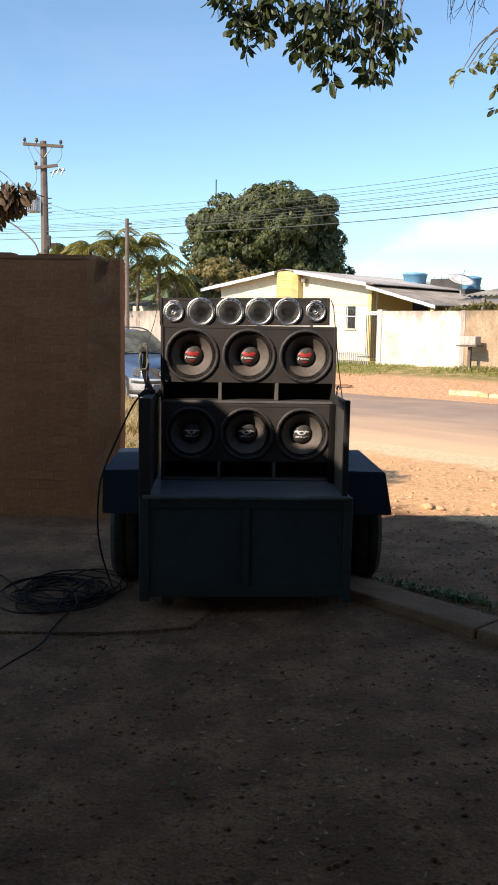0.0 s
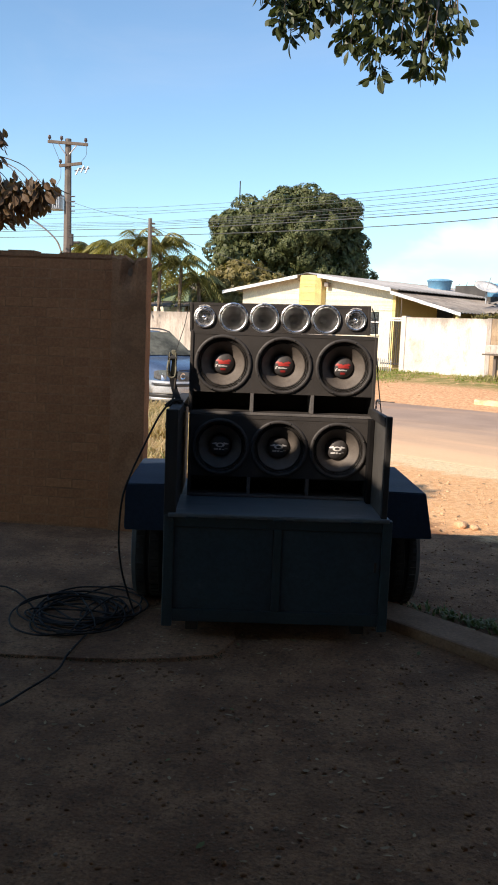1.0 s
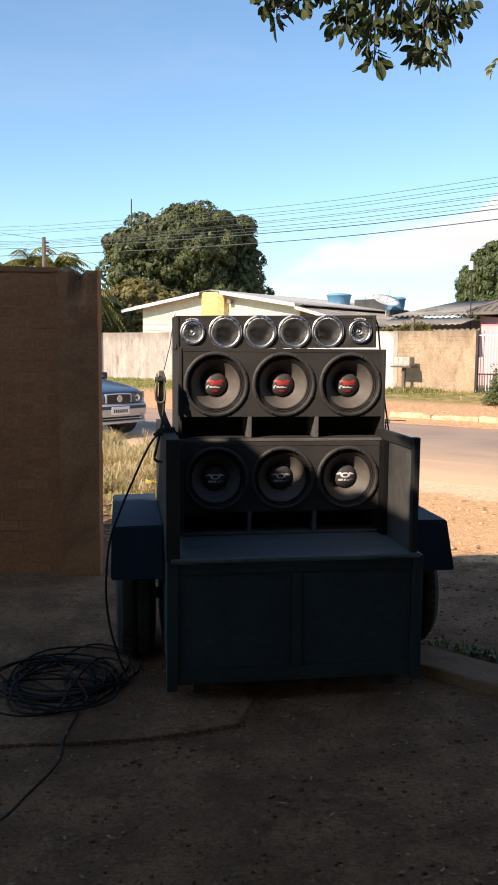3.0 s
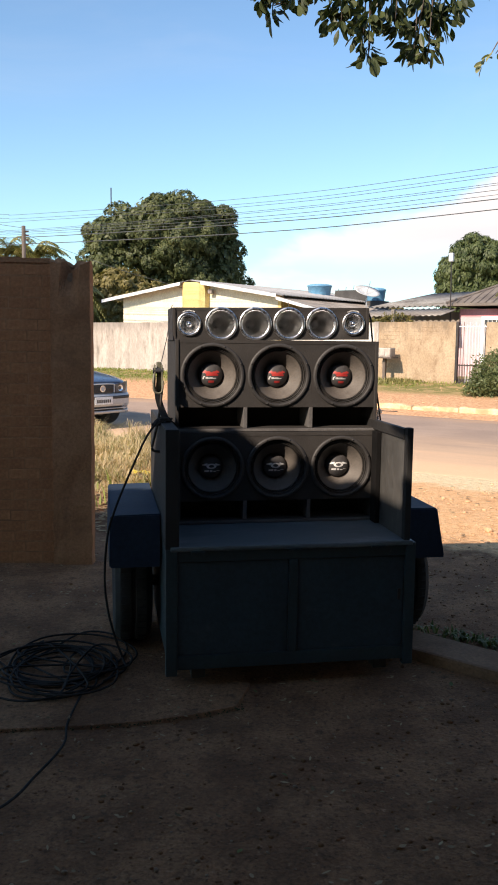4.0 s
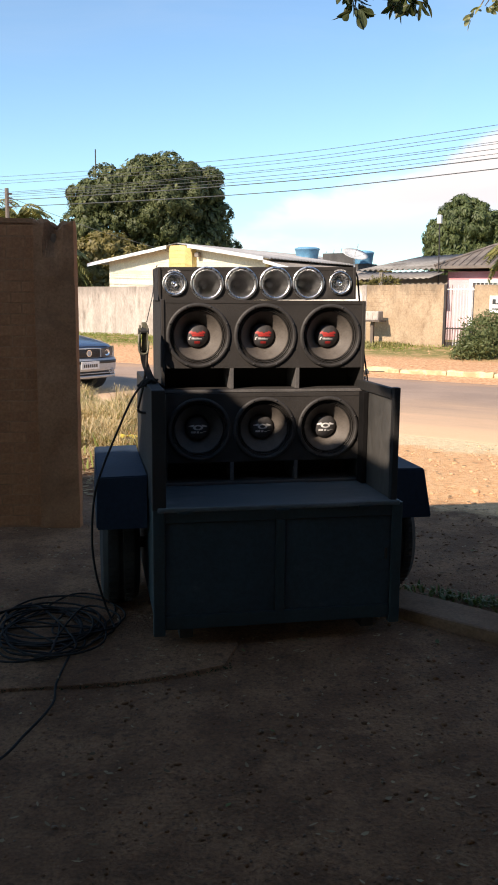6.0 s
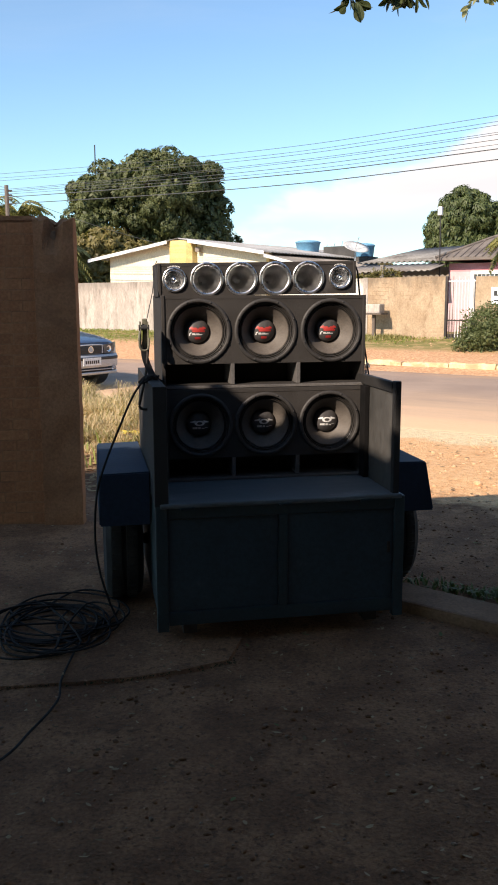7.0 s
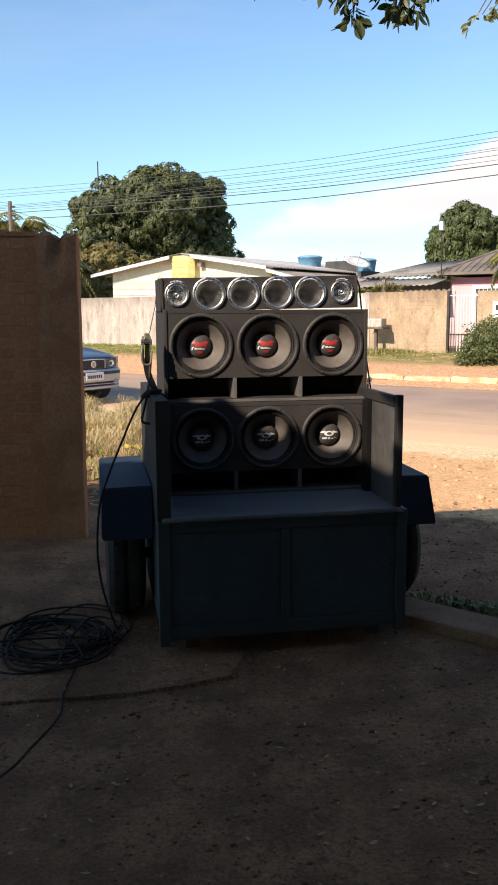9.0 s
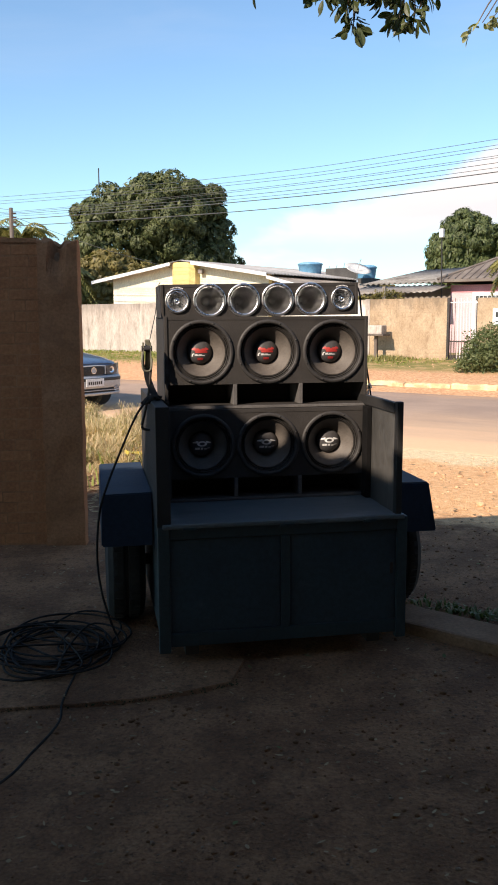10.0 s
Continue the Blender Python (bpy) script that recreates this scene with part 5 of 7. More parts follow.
part("mast", tube(bmesh.new(), [(-14.05, WALL_N + 0.08, 1.9), (-14.05, WALL_N + 0.08, 2.5)], 0.012, 6), "pole_wood", house)
antenna = thing("roof_antenna", pose(-4.03, 41.0, 0.4), "thin metal aerial mast rising behind the large tree", "antenna")
part("mast", tube(bmesh.new(), [(0, 0, 0), (0, 0, 7.8)], 0.026, 6), "dark_metal", antenna)


def tank(name, u, n, z, r, h, label):
    tk = thing(name, STREET, label, "water tank", "rooftop water tanks")
    m = Matrix.Translation((u, n, z))
    part("vessel", lathe(bmesh.new(), [(0, 0), (r * 0.86, 0), (r * 0.88, 0.02), (r * 0.99, h * 0.74), (r * 1.02, h * 0.75), (r * 1.02, h * 0.80), (r * 0.99, h * 0.82)], 36, m), "blue_tank", tk, smooth=True)
    part("lid", lathe(bmesh.new(), [(r * 1.04, h * 0.80), (r * 1.05, h * 0.86), (r * 0.8, h * 0.96), (r * 0.3, h), (0, h)], 36, m), "blue_tank", tk, smooth=True)
    part("stand", boxed(u - r, u + r, n - r, n + r, z - 0.9, z - 0.002, bevel=0.01), "black_block", tk, "dark blockwork stand")
    return tk


tank("water_tank", -16.75, 26.3, 3.02, 0.42, 0.40, "round blue plastic water tank on a block stand behind the roof")
tank("water_tank", -14.55, 26.3, 2.80, 0.33, 0.44, "round blue plastic water tank beside a satellite dish")
parapet = thing("parapet_wall", STREET, "blackened block parapet behind the porch roof", "wall")
part("blockwork", boxed(-16.25, -14.95, 26.5, 26.7, 0.4, 3.20, bevel=0.01), "black_block", parapet)
for i in range(5):
    part("rebar", tube(bmesh.new(), [(-16.2 + i * 0.3, 26.6, 3.15), (-16.15 + i * 0.3, 26.6, 3.27 + 0.05 * (i % 3))], 0.007, 6), "dark_metal", parapet)
M["galv_pale"] = surface("pale_dish_paint", (0.5, 0.5, 0.48), (0.62, 0.61, 0.59), 0.6, scale=6, fine=40)
dish = thing("satellite_dish", STREET, "grey mesh satellite dish on a thin mast", "satellite dish")
part("mast", tube(bmesh.new(), [(-14.3, 25.2, 1.9), (-14.3, 25.2, 2.95)], 0.025, 8), "galv", dish)
reflector = lathe(bmesh.new(), [(0.0, 0.0), (0.15, 0.012), (0.3, 0.05), (0.42, 0.1), (0.425, 0.11), (0.3, 0.062), (0.15, 0.024), (0, 0.012)], 32,
                  Matrix.Translation((-14.3, 25.2, 2.98)) @ Matrix.Rotation(radians(24), 4, "Y") @ Matrix.Rotation(radians(14), 4, "X"))
part("reflector", reflector, "galv_pale", dish, smooth=True)
part("feed_arm", tube(bmesh.new(), [(-14.3, 25.2, 3.0), (-14.12, 25.1, 3.36)], 0.012, 6), "galv", dish)

# neighbour with grey roof, and the pink house
grey_house = thing("house", STREET, "low neighbour house under a long grey corrugated roof", "house")
part("wall", boxed(-13.3, -10.6, 24.6, 29, 0.3, 2.35), "render_grey", grey_house)
corrugated("roof_slope", grey_house, "old_roof", [(-13.5, 24.0, 2.50), (-10.9, 24.0, 2.52), (-10.2, 27.5, 3.14), (-13.0, 27.5, 3.06)], wave=0.18, amp=0.026, label="grey corrugated roof")
corrugated("lower_roof", grey_house, "fibre_roof", [(-13.4, 22.6, 2.18), (-10.6, 22.6, 2.2), (-10.6, 23.98, 2.44), (-13.4, 23.98, 2.42)], wave=0.18, amp=0.017, label="weathered lower lean-to roof")
part("post", boxed(-11.94, -11.84, 22.3, 22.4, 0.4, 2.36, bevel=0.01), "render_grey", grey_house)

pink = thing("house", STREET, "pink house with a white door frame and dark tiled roof", "house")
part("wall", boxed(-10.62, -4.0, 24.0, 30, 0.3, 2.42), "pink_paint", pink)
# panel that paints the sunlit part of the pink wall
part("sunlit_wall_panel", boxed(-10.60, -9.95, 23.975, 23.997, 0.3, 2.18), "sunlit_pink", pink)
part("door_frame", boxed(-9.95, -9.85, 23.95, 23.995, 0.35, 2.2, bevel=0.006), "white_paint", pink)
part("door_frame", boxed(-8.95, -8.85, 23.95, 23.995, 0.35, 2.2, bevel=0.006), "white_paint", pink)
part("door_frame", boxed(-9.85, -8.95, 23.95, 23.995, 2.1, 2.2, bevel=0.006), "white_paint", pink)
part("door_leaf", boxed(-9.84, -8.96, 23.975, 23.99, 0.35, 2.1), "window_glass", pink)
for i in range(7):
    u = -9.75 + i * 0.12
    part("bar", tube(bmesh.new(), [(u, 23.96, 0.4), (u, 23.96, 2.1)], 0.012, 6), "white_paint", pink)
roof = bmesh.new()
pts = [(-10.85, 23.6, 2.56), (-3.8, 23.6, 2.56), (-5.2, 25.3, 3.20), (-9.75, 25.3, 3.20), (-10.85, 30, 2.56), (-3.8, 30, 2.56)]
v = [roof.verts.new(p) for p in pts] + [roof.verts.new((x, y, z - 0.07)) for x, y, z in pts]
for f in ((0, 1, 2, 3), (4, 0, 3), (1, 5, 2), (5, 4, 3, 2), (0, 6, 7, 1), (4, 10, 6, 0), (6, 10, 11, 7)):
    roof.faces.new([v[i] for i in f])
bmesh.ops.recalc_face_normals(roof, faces=roof.faces)
part("roof", roof, "dark_roof", pink, "dark hipped tile roof")
for i in range(34):
    u = -10.78 + i * 0.21
    k = min(1.0, (u + 10.85) / 1.10, (-3.8 - u) / 1.4)
    part("tile_ridge", tube(bmesh.new(), [(u, 23.6, 2.575), (u, 23.6 + 1.7 * k, 2.565 + 0.64 * k)], 0.020, 6), "dark_roof", pink)
part("hip_ridge", tube(bmesh.new(), [(-10.86, 23.59, 2.58), (-9.75, 25.3, 3.215), (-5.2, 25.3, 3.215)], 0.04, 8), "dark_roof", pink)
lamp = thing("street_mast", STREET, "thin mast with a white box at its top above the roof", "mast")
part("mast", tube(bmesh.new(), [(-10.68, 23.5, 1.9), (-10.72, 23.5, 3.80)], 0.016, 6), "dark_metal", lamp)
part("box", boxed(-10.78, -10.66, 23.44, 23.56, 3.72, 3.96, bevel=0.02), "white_paint", lamp)
motor = thing("motorbike", STREET @ pose(-8.72, 22.3, 0.42, 0, 0, 75), "dark motorbike parked behind the gate", "motorbike")
for x in (-0.55, 0.6):
    part("wheel", lathe(bmesh.new(), [(0.22, -0.04), (0.28, -0.04), (0.30, 0), (0.28, 0.04), (0.22, 0.04)], 24, Matrix.Translation((x, 0, 0.3)) @ TOWARDS, closed=True), "tyre", motor)
part("tank", boxed(-0.05, 0.4, -0.12, 0.12, 0.62, 0.85, bevel=0.06), "red_print", motor)
part("seat", boxed(-0.6, 0.0, -0.11, 0.11, 0.68, 0.78, bevel=0.03), "black_plastic", motor)
part("engine", boxed(-0.2, 0.25, -0.12, 0.12, 0.25, 0.6, bevel=0.04), "dark_metal", motor)
part("fork", tube(bmesh.new(), [(0.6, 0, 0.3), (0.42, 0, 0.98)], 0.03, 8), "galv", motor)
part("handlebar", tube(bmesh.new(), [(0.38, -0.34, 1.0), (0.42, 0, 0.98), (0.38, 0.34, 1.0)], 0.015, 8), "dark_metal", motor)

# roof and wall of a house among the palms
far_house = thing("house", pose(-5.35, 35.5, 0.35, 0, 0, -28), "small green-gabled house with a brown roof among palms", "house")
part("wall", boxed(-1.9, 0.62, 0, 4, 0, 2.1), "house_white", far_house)
gable = bmesh.new()
ends = [[gable.verts.new((x, y, z)) for x, z in ((-1.9, 2.102), (0.62, 2.102), (0.62, 2.45), (-0.1, 2.82), (-1.9, 2.30))] for y in (0.0, 0.12)]
gable.faces.new(ends[0])
gable.faces.new(ends[1][::-1])
for k in range(5):
    gable.faces.new((ends[0][k], ends[1][k], ends[1][(k + 1) % 5], ends[0][(k + 1) % 5]))
bmesh.ops.recalc_face_normals(gable, faces=gable.faces)
part("gable", gable, "green_paint", far_house, "faded green gable wall")
corrugated("roof_slope", far_house, "fibre_roof", [(-2.2, 4.3, 2.26), (-2.2, -0.35, 2.26), (-0.1, -0.35, 2.88), (-0.1, 4.3, 2.88)], label="brown weathered roof slope")
corrugated("roof_slope", far_house, "fibre_roof", [(0.9, -0.35, 2.36), (0.9, 4.3, 2.36), (-0.1, 4.3, 2.88), (-0.1, -0.35, 2.88)], label="brown weathered roof slope")
corrugated("porch_roof", far_house, "dark_roof", [(-1.5, -1.6, 1.86), (0.9, -1.6, 1.86), (0.9, -0.02, 2.12), (-1.5, -0.02, 2.12)], label="low brown porch roof")
for x in (-1.4, 0.8):
    part("porch_post", boxed(x - 0.05, x + 0.05, -1.5, -1.4, 0, 1.84, bevel=0.01), "house_white", far_house)

# ---------------------------------------------------------------- poles and wires
P1, P2 = (-27.35, 18.15), (-22.36, 18.0)
pole = thing("utility_pole", STREET @ Matrix.Translation((*P1, 0)), "tall concrete utility pole with crossarms and a transformer", "utility pole", "street utility poles")
part("shaft", tube(bmesh.new(), [(0, 0, 0.1), (0, 0, 7.95)], 0.19, 8, 0.11), "pole", pole)
turn = Matrix.Rotation(radians(40), 4, "Z")     # crossarms face the yard


def arm(x0, x1, z, tilt=0.0):
    bm = boxed(x0, x1, -0.20, -0.10, -0.05, 0.05, bevel=0.008, m=Matrix.Translation((0, 0, z)) @ Matrix.Rotation(tilt, 4, "Y"))
    bmesh.ops.transform(bm, matrix=turn, verts=bm.verts)
    return part("crossarm", bm, "pole_wood", pole)


arm(-0.70, 0.76, 7.78, 0.06)


def insulator(x, z, h=0.2, parent=pole, y=-0.15):
    bm = lathe(bmesh.new(), [(0.02, 0), (0.02, h * 0.3), (0.06, h * 0.35), (0.05, h * 0.5), (0.065, h * 0.55), (0.05, h * 0.72), (0.05, h * 0.9), (0, h)], 12, turn @ Matrix.Translation((x, y, z)))
    return part("insulator", bm, "ceramic", parent, smooth=True)


insulator(-0.64, 7.85)
insulator(-0.20, 7.83)
insulator(0.68, 7.77)
part("brace", tube(bmesh.new(), [turn @ Vector((-0.32, -0.16, 7.76)), turn @ Vector((-0.05, -0.14, 7.38))], 0.02, 6), "galv", pole)
part("brace", tube(bmesh.new(), [turn @ Vector((0.36, -0.16, 7.72)), turn @ Vector((0.08, -0.14, 7.38))], 0.02, 6), "galv", pole)
arm(-0.28, 0.55, 7.02, -0.12)
insulator(-0.24, 7.02)
for x, z in ((0.40, 6.78), (0.58, 6.86), (0.74, 6.84)):
    bm = tube(bmesh.new(), [turn @ Vector((x + 0.06, -0.2, z + 0.14)), turn @ Vector((x - 0.05, -0.2, z - 0.10))], 0.026, 8)
    part("fuse_holder", bm, "galv", pole)
    part("fuse_clamp", tube(bmesh.new(), [turn @ Vector((x - 0.10, -0.2, z + 0.03)), turn @ Vector((x + 0.10, -0.2, z + 0.07))], 0.02, 6), "ceramic", pole)
for x0, x1, z0, z1, z2 in ((-0.64, -0.28, 8.02, 7.35, 7.2), (0.68, 0.52, 7.94, 7.4, 7.15), (-0.24, -0.42, 7.2, 6.6, 6.24)):
    lead = smooth_line([turn @ Vector((x0, -0.15, z0)), turn @ Vector(((x0 + x1) / 2 + 0.12, -0.2, z1)), turn @ Vector((x1, -0.15, z2))], 6)
    part("jumper_wire", tube(bmesh.new(), lead, 0.008, 5), "wire", pole)
trafo = bmesh.new()
box(trafo, -0.62, -0.20, -0.25, 0.2, 5.45, 6.02, bevel=0.03)
for k in range(6):
    box(trafo, -0.60 + k * 0.07, -0.585 + k * 0.07, -0.33, -0.25, 5.5, 5.95)
bmesh.ops.transform(trafo, matrix=turn, verts=trafo.verts)
part("transformer", trafo, "galv", pole, "pale grey finned transformer")
insulator(-0.52, 6.02, 0.22)
insulator(-0.30, 6.02, 0.22)
for k in range(4):
    bm = tube(bmesh.new(), [turn @ Vector((0.1, -0.1, 5.42 + k * 0.17)), turn @ Vector((0.30, -0.1, 5.43 + k * 0.17))], 0.02, 6)
    part("spool", bm, "ceramic", pole)
lampbox = boxed(0.14, 0.26, -0.2, -0.08, 4.2, 4.62, bevel=0.02)
box(lampbox, 0.26, 0.50, -0.17, -0.11, 4.28, 4.36, bevel=0.02)
bmesh.ops.transform(lampbox, matrix=turn, verts=lampbox.verts)
part("switch_box", lampbox, "dark_metal", pole)
part("lamp_arm", tube(bmesh.new(), [turn @ Vector(p) for p in smooth_line([(-0.12, -0.12, 3.7), (-0.22, -0.5, 4.3), (-0.62, -0.9, 4.75), (-1.05, -1.2, 5.05)])], 0.03, 8), "galv", pole)
pole2 = thing("utility_pole", STREET @ Matrix.Translation((*P2, 0)), "short slender concrete pole with wire spools", "utility pole", "street utility poles")
part("shaft", tube(bmesh.new(), [(0, 0, 0.1), (0, 0, 4.86)], 0.075, 8, 0.06), "pole", pole2)
for k in range(4):
    part("spool", tube(bmesh.new(), [turn @ Vector((0.05, -0.08, 4.30 + k * 0.13)), turn @ Vector((0.17, -0.08, 4.30 + k * 0.13))], 0.026, 6), "ceramic", pole2)
for z0, z1, z2, z3, r, dn in ((5.52, 5.20, 4.97, 5.12, 0.0054, 0.5), (5.25, 5.0, 4.77, 4.95, 0.0054, 0.5), (5.0, 4.74, 4.64, 4.80, 0.0054, 0.1), (4.95, 4.70, 4.60, 4.76, 0.0054, 0.1),
                          (4.9, 4.66, 4.50, 4.66, 0.0065, 0.1), (5.40, 5.08, 4.84, 5.02, 0.005, 0.5), (4.84, 4.60, 4.42, 4.55, 0.0055, 0.1), (4.76, 4.51, 4.35, 4.45, 0.011, 0.1), (4.53, 4.31, 4.12, 4.26, 0.011, 0.1)):
    line = smooth_line([(-60, 18 + dn, z0 + 1.2), (-27.4, 18 + dn, z0), (-22.3, 18 - dn * 0, z1), (-13.7, 18, z2), (-7.8, 18, (z2 + z3) / 2 + 0.01), (6, 18, z3 + 0.42)], 10)
    w = part("power_line", tube(bmesh.new(), line, r, 5), "wire")
    w.matrix_world = STREET
    tagged(w, "dark overhead wire strung between the street poles", "cable", "overhead wires")
for a, b in (((-27.4, 17.9, 5.85), (-22.4, 17.95, 4.80)), ((-22.3, 18.0, 4.6), (-18.6, 21.5, 3.0))):
    mid = (Vector(a) + Vector(b)) / 2 - Vector((0, 0, 0.10))
    w = part("service_wire", tube(bmesh.new(), smooth_line([a, mid, b], 8), 0.007, 5), "wire")
    w.matrix_world = STREET
    tagged(w, "thin drooping service wire from a pole", "cable", "overhead wires")

# ---------------------------------------------------------------- parked car
car_front = Vector((-1.97, 15.7, -0.035))
heading = math.degrees(math.atan2(-0.643, 0.766)) - 3
CAR = Matrix.Translation(car_front) @ pose(0, 0, 0, 0, 0, heading)       # x forward, y to its left
car = thing("car", CAR, "silver-blue compact hatchback parked at the street edge", "car")
stations = [  # back from the nose, sill z, shoulder z, top z, half widths low, shoulder, top
    (0.00, 0.30, 0.60, 0.735, 0.50, 0.54, 0.46), (-0.05, 0.24, 0.64, 0.765, 0.66, 0.69, 0.58), (-0.16, 0.21, 0.69, 0.795, 0.75, 0.775, 0.65), (-0.40, 0.20, 0.75, 0.845, 0.79, 0.815, 0.69),
    (-0.95, 0.20, 0.84, 0.925, 0.80, 0.825, 0.70), (-1.12, 0.20, 0.87, 0.945, 0.80, 0.825, 0.70), (-1.75, 0.20, 0.90, 1.365, 0.80, 0.825, 0.56), (-2.0, 0.20, 0.905, 1.41, 0.80, 0.825, 0.57),
    (-2.6, 0.20, 0.915, 1.425, 0.80, 0.825, 0.57), (-3.15, 0.21, 0.92, 1.39, 0.80, 0.815, 0.55), (-3.60, 0.23, 0.92, 1.06, 0.78, 0.79, 0.60), (-3.82, 0.28, 0.80, 0.86, 0.72, 0.74, 0.60)]
bm = bmesh.new()
prev = None
for x, zb, zs, zt, wl, ws, wt_ in stations:
    half = [(0, zb), (wl * 0.92, zb), (wl, zb + 0.07), (ws, (zb + zs) / 2 + 0.02), (ws * 0.99, zs), (wt_ + (ws - wt_) * 0.12, zt - 0.05 * (zt - zs) - 0.015), (wt_ * 0.82, zt), (0, zt + 0.012)]
    ring = [bm.verts.new((x, y, z)) for y, z in half] + [bm.verts.new((x, -y, z)) for y, z in half[-2:0:-1]]
    if prev:
        for i in range(len(ring)):
            j = (i + 1) % len(ring)
            bm.faces.new((prev[i], prev[j], ring[j], ring[i]))
    else:
        bm.faces.new(ring)
    prev = ring
bm.faces.new(prev[::-1])
bmesh.ops.recalc_face_normals(bm, faces=bm.faces)
body = part("body", bm, "car_paint", car, smooth=True)


def sheet(name, pts, mat, parent, label="", thick=0.008):
    bm = bmesh.new()
    p = [Vector(q) for q in pts]
    nrm = (p[1] - p[0]).cross(p[-1] - p[0]).normalized()
    a = [bm.verts.new(q) for q in p]
    b = [bm.verts.new(q + nrm * thick) for q in p]
    bm.faces.new(a)
    bm.faces.new(b[::-1])
    for i in range(len(p)):
        j = (i + 1) % len(p)
        bm.faces.new((a[i], b[i], b[j], a[j]))
    bmesh.ops.recalc_face_normals(bm, faces=bm.faces)
    return part(name, bm, mat, parent, label)


def curved_panel(name, columns, thick, mat, parent, label=""):
    """A panel bent in plan: columns of (x, y, low z, high z), thick towards the nose."""
    bm = bmesh.new()
    prev = None
    for x, y, z0, z1 in columns:
        zm = (z0 + z1) / 2
        ring = [bm.verts.new(p) for p in ((x - 0.03, y, z0), (x + thick * 0.7, y, z0), (x + thick, y, zm), (x + thick * 0.6, y, z1), (x - 0.03, y, z1))]
        if prev:
            for i in range(5):
                bm.faces.new((prev[i], prev[(i + 1) % 5], ring[(i + 1) % 5], ring[i]))
        else:
            bm.faces.new(ring)
        prev = ring
    bm.faces.new(prev[::-1])
    bmesh.ops.recalc_face_normals(bm, faces=bm.faces)
    return part(name, bm, mat, parent, label)


M["tint"] = surface("dark_reflecting_glass", (0.02, 0.022, 0.022), (0.03, 0.034, 0.032), 0.06, scale=1, fine=10, bump=0, spec=0.25)
# opaque screen: pale reflection and see-through patches are painted into its colour
M["screen"] = surface("painted_windscreen", (0.03, 0.032, 0.028), (0.20, 0.20, 0.16), 0.08, scale=1.1, fine=10, bump=0, spec=0.06)
sheet("windscreen", [(-1.12, 0.67, 0.972), (-1.12, -0.67, 0.972), (-1.70, -0.55, 1.392), (-1.70, 0.55, 1.392)], "screen", car, "slanted windscreen")
for s in (1, -1):
    sheet("side_window", [(-1.42, s * 0.815, 0.905), (-2.05, s * 0.822, 0.91), (-2.05, s * 0.602, 1.365), (-1.80, s * 0.60, 1.335)], "tint", car)
    sheet("side_window", [(-2.12, s * 0.822, 0.915), (-3.05, s * 0.818, 0.925), (-2.95, s * 0.605, 1.355), (-2.12, s * 0.604, 1.37)], "tint", car)
    part("mirror", boxed(-1.52, -1.40, s * 0.90 - 0.09, s * 0.90 + 0.09, 0.92, 1.05, bevel=0.03), "black_plastic", car)
    lens = [(0.026, 0.32, 0.565, 0.715), (0.0, 0.48, 0.562, 0.728), (-0.045, 0.62, 0.572, 0.742), (-0.115, 0.725, 0.578, 0.748), (-0.23, 0.80, 0.592, 0.738), (-0.30, 0.815, 0.61, 0.715)]
    curved_panel("headlight", [(x, s * y, z0, z1) for x, y, z0, z1 in lens], 0.022, "headlamp", car, "grey clear-lens headlight")
    curved_panel("headlight_trim", [(x - 0.004, s * y, z0 - 0.014, z0 - 0.002) for x, y, z0, z1 in lens], 0.024, "black_plastic", car)
    part("lamp_bowl", lathe(bmesh.new(), [(0.0, -0.004), (0.03, 0.0), (0.05, 0.010), (0.056, 0.012)], 24, Matrix.Translation((0.022, s * 0.45, 0.645)) @ Matrix.Rotation(radians(90), 4, "Y")), "chrome", car, "round reflector behind the lens", smooth=True)
    part("fog_light", lathe(bmesh.new(), [(0, 0.012), (0.045, 0.012), (0.055, 0), (0, 0)], 20, Matrix.Translation((0.052, s * 0.53, 0.325)) @ Matrix.Rotation(radians(90), 4, "Y")), "lamp_glass", car)
    part("roof_rail", tube(bmesh.new(), smooth_line([(-1.75, s * 0.56, 1.40), (-2.1, s * 0.57, 1.45), (-2.8, s * 0.56, 1.45), (-3.1, s * 0.55, 1.40)]), 0.014, 6), "black_plastic", car)
curved_panel("grille", [(0.032, -0.26, 0.575, 0.705), (0.036, -0.14, 0.572, 0.712), (0.038, 0.0, 0.572, 0.714), (0.036, 0.14, 0.572, 0.712), (0.032, 0.26, 0.575, 0.705)], 0.03, "black_plastic", car, "black grille")
for z in (0.598, 0.626, 0.654, 0.682):
    part("grille_bar", boxed(0.056, 0.070, -0.25, 0.25, z - 0.005, z + 0.005, bevel=0.002), "dark_metal", car)
curved_panel("grille_surround", [(0.036, -0.285, 0.706, 0.724), (0.044, -0.15, 0.713, 0.731), (0.048, 0.0, 0.715, 0.733), (0.044, 0.15, 0.713, 0.731), (0.036, 0.285, 0.706, 0.724)], 0.026, "car_silver", car, "pale strip over the grille")
for s in (1, -1):
    part("grille_side", boxed(0.01, 0.066, s * 0.275 - 0.012, s * 0.275 + 0.012, 0.572, 0.712, bevel=0.004), "car_silver", car)
part("badge", lathe(bmesh.new(), [(0.045, 0), (0.045, 0.012), (0.058, 0.012), (0.058, 0)], 28, Matrix.Translation((0.068, 0, 0.645)) @ Matrix.Rotation(radians(90), 4, "Y"), closed=True), "chrome", car, "plain round badge")
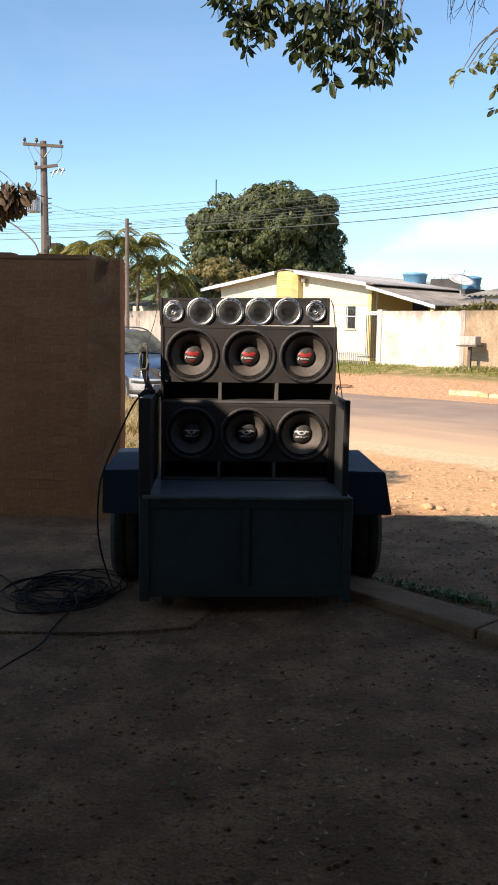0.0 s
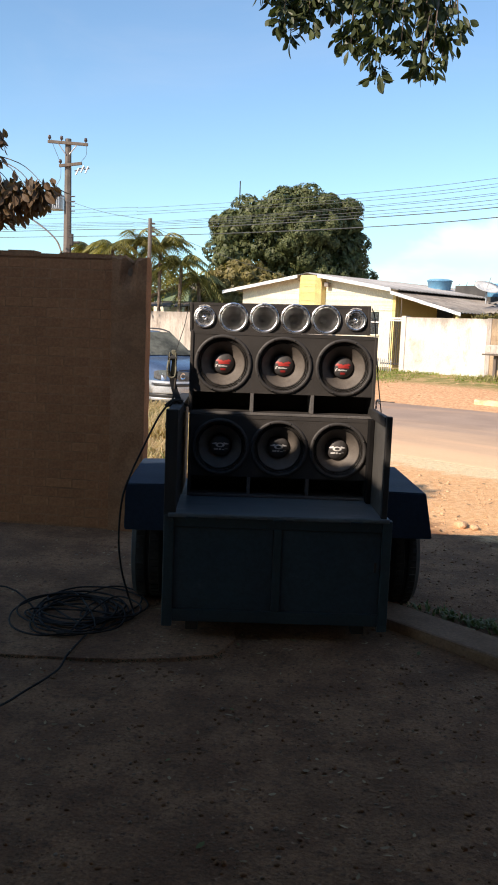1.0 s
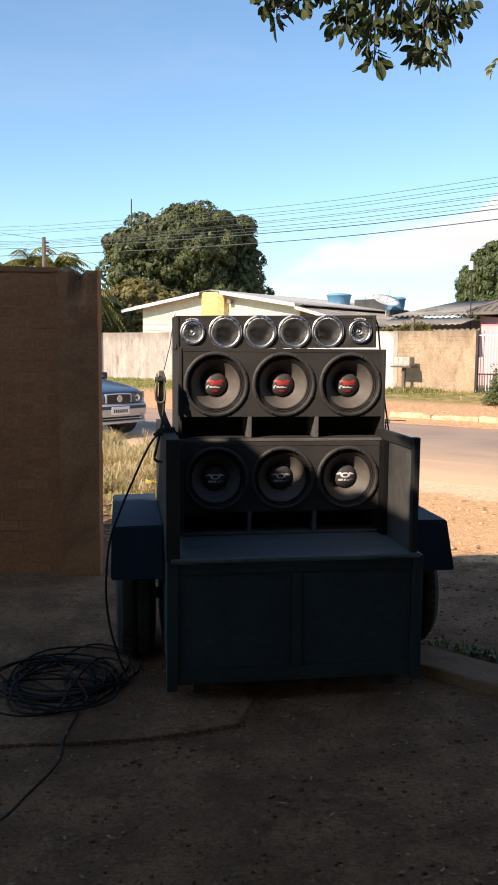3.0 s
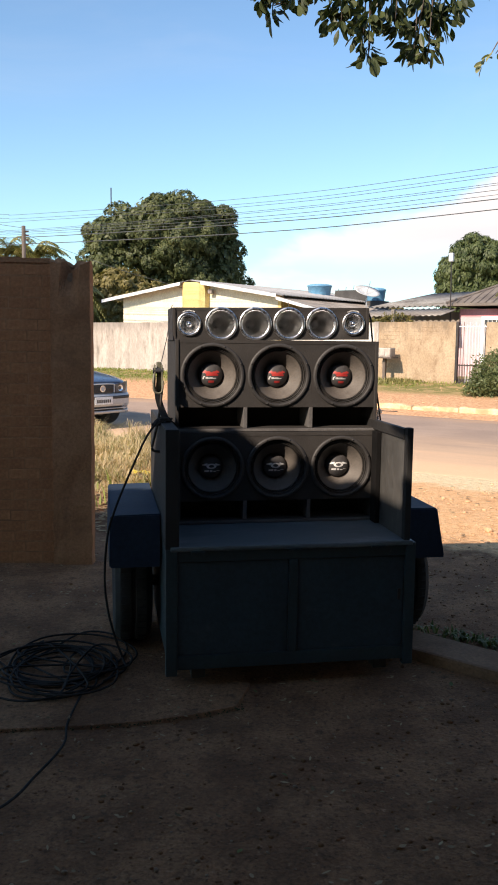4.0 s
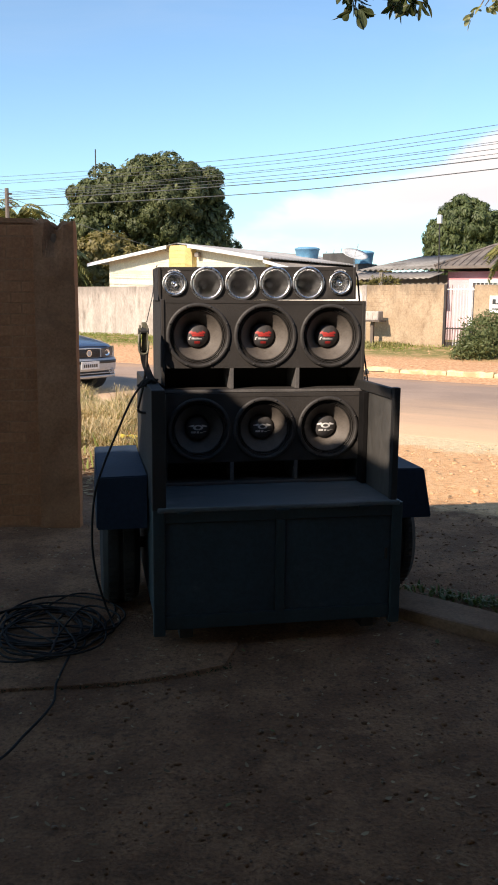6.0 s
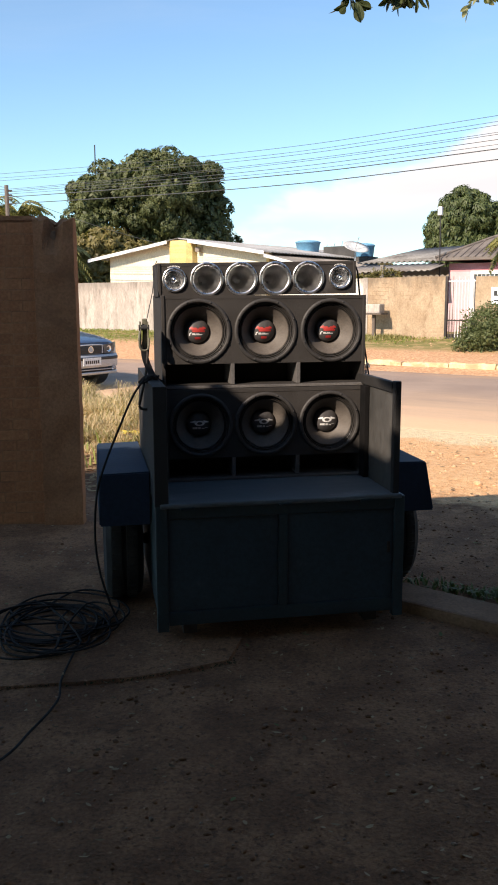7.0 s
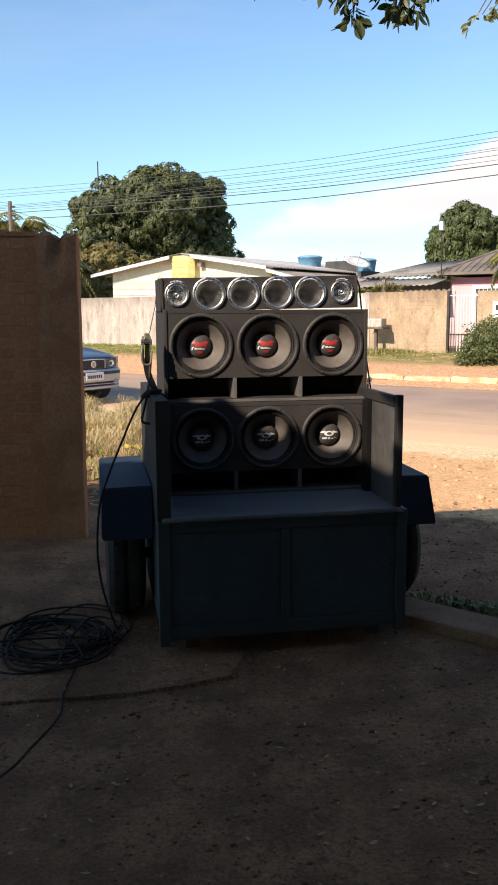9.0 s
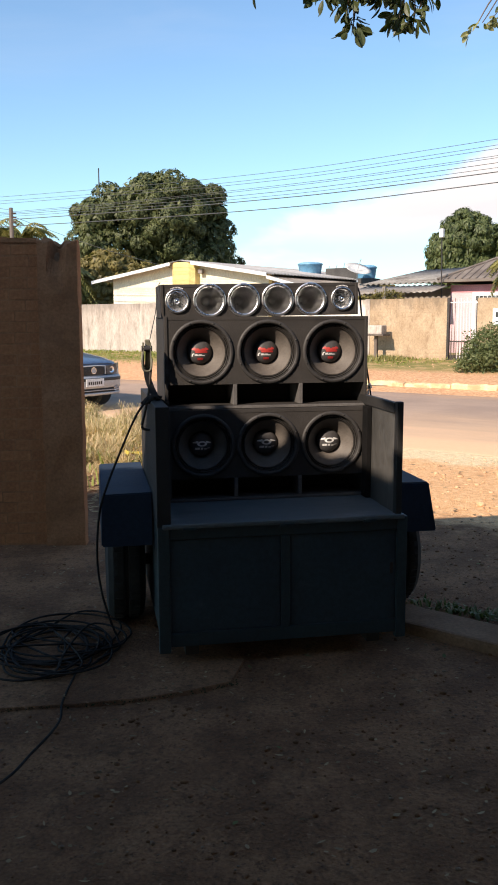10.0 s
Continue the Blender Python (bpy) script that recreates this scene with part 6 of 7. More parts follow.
part("badge_disc", lathe(bmesh.new(), [(0, 0.006), (0.045, 0.006), (0.045, 0)], 24, Matrix.Translation((0.068, 0, 0.645)) @ Matrix.Rotation(radians(90), 4, "Y")), "car_silver", car)


def bumper_band(name, rows, mat, label="", push=0.0):
    """A band round the nose, bowed in plan; rows of (offset, height)."""
    bm = bmesh.new()
    prev = None
    for y in np.linspace(-0.835, 0.835, 33):
        k = abs(float(y)) / 0.835
        x = 0.085 + push - 0.075 * k ** 2 - 0.32 * k ** 9
        ring = [bm.verts.new((x + dx, float(y), z)) for dx, z in rows]
        if prev:
            for i in range(len(rows)):
                bm.faces.new((prev[i], prev[(i + 1) % len(rows)], ring[(i + 1) % len(rows)], ring[i]))
        else:
            bm.faces.new(ring)
        prev = ring
    bm.faces.new(prev[::-1])
    bmesh.ops.recalc_face_normals(bm, faces=bm.faces)
    return part(name, bm, mat, car, label, smooth=True)


bumper_band("bumper", ((-0.12, 0.33), (-0.008, 0.335), (0.006, 0.36), (0.012, 0.44), (0.006, 0.52), (-0.012, 0.552), (-0.14, 0.556)), "car_silver", "silver front bumper")
bumper_band("bumper_strip", ((-0.06, 0.462), (0.017, 0.464), (0.020, 0.490), (0.016, 0.516), (-0.06, 0.518)), "black_plastic", "dark rubbing strip")
bumper_band("bumper_apron", ((-0.14, 0.205), (-0.03, 0.21), (-0.012, 0.235), (-0.010, 0.255), (-0.03, 0.262), (-0.14, 0.262)), "car_silver", "silver lower lip")
bumper_band("air_intake", ((-0.14, 0.262), (-0.034, 0.263), (-0.030, 0.30), (-0.030, 0.333), (-0.14, 0.334)), "black_plastic", "dark lower intake")
part("intake_bar", boxed(0.052, 0.068, -0.60, 0.60, 0.292, 0.304, bevel=0.003), "car_silver", car)
plate = part("number_plate", boxed(0.100, 0.110, -0.20, 0.20, 0.375, 0.505, bevel=0.004), "white_paint", car, "pale plate with dark bars")
for k in range(7):
    part("lettering_bar", boxed(0.1105, 0.113, -0.155 + k * 0.046, -0.125 + k * 0.046, 0.405, 0.46), "dark_metal", plate)
part("bonnet_gap", tube(bmesh.new(), smooth_line([(-0.02, -0.50, 0.742), (0.012, -0.25, 0.752), (0.016, 0, 0.756), (0.012, 0.25, 0.752), (-0.02, 0.50, 0.742)], 5), 0.006, 6), "black_plastic", car, "dark gap along the bonnet edge")
for s in (1, -1):
    part("wiper", tube(bmesh.new(), [(-1.10, s * 0.30 - 0.25, 0.962), (-1.22, s * 0.30 + 0.22, 1.03)], 0.009, 6), "black_plastic", car)
    part("pillar", tube(bmesh.new(), [(-1.14, s * 0.69, 0.955), (-1.42, s * 0.625, 1.16), (-1.74, s * 0.555, 1.385)], 0.017, 8), "black_plastic", car)
for x in (-0.72, -3.05):
    for s in (1, -1):
        m = Matrix.Translation((x, s * 0.72, 0.29)) @ Matrix.Rotation(radians(90), 4, "X")
        wh = new("wheel")
        wh.parent = car
        wh.matrix_basis = m
        part("tyre", lathe(bmesh.new(), [(0.19, -0.09), (0.26, -0.095), (0.285, -0.07), (0.29, 0), (0.285, 0.07), (0.26, 0.095), (0.19, 0.09)], 32, closed=True), "tyre", wh, smooth=True)
        part("rim", lathe(bmesh.new(), [(0, 0.06), (0.1, 0.07), (0.17, 0.085), (0.195, 0.09), (0.195, -0.09), (0.17, -0.085), (0.1, -0.07), (0, -0.06)], 28), "rim", wh, smooth=True)
        part("wheel_arch", lathe(bmesh.new(), [(0.27, -0.105), (0.345, -0.105), (0.345, 0.105), (0.27, 0.105)], 32, closed=True), "black_plastic", wh)

# ---------------------------------------------------------------- trees


def clumped(blobs, size, seed, reach=(0.70, 0.95), fill=3.2):
    """Covers big blobs with many small tufts, so that the crown gets bulges and hollows."""
    g = np.random.default_rng(seed + 900)
    out = []
    for x, y, z, rx, ry, rz in blobs:
        k = max(5, int(fill * (rx * ry + ry * rz + rx * rz) / (size * size)))
        for _ in range(k):
            d = g.normal(0, 1, 3)
            d /= np.linalg.norm(d)
            s = g.uniform(*reach)
            q = size * g.uniform(0.6, 1.25)
            out.append((x + d[0] * rx * s, y + d[1] * ry * s, z + d[2] * rz * s, q, q, q * 0.8))
    return out


def crown_points(blobs, count, seed, shell=(0.72, 1.04), rough=1.0):
    g = np.random.default_rng(seed)
    vol = np.array([b[3] * b[4] + b[4] * b[5] + b[3] * b[5] for b in blobs])
    pick = g.choice(len(blobs), count, p=vol / vol.sum())
    d = g.normal(0, 1, (count, 3))
    d /= np.linalg.norm(d, axis=1, keepdims=True)
    bl = np.array(blobs)[pick]
    rad = g.uniform(shell[0], shell[1], (count, 1))
    lump = np.array([noise.noise((float(v[0]) * 3.1 + seed, float(v[1]) * 3.1, float(v[2]) * 3.1 + float(k))) for v, k in zip(d, pick)])
    lump2 = np.array([noise.noise((float(v[0]) * 7.5, float(v[1]) * 7.5 + seed, float(v[2]) * 7.5 + float(k))) for v, k in zip(d, pick)])
    rad *= (1 + rough * (0.22 * lump + 0.20 * lump2))[:, None]
    return bl[:, :3] + d * bl[:, 3:] * rad, d


def tree(name, label, base, trunk_r, trunk_top, blobs, count, length, width, mat, seed, droop=0.45, core=0.0, tuft=0.0, big=0.0, jitter=0.55):
    tr = thing(name, Matrix.Translation(base), label, "tree")
    o = Vector(base)
    bm = bmesh.new()
    tube(bm, smooth_line([(0, 0, -0.2), (0.03, 0.02, trunk_top * 0.5), (0, 0, trunk_top)], 5), trunk_r, 10, trunk_r * 0.7)
    part("trunk", bm, "bark", tr, smooth=True)
    for b in blobs:
        c = Vector(b[:3]) - o
        limb = bmesh.new()
        tube(limb, smooth_line([(0, 0, trunk_top * 0.85), (c.x * 0.45, c.y * 0.45, trunk_top + (c.z - trunk_top) * 0.35), (c.x, c.y, c.z + b[5] * 0.3)], 5), trunk_r * 0.45, 7, trunk_r * 0.08)
        part("limb", limb, "bark", tr, smooth=True)
    lumps = clumped(blobs, big, seed, (0.54, 0.76), 1.5) if big else blobs
    p, d = crown_points(clumped(lumps, tuft, seed + 3, fill=1.15 if big else 3.2) if tuft else lumps, count, seed, (0.62, 0.98) if big else (0.72, 1.04), 0.5 if big else 1.0)
    if core:
        p2, d2 = crown_points(blobs, int(count * core), seed + 50, (0.35, 0.75))
        p, d = np.concatenate((p, p2)), np.concatenate((d, d2))
    v, f = leaf_cloud(p - np.array(base), d, length, width, droop, jitter, seed, outward=bool(tuft))
    cr = part_data("crown", v, f, mat, tr, "dense leafy crown")
    cr["kind"] = "stuff"
    return tr


def lobed_tree(name, label, base, trunk_r, trunk_top, blobs, gap, lobe_r, tufts, leaves, length, width, mat, seed, droop=0.5, inner=12000):
    """A crown of rounded lobes set apart from one another, each covered with tufts of leaves."""
    tr = thing(name, Matrix.Translation(base), label, "tree")
    o = np.array(base)
    part("trunk", tube(bmesh.new(), smooth_line([(0, 0, -0.2), (0.03, 0.02, trunk_top * 0.5), (0, 0, trunk_top)], 5), trunk_r, 10, trunk_r * 0.7), "bark", tr, smooth=True)
    g = np.random.default_rng(seed)
    bl = np.array(blobs)
    for b in bl:
        c = b[:3] - o
        limb = smooth_line([(0, 0, trunk_top * 0.85), (c[0] * 0.45, c[1] * 0.45, trunk_top + (c[2] - trunk_top) * 0.35), (c[0], c[1], c[2] + b[5] * 0.3)], 5)
        part("limb", tube(bmesh.new(), limb, trunk_r * 0.45, 7, trunk_r * 0.08), "bark", tr, smooth=True)
    # lobe centres: spread over the outside of the blobs, no two closer than the gap
    lobes = []
    for _ in range(9000):
        b = bl[g.integers(len(bl))]
        d = g.normal(0, 1, 3)
        d /= np.linalg.norm(d)
        q = b[:3] + d * (b[3:] - lobe_r * 0.75)
        if np.any((((q - bl[:, :3]) / np.maximum(bl[:, 3:] - lobe_r * 0.75, 0.05)) ** 2).sum(1) < 0.90):
            continue
        if all(np.linalg.norm(q - l[0]) > gap for l in lobes):
            lobes.append((q, d, lobe_r * g.uniform(0.55, 1.30)))
    places, normals = [], []
    for q, d, r in lobes:
        v = g.normal(0, 1, (tufts, 3)) + d * 0.8 + np.array((0, 0, 0.35))
        v /= np.linalg.norm(v, axis=1, keepdims=True)
        tip = q + v * r * g.uniform(0.80, 1.06, (tufts, 1)) * np.array((1, 1, 0.85))
        for c, n in zip(tip, v):
            off = g.normal(0, 1, (leaves, 3))
            off /= np.linalg.norm(off, axis=1, keepdims=True)
            places.append(c + off * length * 0.55 * g.uniform(0.2, 1.0, (leaves, 1)))
            normals.append(n + off * 0.55)
    p, d = np.concatenate(places), np.concatenate(normals)
    v, f = leaf_cloud(p - o, d, length, width, droop, 0.22, seed, outward=True)
    part_data("crown", v, f, mat, tr, "dense crown of rounded leafy lobes")["kind"] = "stuff"
    p, d = crown_points(blobs, inner, seed + 50, (0.45, 0.86), 0.4)
    v, f = leaf_cloud(p - o, d, length * 2.0, width * 2.4, droop, 0.4, seed + 1, outward=True)
    part_data("inner_foliage", v, f, mat, tr)["kind"] = "stuff"
    return tr


lobed_tree("mango_tree", "large dense dark green mango tree behind the house", (-1.2, 38, 0.4), 0.35, 3.0,
           [(-1.3, 37.6, 5.5, 2.1, 1.9, 1.9), (-0.6, 38.2, 6.45, 1.65, 1.5, 1.1), (-1.9, 37.4, 6.4, 1.2, 1.3, 1.1), (0.66, 39.4, 6.3, 1.05, 1.2, 1.15), (-3.85, 37.2, 5.5, 1.1, 1.2, 1.05),
            (-3.0, 37.3, 6.0, 1.0, 1.2, 1.0), (-3.9, 37.2, 4.4, 1.05, 1.2, 1.15), (0.98, 39.5, 4.9, 1.05, 1.2, 1.2), (1.25, 39.4, 3.9, 0.95, 1.1, 0.85), (-0.8, 37.9, 3.9, 2.2, 1.4, 1.1)],
           0.72, 0.56, 78, 13, 0.125, 0.050, "mango", 21, 0.55, 20000)
lobed_tree("leafy_tree", "yellowish olive-green tree beside the mango tree", (-3.6, 34.5, 0.4), 0.18, 2.0,
           [(-3.2, 34.5, 3.25, 1.15, 1.1, 0.95), (-4.1, 34.6, 2.9, 0.8, 0.9, 0.9), (-2.2, 34.5, 2.95, 1.1, 0.9, 0.7), (-3.4, 34.2, 2.3, 1.2, 0.9, 0.7), (-4.5, 34.3, 2.2, 0.75, 0.8, 0.75)], 0.42, 0.32, 26, 9, 0.13, 0.055, "olive", 23, 0.3, 9000)
lobed_tree("leafy_tree", "round dense green tree rising behind the pink house", (13.7, 42, 0.4), 0.3, 3.0,
           [(13.3, 42, 5.1, 1.35, 1.5, 1.5), (12.5, 42, 4.5, 1.1, 1.2, 1.2), (15.0, 42, 4.7, 1.4, 1.4, 1.3), (13.4, 42, 3.7, 1.9, 1.4, 1.1)], 0.52, 0.42, 34, 12, 0.22, 0.058, "tree_green", 25, 1.1, 12000)
tree("leafy_tree", "distant low tree behind the rooftops", (3.0, 52, 0.4), 0.2, 2.0, [(2.9, 52, 3.6, 1.0, 0.9, 0.75), (4.0, 52, 3.3, 0.8, 0.8, 0.6)], 1400, 0.3, 0.12, "shrub", 27)
tree("leafy_tree", "distant low tree behind the rooftops", (9.5, 54, 0.4), 0.2, 2.0, [(8.2, 54, 3.4, 1.4, 0.9, 0.55), (10.2, 54, 3.3, 1.2, 0.8, 0.5)], 1500, 0.3, 0.12, "shrub", 28)
tree("shrub", "bushy grey-green shrub on the verge beside the gate", (6.75, 19.3, 0.3), 0.04, 0.3,
     [(6.45, 19.2, 0.78, 0.68, 0.5, 0.58), (6.02, 19.0, 0.55, 0.46, 0.4, 0.42), (7.1, 19.3, 0.9, 0.66, 0.5, 0.6)], 9000, 0.085, 0.026, "shrub", 29, -0.2, core=0.3, tuft=0.16)
# unseen tree added left of the yard; its crown shades the brick wall
tree("leafy_tree", "unseen leafy tree added to shade the brick wall", (-4.75, 3.2, 0.0), 0.16, 2.4,
     [(-4.6, 3.3, 2.75, 0.85, 0.85, 0.6), (-4.65, 3.35, 3.4, 0.80, 0.80, 0.65), (-4.6, 3.3, 4.1, 0.75, 0.75, 0.65), (-4.6, 3.25, 4.62, 0.56, 0.56, 0.48), (-5.3, 3.0, 3.6, 0.8, 0.8, 0.9)], 10000, 0.14, 0.065, "near_leaf", 31, 0.4, core=0.7)


def palm(base, top, seed, size=1.35):
    g = random.Random(seed)
    p = thing("palm_tree", Matrix.Translation(base), "feathery palm with arching fronds behind the wall", "palm tree", "palms behind the wall")
    part("trunk", tube(bmesh.new(), smooth_line([(0, 0, 0), (g.uniform(-0.1, 0.1), 0, top * 0.5), (0, 0, top)], 5), 0.09, 8, 0.06), "bark", p, smooth=True)
    for k in range(20):
        a = 2 * math.pi * k / 20 + g.uniform(-0.2, 0.2)
        up = g.uniform(-0.35, 1.15)
        ln = size * g.uniform(0.8, 1.15)
        verts, faces = [], []
        for i in range(19):
            s = i / 18
            r = ln * s * math.cos(up * (1 - 0.3 * s))
            h = top + ln * (math.sin(up) * s - 0.85 * s * s * (0.75 + 0.4 * math.cos(up)))
            c = Vector((r * math.cos(a), r * math.sin(a), h))
            out = Vector((math.cos(a), math.sin(a), 0))
            side = Vector((-math.sin(a), math.cos(a), 0))
            leaf = 0.34 * size * math.sin(math.pi * min(1, s * 0.9 + 0.12)) + 0.03
            if verts:
                faces.append((len(verts) - 3, len(verts) - 2, len(verts)))
            for sg in (-1, 1):
                tip = c + side * sg * leaf * 0.75 + out * leaf * 0.45 - Vector((0, 0, leaf * g.uniform(0.35, 0.75)))
                w = out * 0.040
                o = len(verts)
                verts += [tuple(c - w), tuple(c + w), tuple(tip)]
                faces.append((o, o + 1, o + 2))
        part_data("frond", verts, faces, "palm", p)
    return p


for i, (x, y, top, size) in enumerate(((-10.0, 37, 3.9, 1.3), (-8.7, 32.5, 4.15, 1.35), (-7.6, 31.5, 4.25, 1.5), (-6.75, 31.5, 4.45, 1.6), (-5.9, 31.8, 4.35, 1.6), (-5.15, 32, 3.75, 1.4), (-4.6, 32.6, 3.25, 1.2), (-8.0, 37.5, 3.6, 1.5), (-4.4, 38, 3.6, 1.4), (-11.2, 37, 3.6, 1.2))):
    palm((x, y, 0.4), top - 0.4, 40 + i, size)
tree("undergrowth", "dark green thicket under the palms", (-7.4, 40.5, 0.4), 0.12, 1.2,
     [(-9.6, 40.8, 2.6, 1.4, 0.8, 1.1), (-7.8, 40.8, 2.9, 1.5, 0.8, 1.3), (-6.0, 40.6, 2.7, 1.3, 0.8, 1.2), (-4.8, 40.2, 2.5, 0.9, 0.8, 1.1)], 8000, 0.2, 0.09, "palm", 33, 0.5, core=0.3)
tree("shrub", "brownish climbing shrub showing above the garden wall", UD * -11.2 + ND * 20.75 + Vector((0, 0, 0.45)), 0.03, 1.2,
     [(4.92, 22.97, 1.95, 0.45, 0.3, 0.24), (4.38, 23.42, 1.85, 0.4, 0.3, 0.2)], 1500, 0.08, 0.03, "olive", 35, 0.1)
palm((7.75, 21.6, 0.5), 2.35, 60, 0.75)
part("pole_shaft", tube(bmesh.new(), [(7.72, 21.0, 0.4), (7.72, 21.0, 3.4)], 0.055, 8), "pole", None)
bpy.data.objects["pole_shaft"].name = "gate_pole"
tagged(bpy.data.objects["gate_pole"], "slim grey pole standing behind the garden wall", "pole")


def hanging_branch(br, clumps, anchor, mat, length, width, seed, spread=0.075, per=26, droop=1.1):
    """Drooping twigs, each ending in a bunch of leaves, on a tree at the origin."""
    g = np.random.default_rng(seed)
    allp, alld = [], []
    for i, (x, y, z, k) in enumerate(clumps):
        c = Vector((x, y, z))
        a = Vector(anchor) + (c - Vector(anchor)) * 0.35 + Vector((g.normal(0, 0.1), g.normal(0, 0.1), 0.15))
        top = c + (a - c) * 0.35 + Vector((0, 0, 0.12))
        part("twig", tube(bmesh.new(), smooth_line([anchor, a, top, c + Vector((0, 0, 0.02))], 5), 0.010, 6, 0.0025), "twig", br, smooth=True)
        m = int(per * k)
        off = g.normal(0, 1, (m, 3)) * spread * k ** 0.5 * np.array((1, 1, 0.85))
        allp.append(np.array(c) + off + np.array((0, 0, 0.015)))
        dd = off / (np.linalg.norm(off, axis=1, keepdims=True) + 1e-6)
        alld.append(dd * np.array((1, 1, 0.4)))
    v, f = leaf_cloud(np.concatenate(allp), np.concatenate(alld), length, width, droop, 0.3, seed, fold=0.12)
    lv = part_data("leaves", v, f, mat, br)
    lv["kind"] = "stuff"
    return br


yard_tree = thing("leafy_tree", pose(0, 0, 0), "leafy yard tree whose drooping branches hang against the sky", "tree")
part("trunk", tube(bmesh.new(), smooth_line([(3.3, 3.95, -0.1), (3.25, 4.0, 1.6), (3.2, 4.1, 3.3)], 5), 0.15, 10, 0.11), "bark", yard_tree, smooth=True)
for limb in ([(3.2, 4.1, 3.2), (2.3, 4.6, 3.9), (1.2, 4.8, 3.95), (0.45, 4.75, 3.75)], [(3.2, 4.1, 3.25), (2.8, 5.0, 3.6), (2.1, 5.66, 3.35)], [(3.2, 4.1, 3.3), (2.3, 5.0, 3.95), (1.3, 5.3, 3.62)]):
    part("limb", tube(bmesh.new(), smooth_line(limb, 6), 0.05, 8, 0.012), "bark", yard_tree, smooth=True)
hanging_branch(yard_tree, [
    (-0.18, 4.84, 3.19, 1.2), (-0.14, 4.87, 3.28, 1.5), (-0.1, 4.9, 3.02, 0.8), (-0.1, 4.9, 3.15, 1.6), (-0.07, 4.84, 3.06, 1), (-0.04, 4.96, 2.97, 0.5),
    (-0.03, 4.96, 3.15, 1.8), (0.01, 4.93, 3.07, 1.4), (0.05, 4.87, 3.15, 1.6), (0.06, 4.87, 3.03, 1), (0.08, 4.93, 3.28, 1.8), (0.11, 4.84, 3.18, 1.5),
    (0.15, 4.93, 3.12, 1.4), (0.24, 4.9, 3.19, 1.2), (0.24, 4.96, 2.97, 1), (0.26, 4.96, 3.14, 0.5)],
    (0.1, 4.75, 3.7), "near_leaf", 0.066, 0.032, 71, 0.023, 20, 1.0)
hanging_branch(yard_tree, [
    (0.27, 4.87, 2.91, 0.6), (0.28, 4.9, 3.02, 1.5), (0.29, 4.84, 3.27, 1.8), (0.32, 4.87, 3.15, 1), (0.35, 4.93, 2.99, 1.4), (0.37, 4.84, 3.08, 1.8),
    (0.38, 4.9, 2.87, 1), (0.39, 4.93, 3.15, 1.6), (0.4, 4.84, 2.93, 1.3), (0.4, 4.87, 2.76, 0.5), (0.42, 4.96, 2.82, 0.8), (0.45, 4.93, 3.15, 1.5),
    (0.46, 4.84, 3.05, 1.5), (0.51, 4.9, 2.97, 1.5), (0.51, 4.9, 3.27, 1.8), (0.52, 4.87, 2.92, 0.6)],
    (0.45, 4.75, 3.75), "near_leaf", 0.066, 0.032, 72, 0.023, 20, 1.0)
hanging_branch(yard_tree, [
    (0.55, 4.93, 3.14, 1.5), (0.57, 4.96, 2.95, 1), (0.62, 4.84, 3.15, 1.5), (0.62, 4.9, 2.82, 0.5), (0.63, 4.87, 2.91, 0.8), (0.64, 4.93, 2.84, 1.1),
    (0.66, 4.87, 3.04, 1.2), (0.67, 4.84, 2.8, 0.7), (0.67, 4.96, 3.27, 1.5), (0.68, 4.9, 3.1, 1.5), (0.68, 4.96, 3.17, 1.2), (0.73, 4.93, 3.02, 1.3),
    (0.73, 4.96, 2.89, 0.4), (0.73, 4.96, 3.14, 0.7), (0.74, 4.9, 2.95, 0.8), (0.79, 4.84, 3.01, 1)],
    (0.8, 4.8, 3.8), "near_leaf", 0.066, 0.032, 74, 0.023, 20, 1.0)
hanging_branch(yard_tree, [
    (1.22, 5.66, 3.02, 0.25), (1.27, 5.66, 3.06, 0.3), (1.33, 5.66, 3.09, 0.35), (1.39, 5.66, 3.11, 0.5), (1.45, 5.66, 3.08, 0.6), (1.50, 5.66, 3.0, 0.5), (1.46, 5.66, 2.96, 0.25), (1.47, 5.66, 2.83, 0.3), (1.62, 5.66, 3.08, 1)],
    (2.1, 5.66, 3.35), "sunlit_leaf", 0.06, 0.03, 73, 0.026, 22, 0.5)
back_tree = thing("leafy_tree", pose(0, 0, 0), "tree with withered brown leaves behind the brick wall", "tree")
part("trunk", tube(bmesh.new(), smooth_line([(-4.9, 9.2, -0.1), (-4.8, 9.2, 1.6), (-4.6, 9.1, 3.0)], 5), 0.12, 9, 0.08), "bark", back_tree, smooth=True)
part("limb", tube(bmesh.new(), smooth_line([(-4.6, 9.1, 2.9), (-4.1, 9.0, 3.5), (-3.7, 9.0, 3.6)], 5), 0.05, 8, 0.02), "bark", back_tree, smooth=True)
hanging_branch(back_tree, [
    (-2.66, 9.0, 2.82, 0.9), (-2.74, 9.0, 2.75, 1.0), (-2.85, 9.0, 2.80, 1.0), (-2.93, 9.0, 2.72, 1.2), (-3.06, 9.0, 2.80, 1.4), (-3.02, 9.0, 2.66, 1.2), (-3.16, 9.0, 2.70, 1.4), (-3.18, 9.0, 2.56, 1.2), (-3.30, 9.0, 2.62, 1.4), (-3.18, 9.0, 3.31, 0.6), (-3.26, 9.0, 3.42, 0.8), (-3.32, 9.0, 3.12, 0.8)],
    (-3.75, 9.0, 3.15), "brown_leaf", 0.13, 0.066, 75, 0.065, 46, 1.3)
bare = yard_tree
g = random.Random(5)
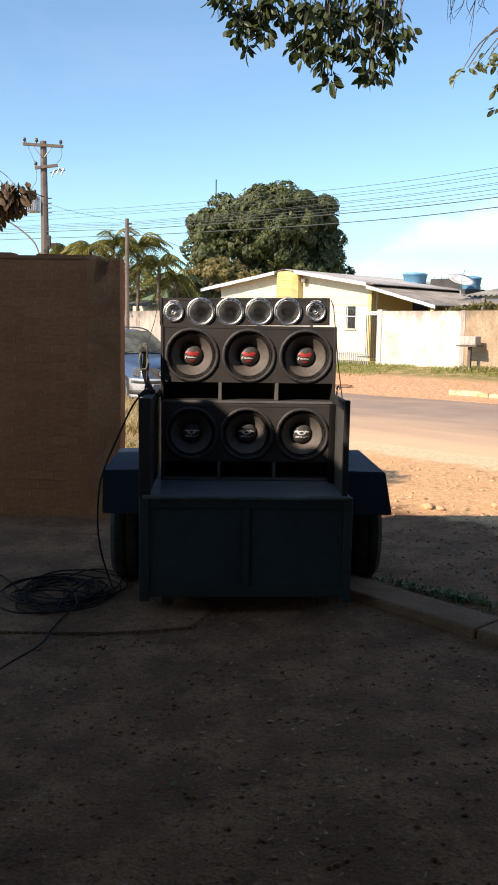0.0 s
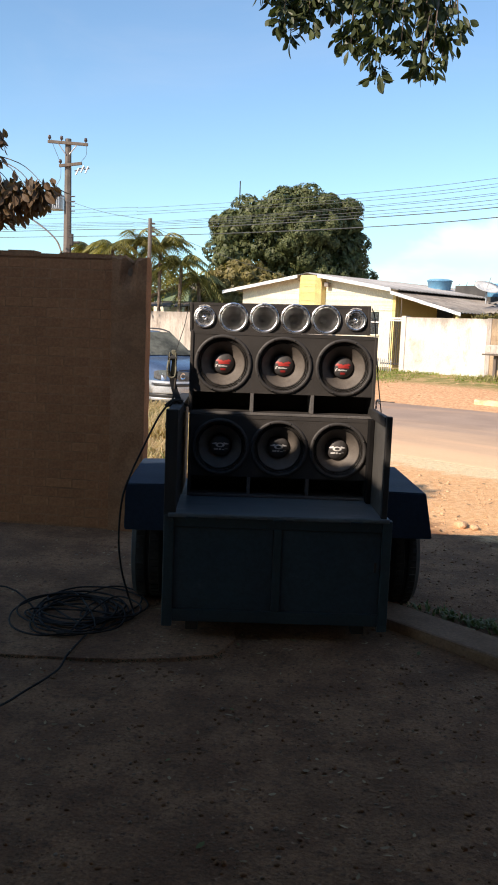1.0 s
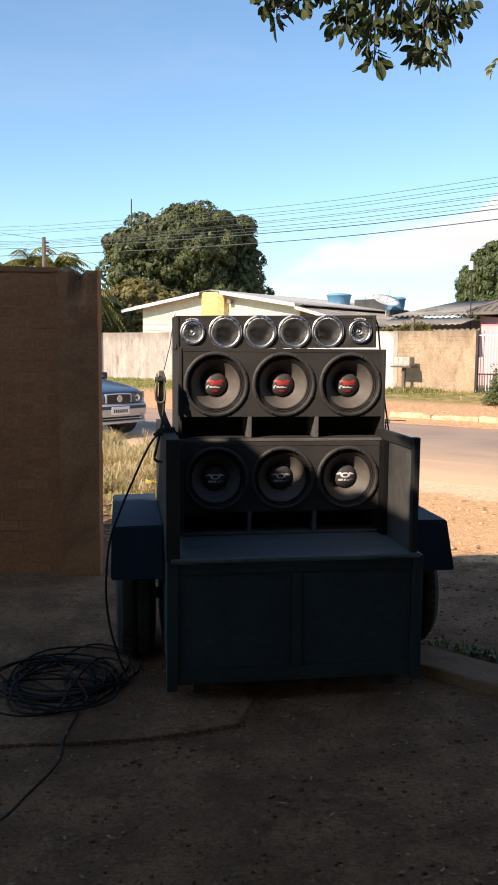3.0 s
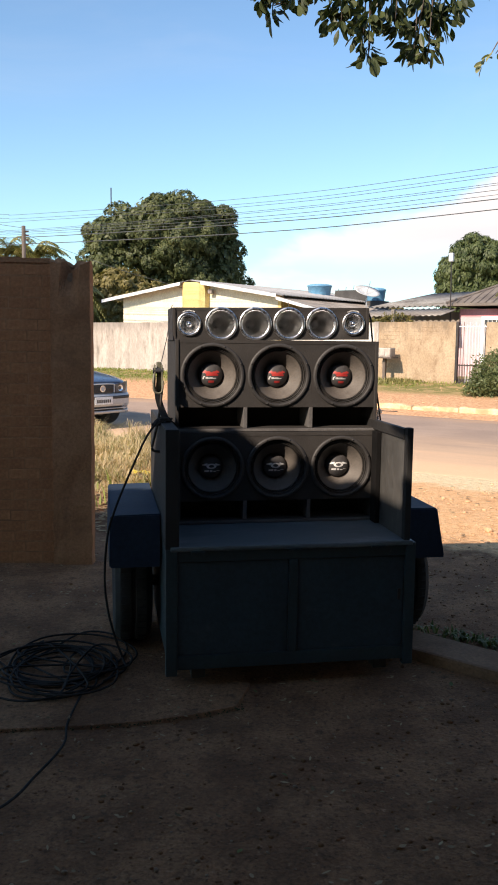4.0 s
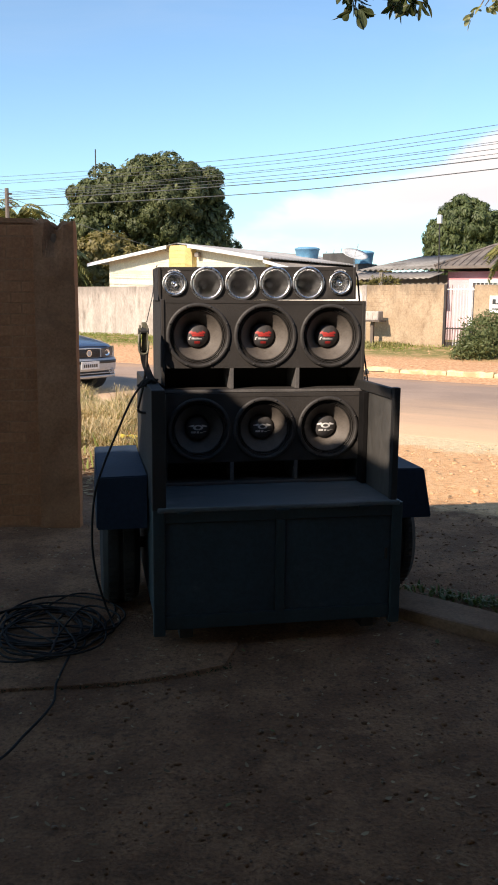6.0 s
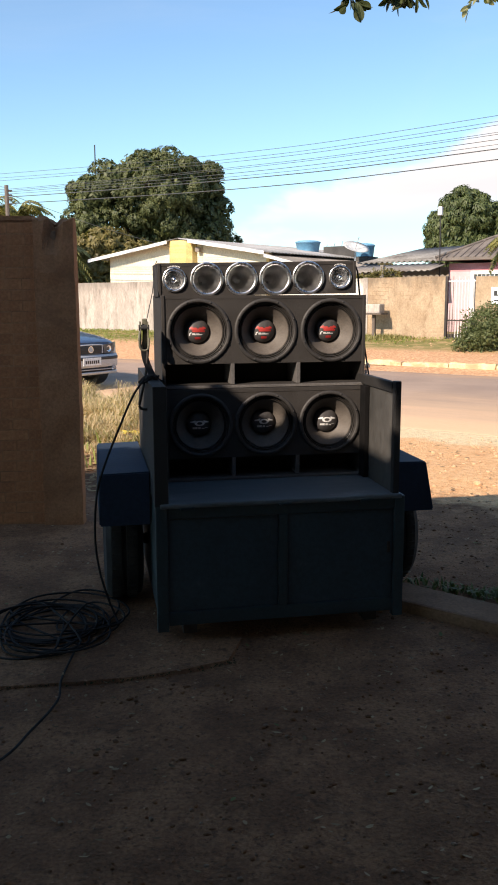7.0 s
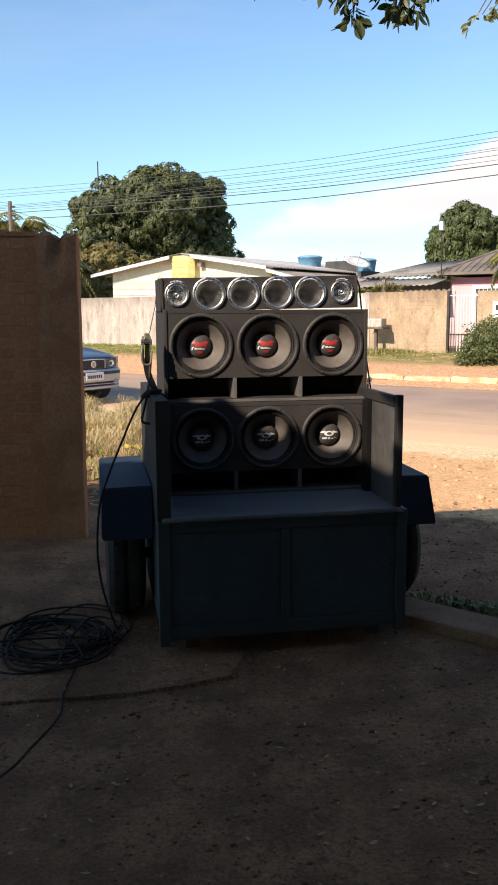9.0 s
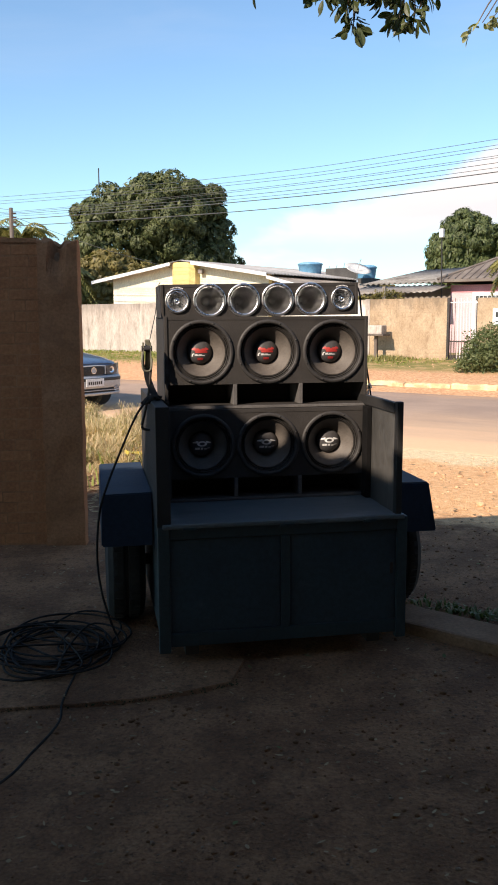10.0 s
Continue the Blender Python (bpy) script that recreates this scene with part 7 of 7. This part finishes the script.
for i in range(13):
    x0 = 1.06 + 0.02 * i + g.uniform(-0.02, 0.02)
    pts = [(1.25 + 0.2 * g.random(), 5.3, 3.62), (x0 + 0.03, 5.3, 3.44), (x0 + g.uniform(-0.03, 0.03), 5.3, 3.33), (x0 + g.uniform(-0.04, 0.02), 5.3, 3.33 - g.uniform(0.03, 0.12))]
    part("twig", tube(bmesh.new(), smooth_line(pts, 5), 0.0035, 5, 0.0012), "twig", bare)
part("twig", tube(bmesh.new(), smooth_line([(1.3, 5.3, 3.6), (1.24, 5.3, 3.4), (1.225, 5.3, 3.22), (1.213, 5.3, 3.09)], 5), 0.003, 5, 0.001), "twig", bare)

# ---------------------------------------------------------------- grass, litter, stones


def blades(name, label, places, height, lean, mat, seed, width=0.008):
    g = np.random.default_rng(seed)
    verts, faces = [], []
    for x, y, z in places:
        h = height * g.uniform(0.45, 1.25)
        a, l = g.uniform(0, 6.28), lean * g.uniform(0.2, 1.2)
        dx, dy = math.cos(a), math.sin(a)
        w = width * g.uniform(0.7, 1.3)
        o = len(verts)
        verts += [(x - dy * w, y + dx * w, z), (x + dy * w, y - dx * w, z), (x - dy * w * 0.8 + dx * l * h * 0.35, y + dx * w * 0.8 + dy * l * h * 0.35, z + h * 0.55),
                  (x + dy * w * 0.8 + dx * l * h * 0.35, y - dx * w * 0.8 + dy * l * h * 0.35, z + h * 0.55), (x + dx * l * h, y + dy * l * h, z + h * (1.0 - 0.35 * l))]
        faces += [(o, o + 1, o + 3, o + 2), (o + 2, o + 3, o + 4)]
    ob = part_data(name, verts, faces, mat)
    return tagged(ob, label, "grass", kind="stuff")


g = np.random.default_rng(5)
spots = []
while len(spots) < 12500:
    x, y = g.uniform(-3.6, 0.5), g.uniform(7.2, 15.0)
    n = 0.643 * x + 0.766 * y
    if n > 9.15 + 0.25 * noise.noise((x * 2, y * 2, 0)):
        continue
    edge = min(1, (0.25 - x + 0.25 * noise.noise((x * 1.3, y * 1.3, 8))) * 1.6) * min(1, (y - 7.5 + 0.5 * noise.noise((x * 2, y * 2, 3))) * 1.4)
    if g.random() < edge * (0.55 + 0.8 * noise.noise((x * 1.7, y * 1.7, 2))):
        spots.append((x, y, ground_height(x, y)))


def tufts_of_grass(name, label, roots, per, height, spread, mat, seed, width=0.005):
    """Clumps of thin blades that arch out from a common root and lie over one another."""
    g = np.random.default_rng(seed)
    verts, faces = [], []
    for x, y, z in roots:
        size = height * g.uniform(0.5, 1.3) * (1.0 + 0.5 * ease((y - 9.5) / 3))
        for _ in range(per):
            a = g.uniform(0, 6.28)
            dx, dy = math.cos(a), math.sin(a)
            out, h, w = size * spread * g.uniform(0.3, 1.3), size * g.uniform(0.5, 1.1), width * g.uniform(0.7, 1.4)
            bx, by = x + g.normal(0, 0.03), y + g.normal(0, 0.03)
            o = len(verts)
            for s, up in ((0.0, 0.0), (0.25, 0.62), (0.62, 0.95), (1.0, 0.72)):
                k = w * (1 - 0.75 * s)
                px, py, pz = bx + dx * out * s, by + dy * out * s, z + h * up
                verts += [(px - dy * k, py + dx * k, pz), (px + dy * k, py - dx * k, pz)]
            faces += [(o, o + 1, o + 3, o + 2), (o + 2, o + 3, o + 5, o + 4), (o + 4, o + 5, o + 7, o + 6)]
    return tagged(part_data(name, verts, faces, mat), label, "grass", kind="stuff")


tall = [q for q in spots if noise.noise((q[0] * 1.1, q[1] * 0.8, 5)) > -0.15 and q[1] > 9.3 + 0.8 * noise.noise((q[0] * 2, 0, 4))]
chosen = set(tall)
low = [q for q in spots if q not in chosen]
tufts_of_grass("dry_grass", "matted dry straw-coloured grass growing wild beside the street", tall[::4], 19, 0.20, 1.0, "straw", 6, 0.0038)
tufts_of_grass("dry_grass", "trampled low straw grass on reddish soil", [q for q in low if q[1] > 8.9][::4], 12, 0.08, 1.6, "straw", 61, 0.0038)
tufts_of_grass("weeds", "olive-green weeds growing through the dry grass", tall[2::9], 12, 0.17, 0.8, "dry_green", 62, 0.007)
blades("weeds", "scattered green weeds among the dry grass", [s for s in spots[::45]], 0.20, 0.9, "grass", 7, 0.012)
spots = []
while len(spots) < 13000:
    u, n = g.uniform(-30, -4), g.uniform(17.4, 20.15)
    p = UD * u + ND * n
    dens = (n - 17.9) * 0.6 + 0.9 * noise.noise((u * 0.9, n * 0.9, 1)) + (0.25 if u < -12.5 else -0.9)
    if abs(u + 10.6) < 0.9 and n > 19.0:
        dens = 1.2
    if g.random() < dens:
        spots.append((p.x, p.y, ground_height(p.x, p.y) - 0.005))
blades("verge_grass", "patchy short green grass on the far verge", spots, 0.058, 1.1, "grass", 8, 0.010)
tuft = [(4.7 + g.normal(0, 0.34), 22.1 + g.normal(0, 0.26), 0.42) for _ in range(900)]
blades("verge_weeds", "taller green weeds round the meter post", tuft, 0.19, 1.1, "dry_green", 9, 0.009)
moss = []
for _ in range(700):
    k = g.random() ** 1.3
    x = -1.9 + 1.72 * k
    edge = float(np.interp(x, (-2.2, -1.12, -0.58, -0.22), (3.95, 3.96, 4.0, 4.12)))
    moss.append((x, edge - 0.010 + g.normal(0, 0.014), -0.002))
blades("moss_line", "dark moss and tiny weeds along the buried concrete edge", moss, 0.007, 1.3, "moss", 63, 0.0035)
sprouts = [(1.10 + g.normal(0, 0.17), 4.80 + g.normal(0, 0.05), 0.0) for _ in range(260)] + [(1.5 + g.normal(0, 0.2), 4.55 + g.normal(0, 0.08), 0.0) for _ in range(160)]
sprouts = [(x - 0.35 * (y - 4.8), y + 0.62 * (1.10 - x), ground_height(x, y)) for x, y, z in sprouts]
blades("yard_weeds", "small green weeds beside the near kerb", sprouts, 0.05, 1.2, "shrub", 10, 0.007)


def litter(name, label, count, region, length, width, mat, seed, clump=None):
    g = np.random.default_rng(seed)
    verts, faces = [], []
    k = 0
    while k < count:
        if clump:
            x, y = g.normal(clump[0], clump[2]), g.normal(clump[1], clump[3])
        else:
            x, y = g.uniform(region[0], region[1]), g.uniform(region[2], region[3])
            if noise.noise((x * 1.4, y * 1.4, seed)) < g.uniform(-0.6, 0.35):
                continue
        k += 1
        a = g.uniform(0, 6.28)
        ln, wd = length * g.uniform(0.5, 1.3), width * g.uniform(0.5, 1.2)
        c, s = math.cos(a), math.sin(a)
        tilt, curl = g.normal(0, 0.25), g.uniform(0.0, 0.3)
        z0 = ground_height(x, y) + 0.006
        if x < -0.3 and 4.0 < y < 6.3:
            z0 = 0.018
        o = len(verts)
        for px, py, pz in ((-0.5, 0, curl), (-0.2, 0.5, 0.5 * curl), (-0.2, -0.5, 0.5 * curl), (0.2, 0.45, 0.3 * curl), (0.2, -0.45, 0.3 * curl), (0.5, 0, curl)):
            lx, ly = px * ln, py * wd
            verts.append((x + c * lx - s * ly, y + s * lx + c * ly, z0 + pz * ln * 0.6 + max(0, tilt * ly)))
        faces += [(o, o + 2, o + 1), (o + 1, o + 2, o + 4, o + 3), (o + 3, o + 4, o + 5)]
    ob = part_data(name, verts, faces, mat)
    return tagged(ob, label, "leaves", kind="stuff")


litter("fallen_leaves", "dry brown leaves scattered over the shaded earth", 1500, (-2.2, 2.6, 1.6, 7.0), 0.028, 0.011, "dry_leaf", 12)
litter("fallen_leaves", "a few fallen green leaves on the earth", 14, (-1.6, 2.0, 1.9, 6.5), 0.042, 0.017, "green_leaf", 13)
litter("fallen_leaves", "drift of dry leaves at the edge of the dry grass", 2200, None, 0.075, 0.034, "drift_leaf", 14, (-0.72, 8.5, 0.5, 0.6))
litter("fallen_leaves", "leaves and bits on the sunlit earth by the street", 160, (0.9, 4.0, 6.6, 9.5), 0.05, 0.02, "dry_leaf", 15)


ball = bmesh.new()
bmesh.ops.create_icosphere(ball, subdivisions=1, radius=1)
ROUND = [tuple(v.co) for v in ball.verts]
ROUND_FACES = [tuple(v.index for v in f.verts) for f in ball.faces]
ball.free()


def stones(name, label, count, region, size, mat, seed):
    g = np.random.default_rng(seed)
    verts, faces = [], []
    for _ in range(count):
        x, y = g.uniform(region[0], region[1]), g.uniform(region[2], region[3])
        r = size * min(2.4, g.lognormal(0, 0.45))
        z0 = ground_height(x, y)
        o = len(verts)
        a = g.uniform(0, 6.28)
        c, s = math.cos(a), math.sin(a)
        wide, deep, tall = g.uniform(0.7, 1.3), g.uniform(0.6, 1.1), g.uniform(0.35, 0.75)
        for px, py, pz in ROUND:
            k = r * g.uniform(0.82, 1.18)
            px, py, pz = px * wide * k, py * deep * k, pz * tall * k
            verts.append((x + c * px - s * py, y + s * px + c * py, z0 + pz + 0.12 * r))
        faces += [tuple(o + q for q in f) for f in ROUND_FACES]
    ob = part_data(name, verts, faces, mat, smooth=True)
    return tagged(ob, label, "stones", kind="stuff")


M["earth_clod"] = surface("red_earth_clod", (0.52, 0.30, 0.16), (0.66, 0.42, 0.25), 0.95, scale=12, fine=60)
stones("pebbles", "small pebbles and grit on the yard earth", 2200, (-2.2, 2.8, 1.6, 6.6), 0.0048, "pebble", 16)
# clods match the yard's colour, painted shade included
M["yard_clod"] = surface("shaded_soil_clod", (0.13, 0.060, 0.030), (0.24, 0.115, 0.056), 0.95, spec=0.1, scale=9, fine=70, bump=0.4)
stones("clods", "crumbs and clods of yard soil in its shade-darkened colour", 5000, (-1.9, 2.6, 1.6, 6.7), 0.0055, "yard_clod", 19)
stones("clods", "clods of red earth beside the street", 520, (0.8, 4.2, 6.7, 9.6), 0.012, "earth_clod", 17)
stones("clods", "crumbled red earth along the far verge", 260, (0, 7.5, 18.0, 22.0), 0.016, "earth_clod", 18)
for x, y, r in ((1.36, 7.12, 0.05), (1.46, 7.08, 0.04), (1.40, 7.2, 0.032), (1.95, 7.3, 0.035)):
    bm = bmesh.new()
    bmesh.ops.create_icosphere(bm, subdivisions=2, radius=r)
    for v in bm.verts:
        v.co *= 1 + 0.35 * noise.noise(v.co * 22 + Vector((x * 9, 0, 0)))
        v.co.z *= 0.7
    ob = part("rock", bm, "earth_clod")
    ob.location = (x, y, r * 0.45)
    tagged(ob, "small lump of dry red earth on the sunlit ground", "stone", "loose stones")
bag = bmesh.new()
gv = [[bag.verts.new((-1.02 + 0.30 * i / 7, 9.6 + 0.16 * j / 4, 0.10 + 0.05 * noise.noise((i * 0.9, j * 0.9, 4)))) for i in range(8)] for j in range(5)]
for j in range(4):
    for i in range(7):
        bag.faces.new((gv[j][i], gv[j][i + 1], gv[j + 1][i + 1], gv[j + 1][i]))
M["yellow_bag"] = surface("crumpled_yellow_plastic", (0.80, 0.58, 0.05), (0.88, 0.68, 0.12), 0.4, scale=8, fine=60)
tagged(part("plastic_bag", bag, "yellow_bag"), "crumpled yellow plastic bag caught in dry grass", "litter")

# ---------------------------------------------------------------- bricks of the yard wall
brick_bm = boxed(0, 0.194, 0, 0.06, 0, 0.0615, bevel=0.0025)
brick_me = bpy.data.meshes.new("brick")
brick_bm.to_mesh(brick_me)
brick_bm.free()
brick_me.materials.append(M["brick"])
for j in range(28):
    z = 0.02 + j * 0.0688
    x = -2.17 - (0.1 if j % 2 else 0) + rng.uniform(-0.02, 0.02)
    while x < -1.31:
        b = new("brick", brick_me)
        b.parent = brick_wall
        w = min(1.0, (-1.302 - x) / 0.192)
        b.matrix_basis = Matrix.Translation((x, 0.0024 + rng.uniform(-0.0012, 0.0007), z + rng.uniform(-0.003, 0.003))) @ Matrix.Diagonal((max(0.1, w), 1, 1, 1))
        x += 0.2
